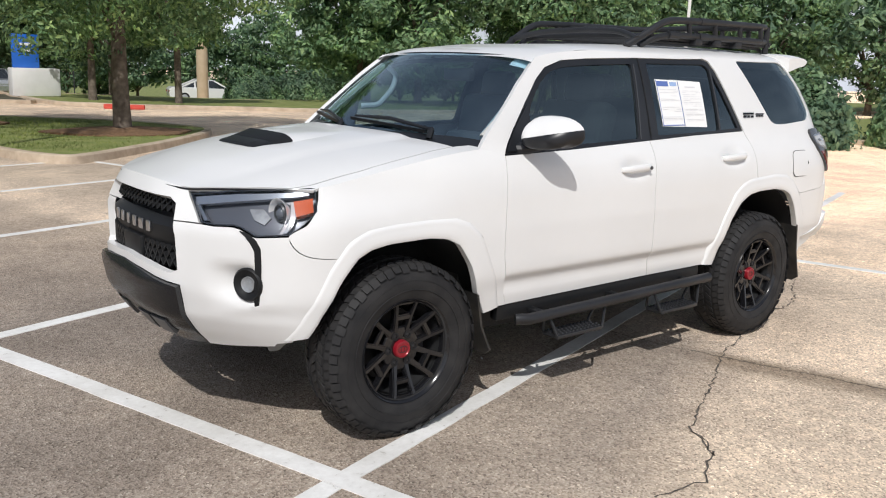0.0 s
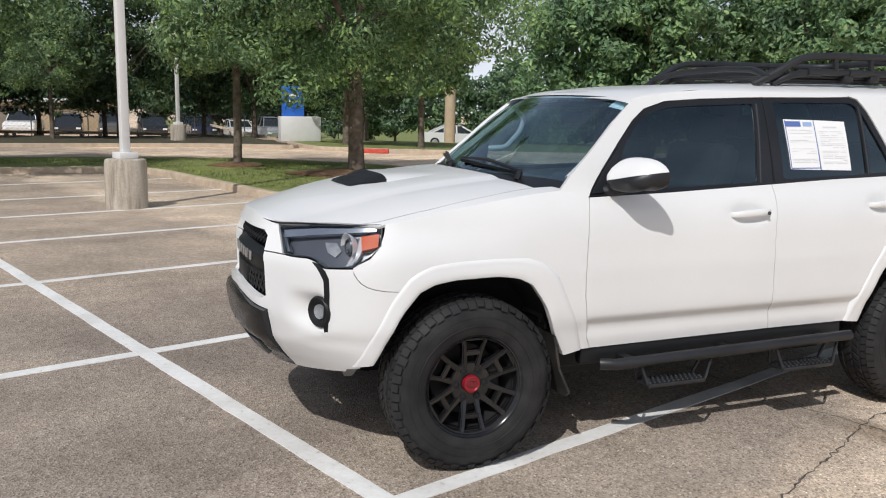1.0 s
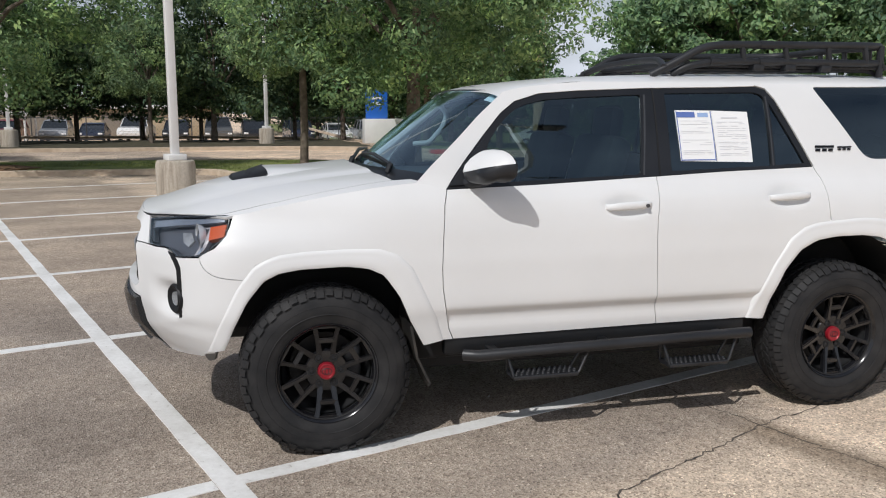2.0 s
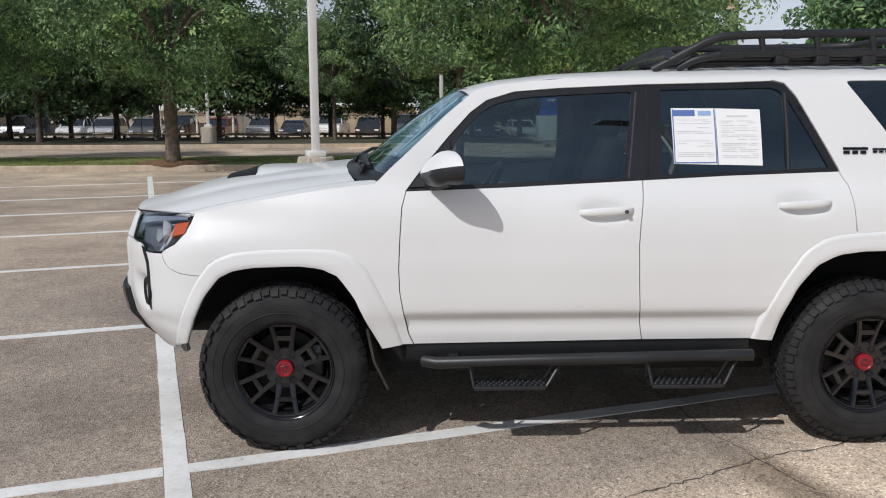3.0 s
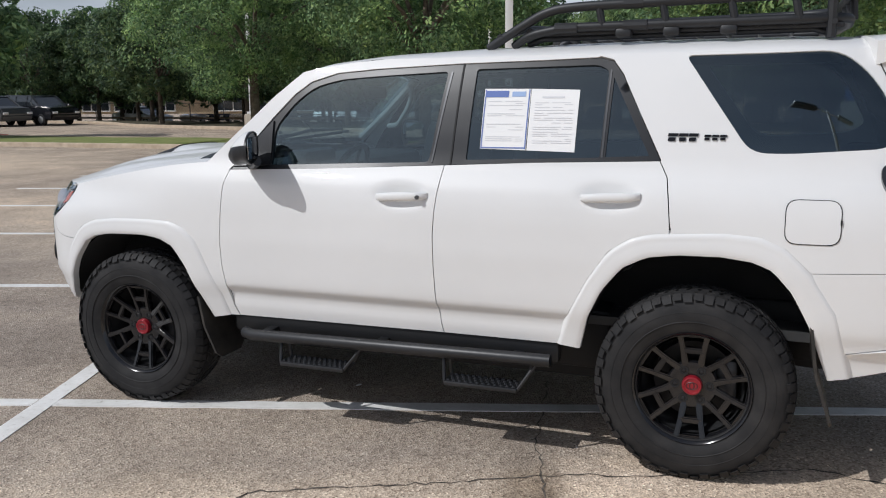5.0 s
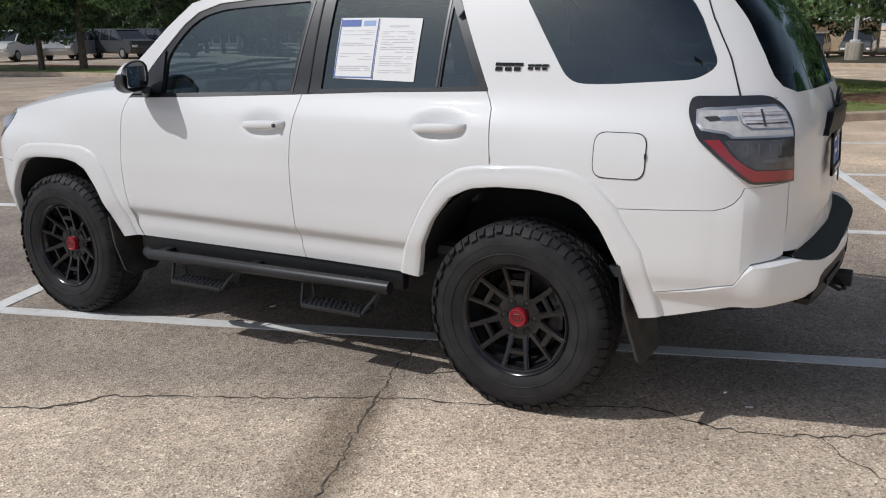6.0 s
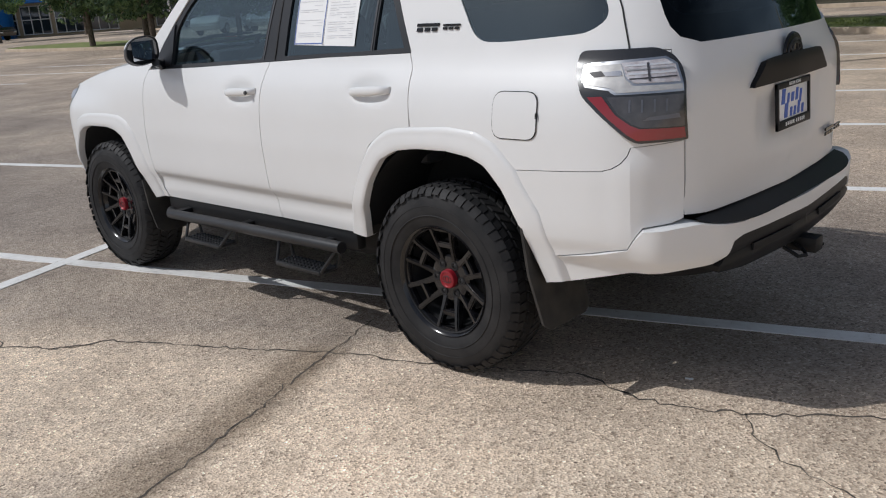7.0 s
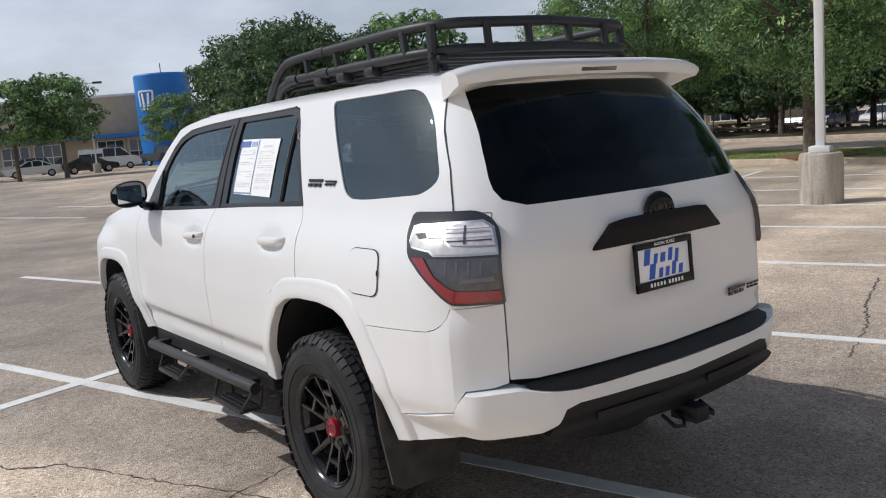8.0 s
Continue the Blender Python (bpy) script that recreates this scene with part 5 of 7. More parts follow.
wheel = make_wheel()
wheel.parent = car
spots = [(0, -.775, 0, 0), (2.79, -.775, 0, 0), (0, .775, 180, 0), (2.79, .775, 180, 20)]
for k, (x, y, rz, spin) in enumerate(spots):
    m = pose(x, y, .396, 0, 0, rz) @ Matrix.Rotation(radians(spin), 4, "Y")
    if k == 0:
        wheel.matrix_basis = m
        continue
    c = copy_thing(wheel, m)
    c.parent = car

# underside, wheel housings, sills
bm = bmesh.new()
add_box(bm, (2.0, 1.35, .28), Matrix.Translation((1.42, 0, .50)), .03)
for y in (-.45, .45):
    add_box(bm, (2.1, .10, .14), Matrix.Translation((1.40, y, .33)), .02)
add_box(bm, (.95, .40, .16), Matrix.Translation((1.0, .05, .32)), .04)
add_box(bm, (.75, .72, .22), Matrix.Translation((-.27, 0, .56)), .03)
add_box(bm, (.90, 1.05, .16), Matrix.Translation((3.28, 0, .63)), .03)
part("underbody", bm, deep_black, car, "dark underbody")
# spare wheel added low to keep sky light off the ground under the car
spare = lathe([(.10, -.08), (.36, -.09), (.39, -.05), (.39, .05), (.36, .09), (.10, .08), (.10, -.08)], 32, "Z")
spare.transform(Matrix.Translation((3.30, 0, .46)))
part("spare_wheel", spare, rubber, car, "spare wheel slung under the tail")
for xa in (0, 2.79):
    bm = bmesh.new()
    rows2 = []
    for a in np.linspace(radians(14), radians(166), 24):
        z = .42 + (.51 if xa == 0 else .555) * math.sin(a)
        x = xa + .49 * math.cos(a)
        skin = float(np.interp(x, row(round(z, 3))[:, 0], row(round(z, 3))[:, 1]))
        rows2.append([bm.verts.new((x, y, z)) for y in ((max(-.93, skin + .03), max(-.86, skin + .06), -.50) if x < -.2 else (-.93, -.86, -.50))])
    for p, q in zip(rows2, rows2[1:]):
        for k in range(2):
            bm.faces.new((p[k], p[k + 1], q[k + 1], q[k]))
    v = [bm.verts.new((r[2].co.x, -.5, r[2].co.z)) for r in rows2]
    bm.faces.new(v)
    for q in bm.verts:
        if abs(q.co.y + .93) < .001:
            h = -wrap(*sx(q.co.x, min(1.7, max(.42, q.co.z))))[1]
            q.co.y = -h + .035
    both("wheel_liner", bm, liner, parent=car)
bm = bmesh.new()
add_box(bm, (1.66, .06, .10), Matrix.Translation((1.40, -.815, .475)), .02)
both("sill", bm, satin_black, "black sill under the doors", parent=car)
for xm, zb, zt, y1 in ((.43, .285, .60, -.66), (3.255, .29, .72, -.59)):
    bm = bmesh.new()
    vs = []
    for (z, dx, y0, y2) in ((zt, -.04, -.90, y1), ((zb + zt) / 2, -.01, -.90, y1), (zb + .03, .05, -.90, y1), (zb, .055, -.86, y1 - .04)):
        vs.append([bm.verts.new((xm + dx + t, y, z)) for t in (0, .012) for y in (y0, y2)])
    for p, q in zip(vs, vs[1:]):
        bm.faces.new((p[0], p[1], q[1], q[0]))
        bm.faces.new((p[3], p[2], q[2], q[3]))
        bm.faces.new((p[2], p[0], q[0], q[2]))
        bm.faces.new((p[1], p[3], q[3], q[1]))
    bm.faces.new((vs[-1][0], vs[-1][1], vs[-1][3], vs[-1][2]))
    bmesh.ops.recalc_face_normals(bm, faces=bm.faces)
    both("mud_flap", bm, flap_mat, "black rubber mud flap", parent=car)
bm = bmesh.new()
tube([(2.79, -.7, .40), (2.79, .7, .40)], .05, 12, bm)
bmesh.ops.create_uvsphere(bm, u_segments=16, v_segments=10, radius=.14, matrix=Matrix.Translation((2.79, 0, .40)))
part("rear_axle", bm, deep_black, car)

# side bars with drop steps
bm = tube([(.66, -.885, .437), (.72, -.925, .440), (2.12, -.925, .462), (2.21, -.925, .463)], .028, 16)
side_bar = both("side_bar", bm, step_black, "black tubular side bar with two drop steps", parent=car)
for xa in (.875, 1.715):
    hz = .438 + (xa - .7) * .016
    for dx, ex in ((0, .02), (.43, .355)):
        both("step_bracket", tube(rounded_line([(xa + dx, -.905, hz - .015), (xa + ex, -.955, .322), (xa + ex, -.85, .325), (xa + dx + .01 * (1 if dx == 0 else -1), -.86, hz)], .02, 4), .008, 8), step_black, parent=side_bar)
    both("step_tread", box_bm((.34, .115, .022), (xa + .187, -.905, .322), .006), step_black, parent=side_bar)
    g = bmesh.new()
    for i in range(12):
        for j in range(4):
            bmesh.ops.create_cone(g, cap_ends=True, segments=6, radius1=.009, radius2=.006, depth=.008, matrix=Matrix.Translation((xa + .035 + i * .0275 + (j % 2) * .012, -.945 + j * .027, .336)))
    tagged(both("step_studs", g, step_black, parent=side_bar), kind="stuff")
for x in (.8, 1.4, 2.05):
    both("bar_bracket", box_bm((.05, .12, .03), (x, -.86, .455), .006), satin_black, parent=side_bar)

# roof basket
rack = part("roof_basket", box_bm((1.25, .04, .02), (2.66, -.50, 1.850), .004), rack_black, car, "black tubular roof basket")
RR = .021
top = rounded_line([(1.80, -.50, 1.795), (1.93, -.53, 1.865), (2.09, -.545, 1.950), (2.25, -.55, 1.960), (3.12, -.55, 1.972), (3.30, -.47, 1.975), (3.33, 0, 1.985)], .10, 7)
low = rounded_line([(1.92, -.50, 1.800), (2.00, -.53, 1.845), (2.16, -.545, 1.872), (3.14, -.55, 1.875), (3.31, -.47, 1.878), (3.34, 0, 1.884)], .08, 7)
both("upper_rail", tube(top, RR, 10), rack_black, parent=rack, angle=60)
both("lower_rail", tube(low, RR * .95, 10), rack_black, parent=rack, angle=60)
for x in (2.33, 2.60, 2.875, 3.12):
    both("upright", tube([(x, -.55, 1.87), (x - .02, -.55, 1.968)], .016, 8), rack_black, parent=rack)
for y in (-.32, -.11):
    both("upright", tube([(3.335, y, 1.88), (3.328, y, 1.978)], .016, 8), rack_black, parent=rack)
both("upright", tube([(3.24, -.515, 1.80), (3.24, -.515, 1.975)], .02, 8), rack_black, parent=rack)
part("front_hoop", tube(rounded_line([(1.86, -.53, 1.835), (1.93, -.35, 1.885), (1.98, 0, 1.90), (1.93, .35, 1.885), (1.86, .53, 1.835)], .1, 6), RR * .9, 10), rack_black, rack)
part("front_hoop", tube(rounded_line([(2.0, -.53, 1.86), (2.06, 0, 1.87), (2.0, .53, 1.86)], .1, 6), RR * .8, 10), rack_black, rack)
for x in np.linspace(2.1, 3.25, 9):
    part("floor_slat", tube([(x, -.54, 1.862), (x, .54, 1.862)], .012, 8), rack_black, rack)
both("roof_rail_bar", tube([(1.98, -.475, 1.805), (2.05, -.48, 1.83), (3.18, -.48, 1.838), (3.26, -.475, 1.815)], .014, 8), rack_black, parent=rack)
for x in (2.42, 2.62, 2.85):
    both("clamp", box_bm((.07, .06, .04), (x, -.535, 1.842), .012), rack_black, parent=rack)
for xa, xb in ((1.98, 2.12), (2.3, 2.42)):
    both("rail_joint", tube([(x, -.548, 1.873 if xa > 2.2 else 1.87) for x in (xb, xb + .1)], RR * 1.12, 10), rack_black, parent=rack)
both("rail_joint", tube([(2.42, -.55, 1.9625), (2.50, -.55, 1.9635)], RR * 1.12, 10), rack_black, parent=rack)

# cabin
bm = bmesh.new()
add_box(bm, (2.9, 1.40, .04), Matrix.Translation((1.9, 0, .60)))
add_box(bm, (.05, 1.40, .62), Matrix.Translation((.46, 0, .92)))
part("cabin_floor", bm, cabin_dark, car)
bm = bmesh.new()
add_box(bm, (.52, 1.38, .16), Matrix.Translation((.72, 0, 1.17)), .05)
add_box(bm, (.12, .34, .09), Matrix.Translation((.78, -.37, 1.265)), .03)
part("dashboard", bm, cabin_dark, car, "dark dashboard")
bm = bmesh.new()
wheel_m = Matrix.Translation((.98, -.37, 1.17)) @ Matrix.Rotation(radians(-62), 4, "Y")
ringp = [wheel_m @ Vector((.18 * math.cos(a), .18 * math.sin(a), 0)) for a in np.linspace(0, 2 * math.pi, 33)]
tube(ringp, .015, 8, bm)
for a in (0, math.pi, -math.pi / 2):
    tube([wheel_m @ Vector((0, 0, -.02)), wheel_m @ Vector((.18 * math.cos(a), .18 * math.sin(a), 0))], .014, 6, bm)
part("steering_wheel", bm, cabin_dark, car, "dark steering wheel")


def seat(x, y, w):
    bm = bmesh.new()
    add_box(bm, (.5, w, .16), Matrix.Translation((x, y, .88)), .05)
    add_box(bm, (.14, w, .60), Matrix.Translation((x + .28, y, 1.18)) @ Matrix.Rotation(radians(14), 4, "Y"), .05)
    s = part("seat", bm, cabin_seat, car, "dark leather seat")
    for dy in ((0,) if w < .6 else (-.4, .4)):
        b = bmesh.new()
        add_box(b, (.09, .26, .17), Matrix.Translation((x + .37, y + dy, 1.545)) @ Matrix.Rotation(radians(8), 4, "Y"), .04)
        part("headrest", b, cabin_seat, s)


seat(1.25, -.37, .5)
seat(1.25, .37, .5)
seat(2.25, 0, 1.25)
bm = bmesh.new()
ceil_rows = [[bm.verts.new((x, .60 * t, 1.765 - .03 * t * t - .05 * smooth01((1.1 - x) / .3))) for t in np.linspace(-1, 1, 9)] for x in np.linspace(.95, 3.3, 12)]
for a, b in zip(ceil_rows, ceil_rows[1:]):
    for k in range(8):
        bm.faces.new((a[k], a[k + 1], b[k + 1], b[k]))
part("headliner", bm, headliner, car, "grey headliner")
for sgn in (-1, 1):
    b = tube([(.53, sgn * .735, 1.31), (.73, sgn * .70, 1.47), (.96, sgn * .635, 1.67)], .024, 8)
    part("pillar_trim", b, headliner, car)
b = tube(rounded_line([(.76, .66, 1.39), (.85, .60, 1.40), (.93, .57, 1.50), (.96, .575, 1.58), (.93, .625, 1.63)], .03, 5), .016, 8)
part("grab_handle", b, headliner, car, "light grab handle on the pillar")
b = box_bm((.04, .24, .07), (.98, 0, 1.60), .015)
part("rear_view_mirror", b, cabin_dark, car)

# ---- the parking lot ----
A = radians(17.7)
LOT = Matrix.Translation((-0.467, -1.095, 0)) @ Matrix.Rotation(A, 4, "Z")


def ground_z(x, y):
    """The lot is level; beyond its kerb the land falls away."""
    east = smooth01((x - 4) / 14)
    return -1.7 * east * smooth01((y - 25) / 40) - .95 * (1 - east) * smooth01((y - 35) / 20)


bm = bmesh.new()
bmesh.ops.create_grid(bm, x_segments=140, y_segments=140, size=420)
for v in bm.verts:
    v.co.z = ground_z(v.co.x, v.co.y)
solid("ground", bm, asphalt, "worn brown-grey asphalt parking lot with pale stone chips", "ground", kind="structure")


def stripe(u0, u1, v0, v1, rnd):
    """A painted line with slightly ragged edges, laid on the asphalt."""
    bm = bmesh.new()
    long_u = (u1 - u0) > (v1 - v0)
    n = max(2, int(max(u1 - u0, v1 - v0) / .22))
    top = []
    for i in range(n + 1):
        f = i / n
        e = [rnd.uniform(-.004, .004) for _ in range(2)]
        if long_u:
            u = u0 + (u1 - u0) * f
            top.append([LOT @ Vector((u, v0 + e[0], .004)), LOT @ Vector((u, v1 + e[1], .004))])
        else:
            v = v0 + (v1 - v0) * f
            top.append([LOT @ Vector((u1 + e[0], v, .0045)), LOT @ Vector((u0 + e[1], v, .0045))])
    rows3 = [[bm.verts.new(p) for p in (a + Vector((0, 0, -.0045)), a, b, b + Vector((0, 0, -.0045)))] for a, b in top]
    for p, q in zip(rows3, rows3[1:]):
        for k in range(3):
            bm.faces.new((p[k], q[k], q[k + 1], p[k + 1]))
    bmesh.ops.recalc_face_normals(bm, faces=bm.faces)
    return solid("stall_line", bm, stripe_white, "worn white painted parking stall line", "road marking", "stall lines", "structure")


rnd = random.Random(11)
ROWS_V = (0, 2.755, 5.50, 8.04, 10.38, 12.70, 15.45)
for v in ROWS_V:
    stripe(-5.95, -.056, v - .05, v + .05, rnd)
    stripe(.056, 5.80, v - .05, v + .05, rnd)
for v in ROWS_V[:4]:
    stripe(5.90, 11.7, v - .09, v + .01, rnd)
stripe(-.055, .055, -3.2, 17.2, rnd)
stripe(5.80, 5.90, -4.5, 12.75, rnd)
for k in range(-2, 10):
    # the next row of stalls, seen towards the building
    stripe(-20.6, -14.6, k * 2.745 + .76, k * 2.745 + .86, rnd)


def crack(points, width, seed, name="pavement_crack"):
    """A jagged open joint in the asphalt."""
    r = random.Random(seed)
    pts = []
    for (x0, y0), (x1, y1) in zip(points, points[1:]):
        n = max(2, int(math.hypot(x1 - x0, y1 - y0) / .035))
        pts += [Vector((x0 + (x1 - x0) * i / n + r.gauss(0, .008), y0 + (y1 - y0) * i / n + r.gauss(0, .008), .0022)) for i in range(n)]
    bm = bmesh.new()
    prev = None
    for i, p in enumerate(pts):
        d = (pts[min(i + 1, len(pts) - 1)] - pts[max(i - 1, 0)])
        d = Vector((-d.y, d.x, 0)).normalized() * width * r.uniform(.25, 1.15) * .5
        cur = (bm.verts.new(p + d), bm.verts.new(p - d))
        if prev:
            bm.faces.new((prev[0], prev[1], cur[1], cur[0]))
        prev = cur
    bmesh.ops.recalc_face_normals(bm, faces=bm.faces)
    for f in bm.faces:
        if f.normal.z < 0:
            f.normal_flip()
    return solid(name, bm, crack_mat, "dark jagged crack running through the asphalt", "crack", "pavement cracks", "structure")


crack([(.978, -1.851), (1.163, -1.60), (1.56, -1.394), (1.877, -1.248), (2.207, -1.067), (2.4, -.985), (2.65, -.915), (3.28, -.62), (3.416, -.64), (3.552, -.678), (3.74, -.651), (3.945, -.568), (4.098, -.46), (4.6, -.2)], .012, 1)
crack([(.446, -1.915), (.576, -1.93), (.748, -1.945), (1.028, -1.815), (1.16, -1.60)], .011, 2)
crack([(1.95, .1), (2.052, -.414), (2.097, -.693), (2.181, -.955), (2.207, -1.067), (2.29, -1.292), (2.369, -1.504), (2.44, -1.692), (2.511, -1.918), (2.60, -2.2), (2.75, -2.7)], .009, 3)
crack([(3.954, -.563), (4.032, -.682), (4.166, -.785), (4.4, -.85), (4.8, -1.1)], .008, 4)
crack([(2.20, 4.9), (2.356, 4.486), (2.62, 3.828), (2.885, 3.36), (3.048, 2.908), (3.2, 2.5)], .018, 5)
crack([(4.4, 1.6), (5.2, 2.0), (5.9, 2.1), (6.6, 2.6)], .014, 6)
crack([(-4.5, 4.2), (-3.4, 4.4), (-2.6, 4.3)], .012, 7)
# thin red line of old paint across the far stalls
bm = bmesh.new()
pts = [(6.6, 8.9), (7.1, 8.46), (7.9, 7.9), (10, 6.6), (13, 5.2)]
for (x0, y0), (x1, y1) in zip(pts, pts[1:]):
    d = Vector((-(y1 - y0), x1 - x0, 0)).normalized() * .025
    bm.faces.new([bm.verts.new(p) for p in (Vector((x0, y0, .0035)) + d, Vector((x0, y0, .0035)) - d, Vector((x1, y1, .0035)) - d, Vector((x1, y1, .0035)) + d)])
bmesh.ops.recalc_face_normals(bm, faces=bm.faces)
solid("red_line", bm, kerb_red, "faded thin red line on the asphalt", "road marking", kind="structure")
# small litter under the car
for x, y, a in ((3.66, -.42, 20), (.98, -.30, 60), (-.1, 1.6, 10)):
    bm = box_bm((.032, .009, .005), (0, 0, .005), .001)
    bm.transform(Matrix.Translation((x, y, 0)) @ Matrix.Rotation(radians(a), 4, "Z"))
    solid("twig", bm, paper, "small pale dry leaf lying on the asphalt", "litter", "litter")


def ribbon_kerb(outline, name, height=.14, width=.16):
    """A kerb round a bed: outer edge, rounded top, inner edge."""
    n = len(outline)
    pts = [Vector((*p, 0)) for p in outline]
    prof = [(0, 0), (.008, height - .02), (.03, height), (width, height), (width, height - .05)]
    bm = bmesh.new()
    rings = []
    for i in range(n):
        a, b, c = pts[i - 1], pts[i], pts[(i + 1) % n]
        d = ((b - a).normalized() + (c - b).normalized()).normalized()
        inn = Vector((-d.y, d.x, 0))
        rings.append([bm.verts.new(b + inn * o + Vector((0, 0, z))) for o, z in prof])
    for i in range(n):
        p, q = rings[i], rings[(i + 1) % n]
        for k in range(len(prof) - 1):
            bm.faces.new((p[k], q[k], q[k + 1], p[k + 1]))
    return solid(name, bm, concrete, "pale concrete kerb round a planted island", "kerb", kind="structure")


def bed(outline, name, material, z, label, category="lawn", inset=.15, wave=.03, step=.6):
    n = len(outline)
    pts = [Vector((*p, 0)) for p in outline]
    inner = []
    for i in range(n):
        d = ((pts[i] - pts[i - 1]).normalized() + (pts[(i + 1) % n] - pts[i]).normalized()).normalized()
        q = pts[i] + Vector((-d.y, d.x, 0)) * inset
        inner.append((q.x, q.y))
    bm = patch(inner, lambda u, v: (u, v, z + ground_z(u, v) + wave * noise.noise((u * .7, v * .7, 0))), step=step, depth=0)
    return solid(name, bm, material, label, category, kind="structure")


def smooth_loop(pts, n=5):
    p = [Vector((*q, 0)) for q in pts]
    out = []
    for i in range(len(p)):
        a, b, c, d = (p[(i + k) % len(p)] for k in (-1, 0, 1, 2))
        for t in np.linspace(0, 1, n, endpoint=False):
            q = .5 * ((2 * b) + (c - a) * t + (2 * a - 5 * b + 4 * c - d) * t * t + (-a + 3 * b - 3 * c + d) * t**3)
            out.append((q.x, q.y))
    return out


# planted island with its nose between the stalls (counter-clockwise)
ISLAND = smooth_loop([(-45, 15.5), (-25, 16.5), (-12, 17.0), (-3.5, 17.1), (-1.0, 16.9), (-.3, 16.0), (.2, 14.2), (.75, 12.2), (1.15, 10.7), (1.6, 10.05), (2.2, 10.35), (3.0, 11.1), (4.2, 12.3), (5.6, 14.0), (6.1, 15.4), (5.4, 17.3), (4.0, 19.0), (1.8, 20.5), (-2, 21.2), (-12, 20.9), (-25, 20.6), (-45, 20)])
ribbon_kerb(ISLAND, "island_kerb")
bed(ISLAND, "island_lawn", grass_soil, .125, "patchy green lawn on the island")
FAR = smooth_loop([(-70, 36.5), (-45, 36.5), (-34, 35.5), (-27, 31.5), (-16, 28.9), (-4, 28.9), (2, 29.2), (5.4, 28.2), (5.6, 31), (5.2, 35), (3, 40), (-4, 43), (-20, 44), (-45, 44), (-70, 43)])
ribbon_kerb(FAR, "far_kerb")
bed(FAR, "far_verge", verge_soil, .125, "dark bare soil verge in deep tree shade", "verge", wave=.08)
EAST = smooth_loop([(5.9, 28.0), (7.0, 26.3), (8.5, 25.1), (11, 24.0), (14, 22.5), (20, 21.5), (40, 20), (80, 16), (140, 20), (140, 130), (40, 150), (8, 140), (6.2, 60), (5.9, 36)])
ribbon_kerb(EAST, "east_kerb")
bed(EAST, "east_lawn", grass_soil, .125, "wide green lawn falling away beyond the lot", wave=.08, step=1.4)
bm = patch(smooth_loop([(6.6, 37.3), (12, 36.4), (20, 35.8), (30, 38), (50, 40), (50, 45), (30, 43.6), (20, 40.6), (12, 40.2), (6.6, 41.5)]), lambda u, v: (u, v, .17 + ground_z(u, v)), step=1.2, depth=.05)
solid("drive", bm, concrete, "pale concrete drive crossing the lawn", "road", kind="structure")
SIDE = smooth_loop([(24, 2), (40, 0), (90, -10), (140, -10), (140, 14), (60, 15), (30, 14), (22, 10)])
ribbon_kerb(SIDE, "side_kerb")
bed(SIDE, "side_lawn", grass_soil, .125, "green verge beside the lot")
# mulch rings under the island trees
for x, y, r in ((3.85, 14.3, 1.5), (1.62, 17.1, .7), (-5.8, 17.9, 1.1)):
    ringp = [(x + r * math.cos(a) * (1 + .12 * math.sin(3 * a)), y + .75 * r * math.sin(a)) for a in np.linspace(0, 2 * math.pi, 20, endpoint=False)]
    bm = patch(ringp, lambda u, v: (u, v, .15 + .09 * max(0, 1 - ((u - x) ** 2 + ((v - y) / .75) ** 2) / r ** 2) + .012 * noise.noise((u * 9, v * 9, 2))), step=.12, depth=.06)
    solid("mulch_bed", bm, mulch, "brown mulch heaped round a tree trunk", "mulch", "mulch beds", "structure")
bm = box_bm((1.3, .17, .155), (7.5, 25.0, .0775), .02, Matrix.Rotation(radians(-34), 4, "Z"))
solid("red_kerb", bm, kerb_red, "short run of red painted kerb", "kerb", kind="structure")
bm = box_bm((7.0, .17, .16), (-28.0, 20.78, .08), .02, Matrix.Rotation(radians(-.5), 4, "Z"))
solid("red_kerb", bm, kerb_red, "long run of red painted kerb along the island", "kerb", kind="structure")


def blades(name, count, region, seed, tall=.04):
    r = np.random.RandomState(seed)
    verts, faces = [], []
    pts = []
    poly = [tuple(p) for p in region]
    lo, hi = np.min(poly, 0), np.max(poly, 0)
    while len(pts) < count:
        c = r.uniform(lo, hi, (count, 2))
        pts += list(c[inside(c, poly)])
    for x, y in pts[:count]:
        a, h, w = r.uniform(0, 6.28), tall * r.uniform(.5, 1.5), r.uniform(.006, .014)
        dx, dy, lx, ly = w * math.cos(a), w * math.sin(a), r.normal(0, .03), r.normal(0, .03)
        k = len(verts)
        verts += [(x - dx, y - dy, .11), (x + dx, y + dy, .11), (x + lx, y + ly, .115 + h)]
        faces.append((k, k + 1, k + 2))
    me = bpy.data.meshes.new(name)
    me.from_pydata(verts, [], faces)
    me.materials.append(grass_blade)
    return tagged(new(name, me), "short green grass with dry tufts", "grass", kind="stuff")


blades("grass", 26000, [(-14, 17.3), (-.9, 17.2), (.3, 15), (1.5, 10.4), (2.2, 10.7), (4.6, 13), (5.8, 15.2), (4.8, 17.8), (1.8, 20.2), (-14, 20.6)], 3)

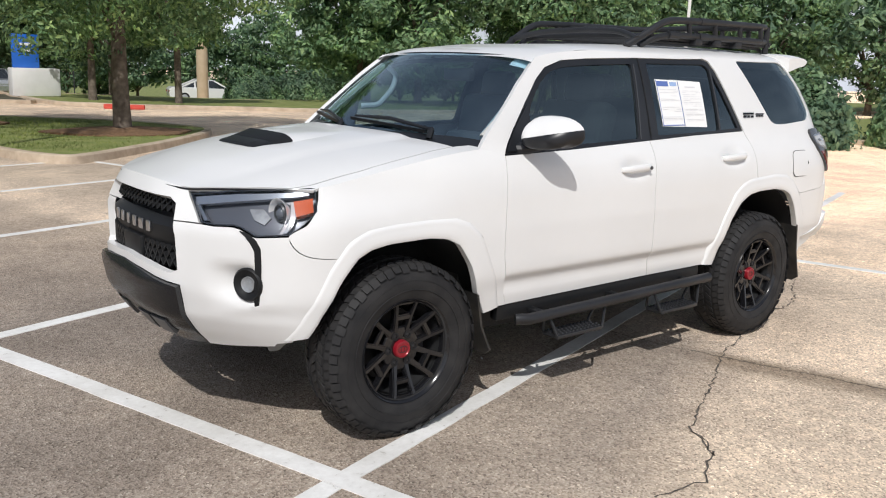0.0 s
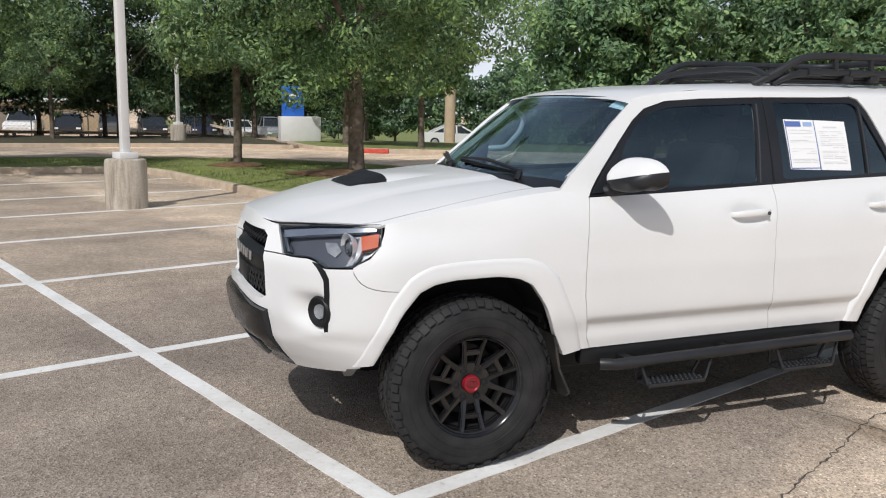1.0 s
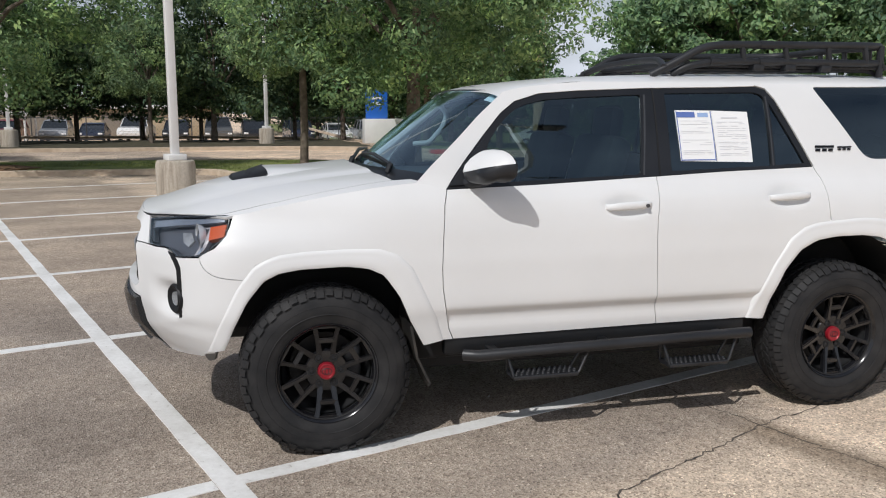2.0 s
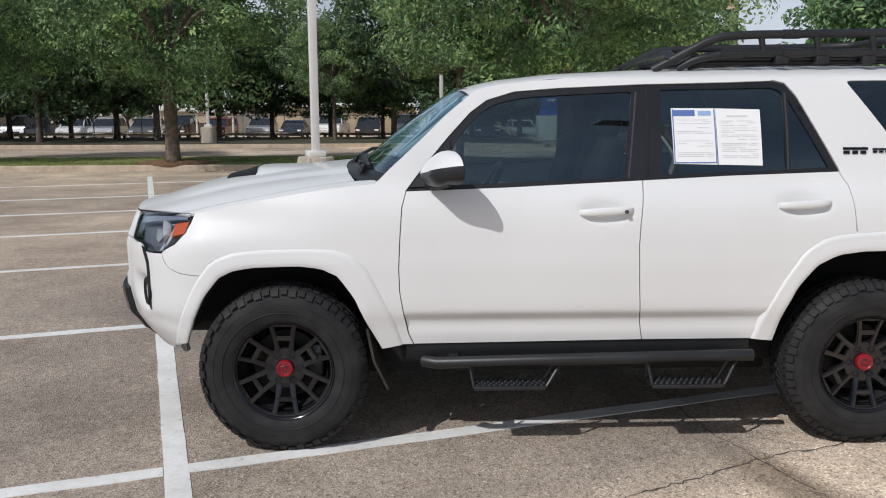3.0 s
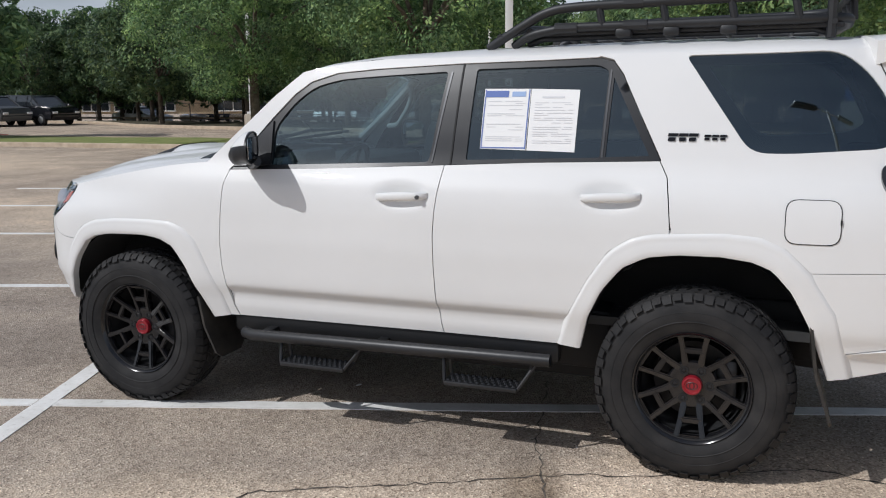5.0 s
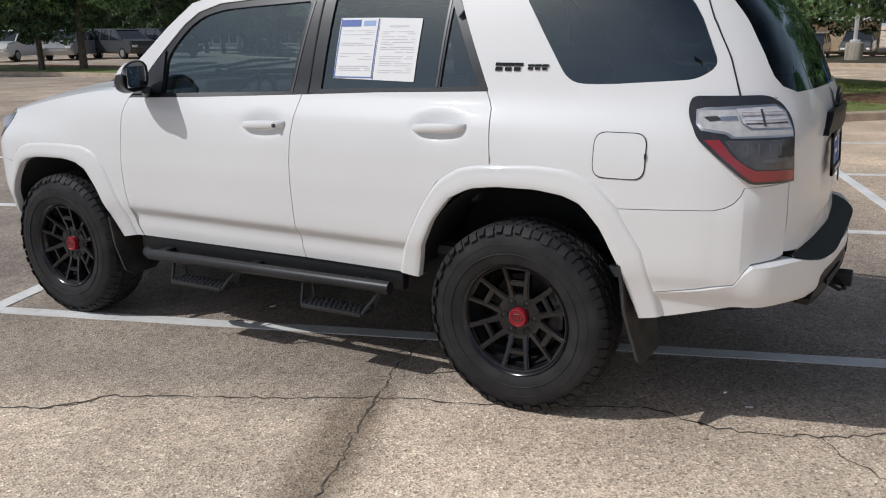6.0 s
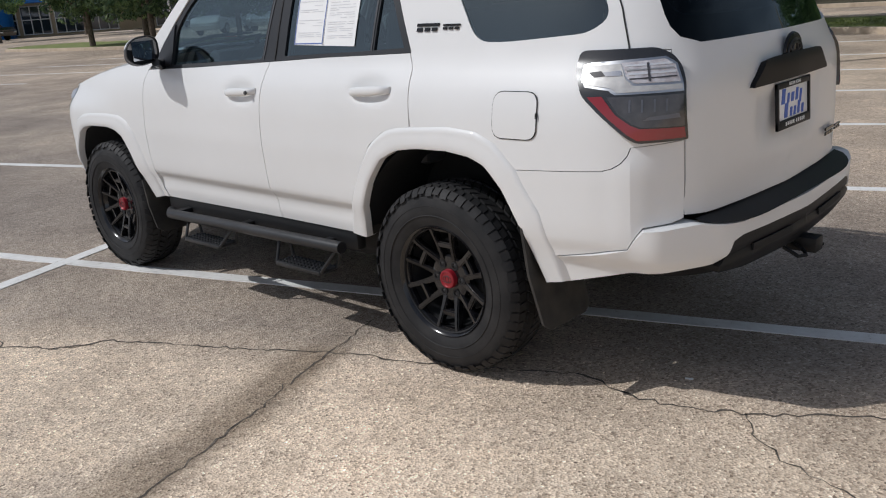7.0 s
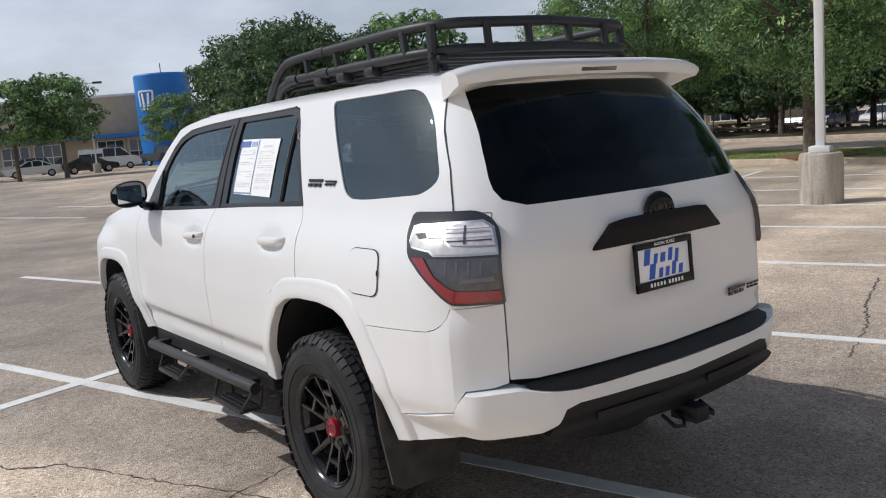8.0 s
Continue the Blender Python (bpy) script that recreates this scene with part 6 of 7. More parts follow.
# ---- lamp posts ----
def lamp_post(x, y, high=9.2, heads=2, turn=0, base=True, group="lamp posts"):
    p = thing("lamp_post", "white square steel lamp post on a round concrete base" if base else "white steel lamp post with two flat lamp heads", "lamp post", group, at=(x, y, 0))
    if base:
        part("concrete_base", lathe([(.0, 0), (.315, 0), (.315, .70), (.30, .755), (.27, .77), (0, .77)], 32, "Z"), base_concrete, p, "stained round concrete base")
    z0 = .77 if base else 0
    part("base_plate", box_bm((.30, .30, .10), (0, 0, z0 + .05), .012), pole_white, p)
    bm = bmesh.new()
    add_box(bm, (.125, .125, high - z0), Matrix.Translation((0, 0, (high + z0) / 2)), .008)
    part("pole", bm, pole_white, p)
    for s in ((-1, 1) if heads == 2 else (1,)):
        part("arm", tube([(0, 0, high - .12), (s * .55, 0, high - .10)], .035, 8), pole_white, p)
        part("lamp_head", box_bm((.75, .42, .16), (s * .88, 0, high - .08), .03), gunmetal, p, "flat dark lamp head")
    p.rotation_euler.z = radians(turn)
    return p


lamp_post(-1.145, 9.87, turn=20)
lamp_post(1.52, 32.0, turn=20)
lamp_post(-8.05, 30.6, turn=10)
lamp_post(-17.9, 27.6, turn=10)
lamp_post(5.2, -10.5, turn=-12)
lamp_post(28.6, 18.4, turn=35)
lamp_post(-70, 17.3, 7.6, turn=76)
lamp_post(-47, 27, 9.0, turn=40)
p = thing("utility_pole", "tall thick tan utility pole beyond the trees", "pole", at=(16.9, 40.5, ground_z(16.9, 40.5)))
part("shaft", tube([(0, 0, 0), (0, 0, 7), (0, 0, 16)], [.31, .29, .25], 18), pole_tan, p)

# ---- trees ----
def branch_points(rnd, height, crown_r, trunk_h):
    limbs = []
    for i in range(7):
        a = i * 2.4 + rnd.uniform(-.4, .4)
        z0 = trunk_h * rnd.uniform(1.15, 1.75)
        reach = crown_r * rnd.uniform(.5, .78)
        z1 = z0 + (height - trunk_h) * rnd.uniform(.22, .6)
        mid_ = Vector((math.cos(a) * reach * .5, math.sin(a) * reach * .5, z0 + (z1 - z0) * .65))
        limbs.append([Vector((0, 0, z0)), mid_, Vector((math.cos(a) * reach, math.sin(a) * reach, z1))])
    limbs.append([Vector((0, 0, trunk_h)), Vector((.1, -.1, (trunk_h + height) / 2)), Vector((-.1, .15, height * .86))])
    return limbs


def make_tree(seed, height, crown_r, trunk_h, trunk_r, clumps, per, leaf, material, label, flat=.62):
    rnd = random.Random(seed)
    r = np.random.RandomState(seed)
    t = thing("tree", label, "tree", "trees")
    bm = bmesh.new()
    lean = rnd.uniform(-.12, .12)
    tube([(0, 0, -.1), (0, 0, .12), (lean * .3, 0, trunk_h * .5), (lean * .2, 0, trunk_h), (0, 0, trunk_h * 1.9)], [trunk_r * 1.5, trunk_r * 1.1, trunk_r * .95, trunk_r * .85, trunk_r * .6], 12, bm)
    limbs = branch_points(rnd, height, crown_r, trunk_h)
    for l in limbs:
        tube([l[0], l[1], l[2]], [trunk_r * .5, trunk_r * .32, trunk_r * .1], 7, bm)
    for v in bm.verts:
        v.co += Vector((noise.noise(v.co * 3), noise.noise(v.co * 3 + Vector((7, 0, 0))), 0)) * trunk_r * .18
    part("trunk", bm, bark, t)
    # clumps of leaves spread over an uneven crown
    zc = (height + trunk_h) / 2 + .1
    half_h = (height - trunk_h) / 2 + .35
    cents = []
    lobes = [(r.normal(0, 1, 3), r.uniform(.10, .34)) for _ in range(12)]
    while len(cents) < clumps:
        d = r.normal(0, 1, 3)
        d /= np.linalg.norm(d)
        rad = r.uniform(.42, 1.0) ** .6
        bulge = .80 + sum(k * max(0, float(d @ (q / np.linalg.norm(q)))) ** 6 for q, k in lobes)
        p = d * rad * bulge * np.array([crown_r, crown_r, half_h])
        if p[2] < -half_h * flat:
            p[2] = -half_h * flat * r.uniform(.7, 1.05)
        cents.append(p + [0, 0, zc])
    cents = np.array(cents)
    size = r.uniform(.30, .74, clumps) * crown_r / 3.2
    n = clumps * per
    which = np.repeat(np.arange(clumps), per)
    d = r.normal(0, 1, (n, 3))
    d /= np.linalg.norm(d, axis=1)[:, None]
    pos = cents[which] + d * (size[which] * r.uniform(.55, 1.0, n) ** .5)[:, None] * [1.15, 1.15, .72]
    nrm = d + r.normal(0, .30, (n, 3)) + [0, 0, .30]
    nrm /= np.linalg.norm(nrm, axis=1)[:, None]
    ax = np.cross(nrm, r.normal(0, 1, (n, 3)))
    ax /= np.linalg.norm(ax, axis=1)[:, None]
    ay = np.cross(nrm, ax)
    L = (leaf * r.uniform(.65, 1.35, n))[:, None]
    W = L * .46
    quad = np.stack([pos - ax * L, pos + ay * W + nrm * W * .25, pos + ax * L, pos - ay * W + nrm * W * .25], 1).reshape(-1, 3)
    me = bpy.data.meshes.new("crown")
    me.from_pydata(quad.tolist(), [], np.arange(n * 4).reshape(-1, 4).tolist())
    me.materials.append(material)
    c = new("crown", me)
    c.parent = t
    c["kind"] = "stuff"
    return t


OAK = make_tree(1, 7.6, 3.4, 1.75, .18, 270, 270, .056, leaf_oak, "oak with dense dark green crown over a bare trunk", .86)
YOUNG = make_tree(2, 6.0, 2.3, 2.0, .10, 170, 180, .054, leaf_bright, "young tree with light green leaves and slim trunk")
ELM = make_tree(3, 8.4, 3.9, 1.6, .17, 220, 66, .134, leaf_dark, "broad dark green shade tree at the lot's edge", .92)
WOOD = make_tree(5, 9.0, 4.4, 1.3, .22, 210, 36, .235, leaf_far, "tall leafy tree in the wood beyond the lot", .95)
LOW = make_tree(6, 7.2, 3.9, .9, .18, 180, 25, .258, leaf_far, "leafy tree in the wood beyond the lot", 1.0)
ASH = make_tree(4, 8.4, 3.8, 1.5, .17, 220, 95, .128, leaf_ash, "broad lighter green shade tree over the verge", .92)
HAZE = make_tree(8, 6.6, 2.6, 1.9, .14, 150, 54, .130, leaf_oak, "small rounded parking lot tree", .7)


def plant(src, spots, first=False):
    for k, (x, y, s, a) in enumerate(spots):
        m = Matrix.Translation((x, y, ground_z(x, y))) @ Matrix.Rotation(radians(a), 4, "Z") @ Matrix.Diagonal((s, s, s, 1))
        if k == 0:
            src.matrix_basis = m
        else:
            copy_thing(src, m)


rt = random.Random(21)
plant(OAK, [(3.85, 14.3, 1.0, 10), (-5.8, 17.6, 1.0, 130), (-12.5, 19.6, .95, 60),])
plant(YOUNG, [(1.62, 17.0, 1.0, 40), (-3.2, 33.6, .88, 90)])
plant(ELM, [(-.6, 35.2, .86, 0), (-7.0, 39.6, .84, 70), (-4.0, 39.4, .80, 140), (-10.8, 32.8, 1.05, 210), (-15.5, 32, 1.0, 280), (-21, 32, .95, 35), (-27, 33, 1.0, 95), (-34, 39.5, 1.0, 165), (10.4, 35.2, .88, 250), (-42, 39, 1.0, 310), (-29, 15.6, .95, 80), (-33, 17.5, 1.0, 20), (-37.2, 16.8, .98, 130), (-26.5, 18.2, .84, 200), (8.2, 38.5, .9, 30), (-1.2, 37, .74, 33), (-9, 36.6, .9, 120), (-14, 37, 1.0, 240), (-19, 36.8, .92, 300), (-24.5, 37, 1.0, 70), (-31, 37.2, .95, 10), (3.2, 38, .80, 200), (5.5, 37.4, .95, 280), (-38, 40.5, 1.0, 140), (-48, 39, 1.0, 190)])
plant(ASH, [(19.9, 29.8, 1.0, 15), (21.5, 27.5, 1.05, 75), (26.5, 24.5, 1.0, 190), (22.8, 33.5, 1.0, 60), (25.5, 21.8, .95, 160), (29.5, 27.5, 1.05, 260), (32.5, 23.5, 1.05, 320), (39, 21, 1.0, 110)])
wood = []
for i in range(13):
    wood.append((6 + i * 6.2 + rt.uniform(-1.5, 1.5), 68 - i * 1.6 + rt.uniform(-3, 3), rt.uniform(.76, 1.0) * (.88 if 2 <= i <= 4 else 1), rt.uniform(0, 360)))
for i in range(7):
    wood.append((34 + i * 6 + rt.uniform(-1.5, 1.5), 24 - i * 2.2 + rt.uniform(-2, 2), rt.uniform(.8, 1.0), rt.uniform(0, 360)))
plant(WOOD, wood)
low = []
for i in range(12):
    low.append((9 + i * 6.2 + rt.uniform(-2, 2), 63 - i * 1.4 + rt.uniform(-2, 2), rt.uniform(.7, .95) * (.85 if 1 <= i <= 3 else 1), rt.uniform(0, 360)))
for i in range(12):
    low.append((-64 + i * 4.1 + rt.uniform(-1, 1), 44.5 + rt.uniform(-1, 1), rt.uniform(.9, 1.15), rt.uniform(0, 360)))
for i in range(6):
    low.append((46 + i * 5 + rt.uniform(-1.5, 1.5), 8 - i * 3.2 + rt.uniform(-2, 2), rt.uniform(.75, 1.0), rt.uniform(0, 360)))
for i in range(13):
    low.append((-50 + i * 5.3 + rt.uniform(-1, 1), 80 + rt.uniform(-1, 1), rt.uniform(.95, 1.2), rt.uniform(0, 360)))
plant(LOW, low)
plant(HAZE, [(-62.8, 9.9, 1.12, 0), (-62.3, 13.1, 1.05, 90), (-70, 7, .95, 45), (-72, 33, 1.0, 10), (-56, 36, 1.0, 150), (-67.4, 23.7, .85, 200), (-64, 29.5, 1.05, 260), (10.0, 26.6, .80, 20), (7.6, 28.6, .86, 300), (-25, 19, .9, 20)])


def make_bush(seed, w, h, material, label):
    r = np.random.RandomState(seed)
    n = 5200
    d = r.normal(0, 1, (n, 3))
    d /= np.linalg.norm(d, axis=1)[:, None]
    d[:, 2] = abs(d[:, 2])
    lump = 1 + .18 * np.sin(d[:, 0] * 7 + seed) * np.cos(d[:, 1] * 6)
    pos = d * (r.uniform(.5, 1, n) ** .5 * lump)[:, None] * [w, w * .7, h]
    nrm = d + r.normal(0, .5, (n, 3))
    nrm /= np.linalg.norm(nrm, axis=1)[:, None]
    ax = np.cross(nrm, r.normal(0, 1, (n, 3)))
    ax /= np.linalg.norm(ax, axis=1)[:, None]
    ay = np.cross(nrm, ax)
    L = (.066 * r.uniform(.7, 1.3, n))[:, None]
    quad = np.stack([pos - ax * L, pos + ay * L * .5, pos + ax * L, pos - ay * L * .5], 1).reshape(-1, 3)
    me = bpy.data.meshes.new("bush")
    me.from_pydata(quad.tolist(), [], np.arange(n * 4).reshape(-1, 4).tolist())
    me.materials.append(material)
    return tagged(new("bush", me), label, "bush", "bushes")


b0 = make_bush(3, 1.25, 1.15, leaf_far, "rounded green bush at the verge")
b0.location, b0.scale = (22.0, 43.6, ground_z(22, 43.6)), (1.35, 1.35, 1.5)
for x, y, s in ((24.6, 43.2, 1.25), (20.6, 43.4, .9), (19.5, 8.0, 1.1), (22.2, 6.2, 1.0), (24.8, 5.6, 1.15), (20.8, 10.5, .9)):
    copy_thing(b0, Matrix.Translation((x, y, ground_z(x, y))) @ Matrix.Rotation(x, 4, "Z") @ Matrix.Scale(s, 4))

# ---- parked cars far off ----
car_glass = mat("far_glass", (.02, .024, .028), .08, 0, .6)
COLOURS = {"white": mat("far_white", (.74, .74, .73), .3, 0, .6), "black": mat("far_black", (.012, .013, .016), .22, 0, .7), "silver": mat("far_silver", (.42, .43, .44), .3, .4, .6),
           "grey": mat("far_grey", (.11, .115, .12), .28, .3, .6), "navy": mat("far_navy", (.015, .022, .05), .25, 0, .7), "red": mat("far_red", (.22, .012, .015), .28, 0, .6)}
# lower body, cabin outline, width, places of the pillars
BODIES = {
    "saloon": ([(-2.2, .27), (-2.32, .52), (-2.25, .76), (-1.25, .93), (1.5, .98), (2.22, .96), (2.32, .72), (2.2, .27)], [(-1.28, .90), (-.42, 1.38), (.55, 1.43), (1.62, .95)], 1.78, (-.05, .75)),
    "estate": ([(-2.2, .30), (-2.33, .62), (-2.2, .98), (-1.3, 1.10), (2.1, 1.12), (2.28, .85), (2.2, .30)], [(-1.32, 1.06), (-.5, 1.62), (1.75, 1.66), (2.16, 1.08)], 1.86, (-.1, .85, 1.5)),
    "van": ([(-2.68, .32), (-2.78, .7), (-2.55, 1.12), (-1.8, 1.3), (2.72, 1.34), (2.8, .9), (2.75, .32)], [(-1.85, 1.26), (-1.05, 2.02), (2.66, 2.06), (2.74, 1.30)], 2.0, (-.5, .6, 1.6)),
    "pickup": ([(-2.78, .40), (-2.88, .85), (-2.72, 1.15), (-1.4, 1.22), (2.9, 1.25), (2.95, .8), (2.88, .40)], [(-1.42, 1.18), (-.72, 1.84), (.85, 1.86), (1.02, 1.2)], 2.0, (.0,))}


def extruded(profile, w, taper_z, bm=None, lean=.22):
    bm = bm or bmesh.new()
    rows4 = []
    for y in (-1, 1):
        rows4.append([bm.verts.new((x, y * w / 2 * (1 - max(0, (z - taper_z)) * lean), z)) for x, z in profile])
    n = len(profile)
    for i in range(n):
        j = (i + 1) % n
        bm.faces.new((rows4[0][i], rows4[0][j], rows4[1][j], rows4[1][i]))
    bm.faces.new(rows4[0][::-1])
    bm.faces.new(rows4[1])
    bmesh.ops.recalc_face_normals(bm, faces=bm.faces)
    return bm


MADE = {}


def far_car(kind, colour, x, y, turn):
    key = (kind, colour)
    m = Matrix.Translation((x, y, ground_z(x, y) + (.14 if x > 5.9 and y > 28 else 0))) @ Matrix.Rotation(radians(turn), 4, "Z")
    if key in MADE:
        return copy_thing(MADE[key], m)
    prof, cab, w, posts = BODIES[kind]
    belt = cab[0][1]
    c = thing("parked_car", f"{colour} {'wagon' if kind == 'estate' else 'sedan' if kind == 'saloon' else kind} parked in a row across the lot", "car", "parked cars")
    bm = extruded(prof, w, .95)
    bmesh.ops.bevel(bm, geom=[e for e in bm.edges if e.calc_face_angle(0) > .3], offset=.07, segments=2, affect="EDGES")
    part("body", bm, COLOURS[colour], c)
    part("cabin_glass", extruded(cab, w * .93, belt, lean=.30), car_glass, c)
    (xa, za), (xb, zb), (xc, zc), (xd, zd) = cab
    bm = extruded([(xb - .12, zb - .03), (xb, zb + .03), (xc, zc + .035), (xc + .08, zc - .03)], w * .955, belt, lean=.30)
    bmesh.ops.bevel(bm, geom=[e for e in bm.edges if e.calc_face_angle(0) > .3], offset=.03, segments=2, affect="EDGES")
    part("roof", bm, COLOURS[colour], c)
    for wy in (-1, 1):
        ya, yb = wy * w * .93 / 2, wy * w * .93 / 2 * (1 - (zb - belt) * .30)
        for p, q in (((xa, za), (xb, zb)), ((xd, zd), (xc, zc))) + tuple(((x, belt), (x, zb)) for x in posts):
            b = bmesh.new()
            bar(b, (p[0], ya, p[1]), (q[0], yb, q[1]), .09, .05, up=(0, 1, 0))
            part("pillar", b, COLOURS[colour], c)
        if kind == "van":
            b = bmesh.new()
            bar(b, (1.65, ya, belt + .35), (1.65, yb, zb), 2.1, .06, up=(0, 1, 0))
            part("side_panel", b, COLOURS[colour], c)
    L = prof[0][0] * .63
    for wx in (L, -L):
        for wy in (-1, 1):
            b = lathe([(0, -.11), (.2, -.11), (.3, -.10), (.33, -.07), (.33, .07), (.3, .1), (0, .1)], 20)
            b.transform(Matrix.Translation((wx, wy * (w / 2 - .09), .33)))
            part("wheel", b, rubber, c)
            b = lathe([(0, -.118), (.18, -.118), (.2, -.11), (0, -.11)], 16)
            b.transform(Matrix.Translation((wx, wy * (w / 2 - .09), .33)) @ Matrix.Rotation(0 if wy < 0 else math.pi, 4, "Z"))
            part("wheel_cover", b, COLOURS["silver"], c)
    for sx_, col in ((prof[1][0] - .01, plate_white), (-(prof[1][0]) - .03 if kind != "estate" else 2.24, tail_red)):
        for wy in (-1, 1):
            part("lamp", box_bm((.05, .3, .12), (sx_, wy * (w / 2 - .22), .72), .01), col, c)
    c.matrix_basis = m
    MADE[key] = c
    return c


rc = random.Random(5)
line = ["silver", "navy", "white", "black", "grey", "black", "navy", "white", "silver", "grey", "black", "red"]
for i in range(21):
    x = -46 + i * 2.85 + rc.uniform(-.25, .25)
    far_car(rc.choice(("estate", "estate", "saloon", "pickup")), line[i % 12], x, 62 + rc.uniform(-.4, .4), 90 + rc.uniform(-5, 5))
far_car("saloon", "silver", 24.6, 46.6, 172)
far_car("saloon", "white", 20.4, 48.2, 165)
for i, (kd, col, x, y, a) in enumerate((("saloon", "black", -71.7, 17.2, 262), ("van", "white", -78, 20.7, 254), ("saloon", "white", -74.5, 13.2, 80), ("pickup", "black", -77.7, 26.2, 205), ("saloon", "white", -76, 8.3, 80), ("estate", "silver", -84, 14.5, 80), ("saloon", "grey", -85, 9, 80),
                                        ("estate", "white", -57, 40.5, 150), ("estate", "grey", -53.5, 43, 150), ("estate", "silver", -48, 44.5, 170), ("saloon", "white", -40, 47, 170), ("estate", "black", -62, 38, 150),
                                        ("estate", "white", -40.4, 26.6, 118), ("estate", "silver", -38.9, 29.4, 118), ("estate", "grey", -37.0, 31.2, 172), ("estate", "black", -35.6, 33.2, 172))):
    far_car(kd, col, x, y, a)

# ---- fence, sign, buildings ----
fence = thing("chain_link_fence", "grey chain-link fence behind the trees", "fence")
FENCE_Z = ground_z(-20, 50)
for i in range(26):
    x = -62 + i * 3.0
    part("post", tube([(x, 50, FENCE_Z), (x, 50, FENCE_Z + 1.85)], .035, 6), gunmetal, fence)
for z in (.10, 1.80):
    part("rail", tube([(-62, 50, FENCE_Z + z), (13, 50, FENCE_Z + z)], .024, 6), gunmetal, fence)
bm = bmesh.new()
for i in range(300):
    x = -62 + i * .25
    for d in (-1, 1):
        bar(bm, (x, 50, FENCE_Z + .1), (x + d * 1.7, 50, FENCE_Z + 1.8), .006, .006)
tagged(part("wire_mesh", bm, gunmetal, fence), kind="stuff")

sign = thing("site_sign", "low sign with a blue panel over a pale block base", "sign", at=(6.45, 31.9, ground_z(6.45, 31.9) + .1))
part("block_base", box_bm((1.7, .7, 1.05), (0, 0, .55), .04), pole_white, sign)
blue_face = grained("sign_blue", (.02, .13, .55), (.03, .16, .60), .4, 2)
part("panel", box_bm((.95, .14, 1.25), (-.25, .1, 1.70), .03), blue_face, sign, "blue panel with pale bars")
for z, w in ((1.95, .5), (1.72, .34)):
    part("lettering_bar", box_bm((w, .02, .10), (-.25, .02, z), .004), plate_white, sign)

stucco = grained("stucco", (.45, .36, .24), (.52, .42, .29), .85, .8, bumps=.2)
stucco_dark = grained("stucco_dark", (.20, .17, .135), (.26, .22, .175), .85, .8)
canopy_blue = grained("canopy_blue", (.015, .16, .52), (.02, .19, .58), .45, .6)
shop_glass = mat("shop_glass", (.03, .04, .05), .06, 0, .8)
dealer = thing("dealership_building", "beige dealership building with a round blue entrance tower", "building")


def wall_run(x0, y0, x1, y1, h, deep, material, name="wall"):
    d = Vector((x1 - x0, y1 - y0, 0))
    a = math.atan2(d.y, d.x)
    bm = box_bm((d.length, deep, h), (0, 0, 0), .03)
    bm.transform(Matrix.Translation(((x0 + x1) / 2, (y0 + y1) / 2, h / 2)) @ Matrix.Rotation(a, 4, "Z") @ Matrix.Translation((0, deep / 2, 0)))
    return part(name, bm, material, dealer), a


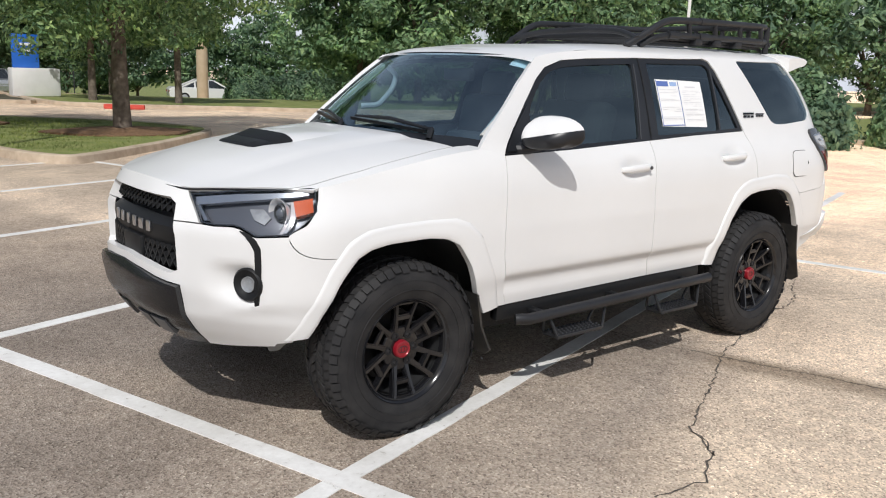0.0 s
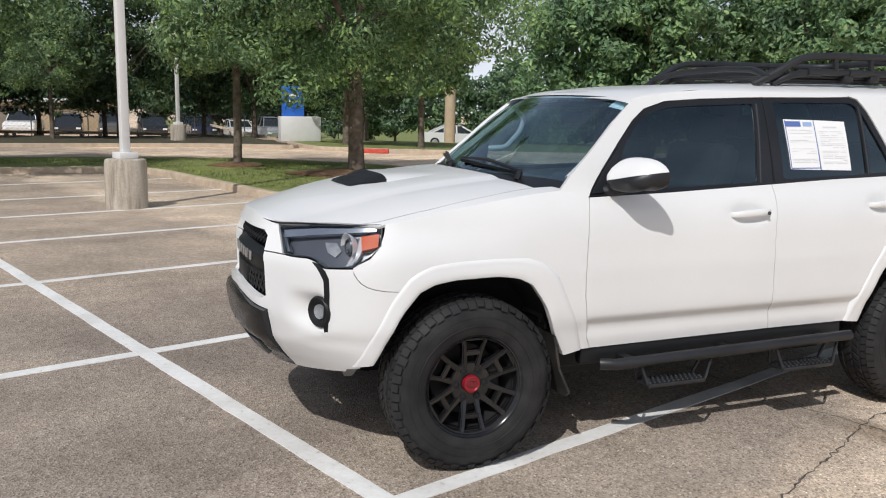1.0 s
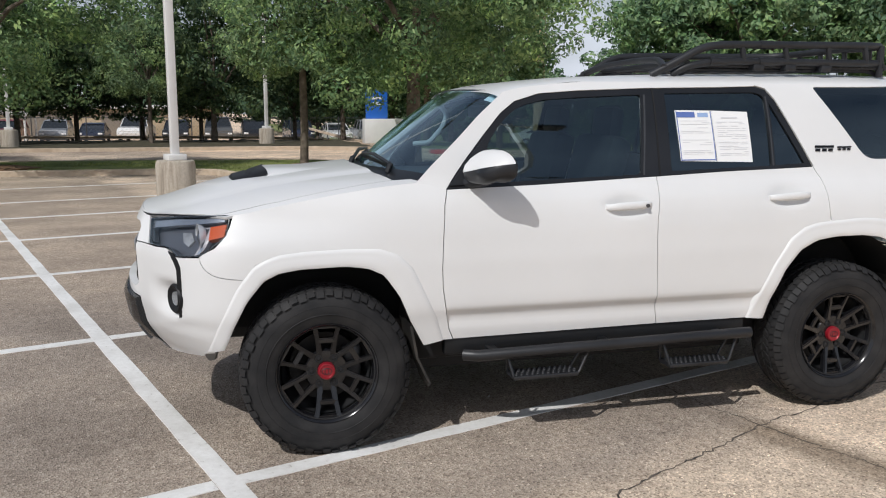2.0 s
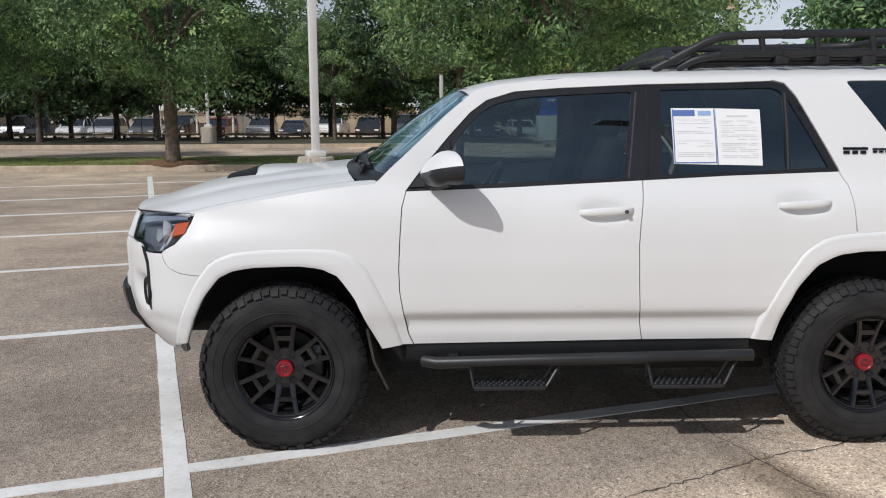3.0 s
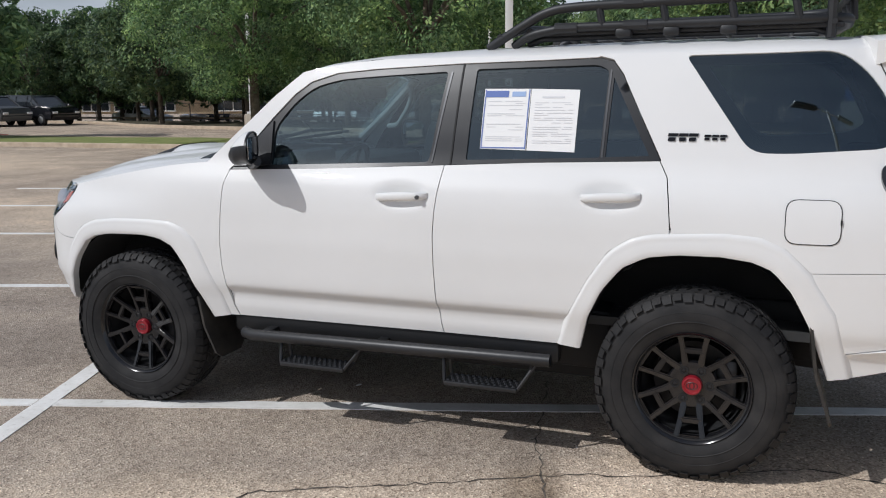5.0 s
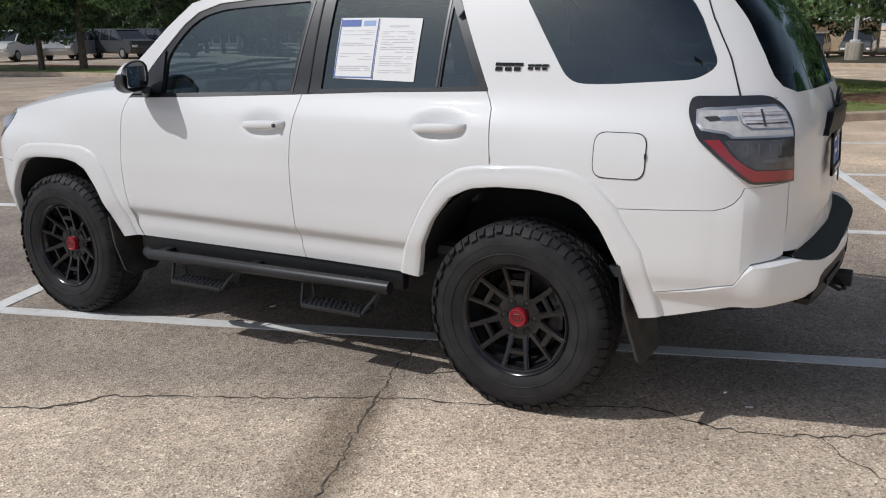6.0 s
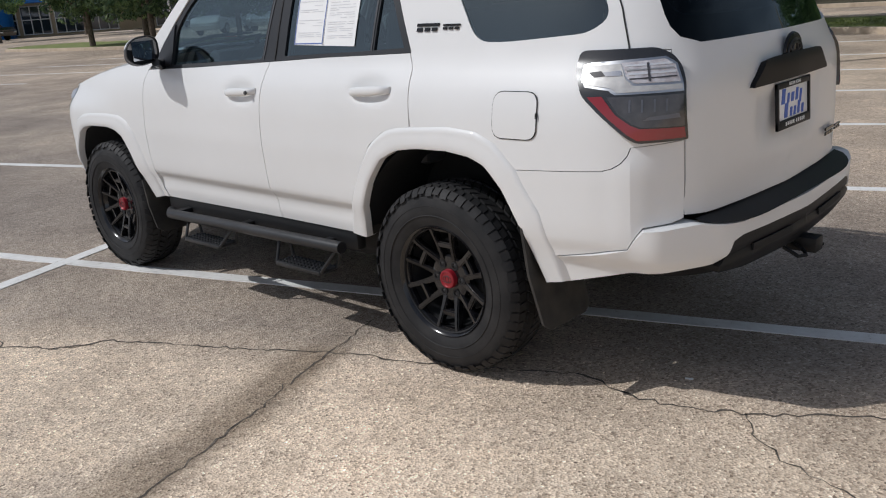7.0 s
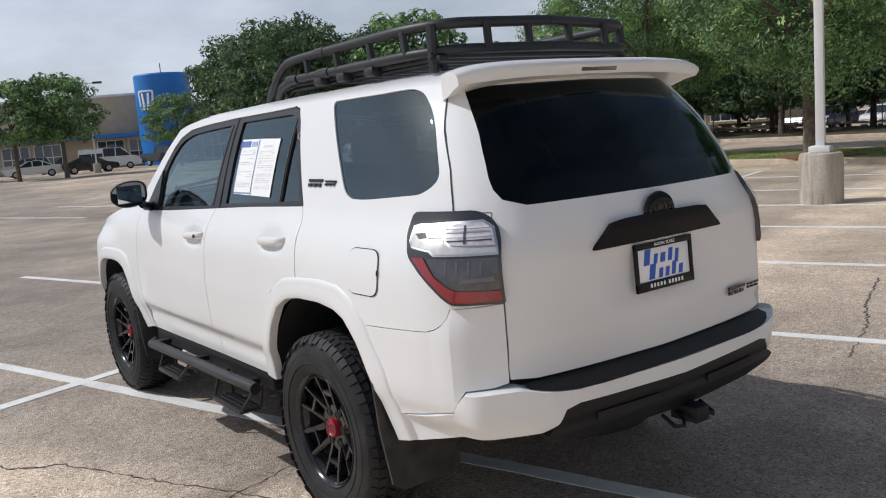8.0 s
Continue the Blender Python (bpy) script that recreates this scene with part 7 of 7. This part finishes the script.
TX, TY = -84.9, 29.1
for x0, y0, x1, y1, h in ((-104, -6, TX, TY, 7.4), (TX, TY, -58, 56, 6.0), (-58, 56, -30, 60, 5.4)):
    d = Vector((x1 - x0, y1 - y0, 0))
    run, a = d.length, math.atan2(d.y, d.x)
    w, a = wall_run(x0, y0, x1, y1, h, 1.2, stucco)
    base = Matrix.Translation((x0, y0, 0)) @ Matrix.Rotation(a, 4, "Z")
    cop = box_bm((run, 1.4, .25), (run / 2, .6, h + .12), .03)
    cop.transform(base)
    part("coping", cop, pole_white, dealer)
    cn = box_bm((run * .92, 1.8, .35), (run / 2, -.9, 3.3), .04)
    cn.transform(base)
    part("canopy", cn, canopy_blue, dealer)
    n = int(run / 3.2)
    for i in range(n):
        if i % 5 == 4:
            continue
        wb = box_bm((2.7, .1, 2.6), (1.8 + i * 3.2, -.03, 1.55))
        wb.transform(base)
        win = part("window", wb, shop_glass, dealer)
        fb = bmesh.new()
        for dx in (-1.35, -.45, .45, 1.35):
            add_box(fb, (.09, .16, 2.7), Matrix.Translation((1.8 + i * 3.2 + dx, -.05, 1.55)))
        for dz in (.25, 1.6, 2.85):
            add_box(fb, (2.8, .14, .09), Matrix.Translation((1.8 + i * 3.2, -.05, dz)))
        fb.transform(base)
        part("window_frame", fb, pole_white, win)
tower = part("tower", lathe([(0, 0), (2.8, 0), (2.8, 9.1), (2.65, 9.25), (0, 9.25)], 48, "Z"), canopy_blue, dealer, "round blue entrance tower")
tower.location = (TX + 1.0, TY - .6, 0)
em = rounded([(-.8, -1.0), (.8, -1.0), (1.0, 1.0), (-1.0, 1.0)], .35, 5)
em2 = rounded([(-.62, -.82), (.62, -.82), (.80, .82), (-.80, .82)], .25, 5)
face = math.radians(-58)
bm = patch(em, lambda u, v: (2.86 * math.cos(face + u / 2.8), 2.86 * math.sin(face + u / 2.8), 6.6 + v), step=.3, holes=[em2], depth=.15)
part("wall_emblem", bm, plate_white, tower, "white rounded frame emblem")
for s in (-1, 1):
    bm = patch([(s * .25 - .12, -.7), (s * .25 + .12, -.7), (s * .38 + .12, .7), (s * .38 - .12, .7)], lambda u, v: (2.86 * math.cos(face + u / 2.8), 2.86 * math.sin(face + u / 2.8), 6.6 + v), step=.3, depth=.12)
    part("wall_emblem_bar", bm, plate_white, tower)
part("mast", tube([(0, 0, 9.2), (0, 0, 10.4)], .05, 6), gunmetal, tower)
shed = thing("open_shed", "low pale carport roof behind the fence", "shed", at=(-14.9, 57, ground_z(-14.9, 57)))
part("roof", box_bm((5.6, 4, .22), (0, 0, 2.25), .03, Matrix.Rotation(radians(3), 4, "Y")), pole_white, shed)
for sx_ in (-2.5, 0, 2.5):
    for sy_ in (-1.7, 1.7):
        part("post", tube([(sx_, sy_, 0), (sx_, sy_, 2.2)], .07, 8), pole_white, shed)
far_wall = thing("warehouse", "long low tan warehouse beyond the fence", "building", at=(-11, 70, ground_z(-11, 70)))
part("wall", box_bm((22, 8, 2.5), (0, 4, 1.25), .05), stucco, far_wall)
part("roof", box_bm((22.6, 9, .3), (0, 4, 2.6), .05), pole_white, far_wall)
for i in range(2):
    part("door", box_bm((3.2, .1, 2.1), (-3 + i * 6, -.03, 1.06), .02), stucco_dark, far_wall)
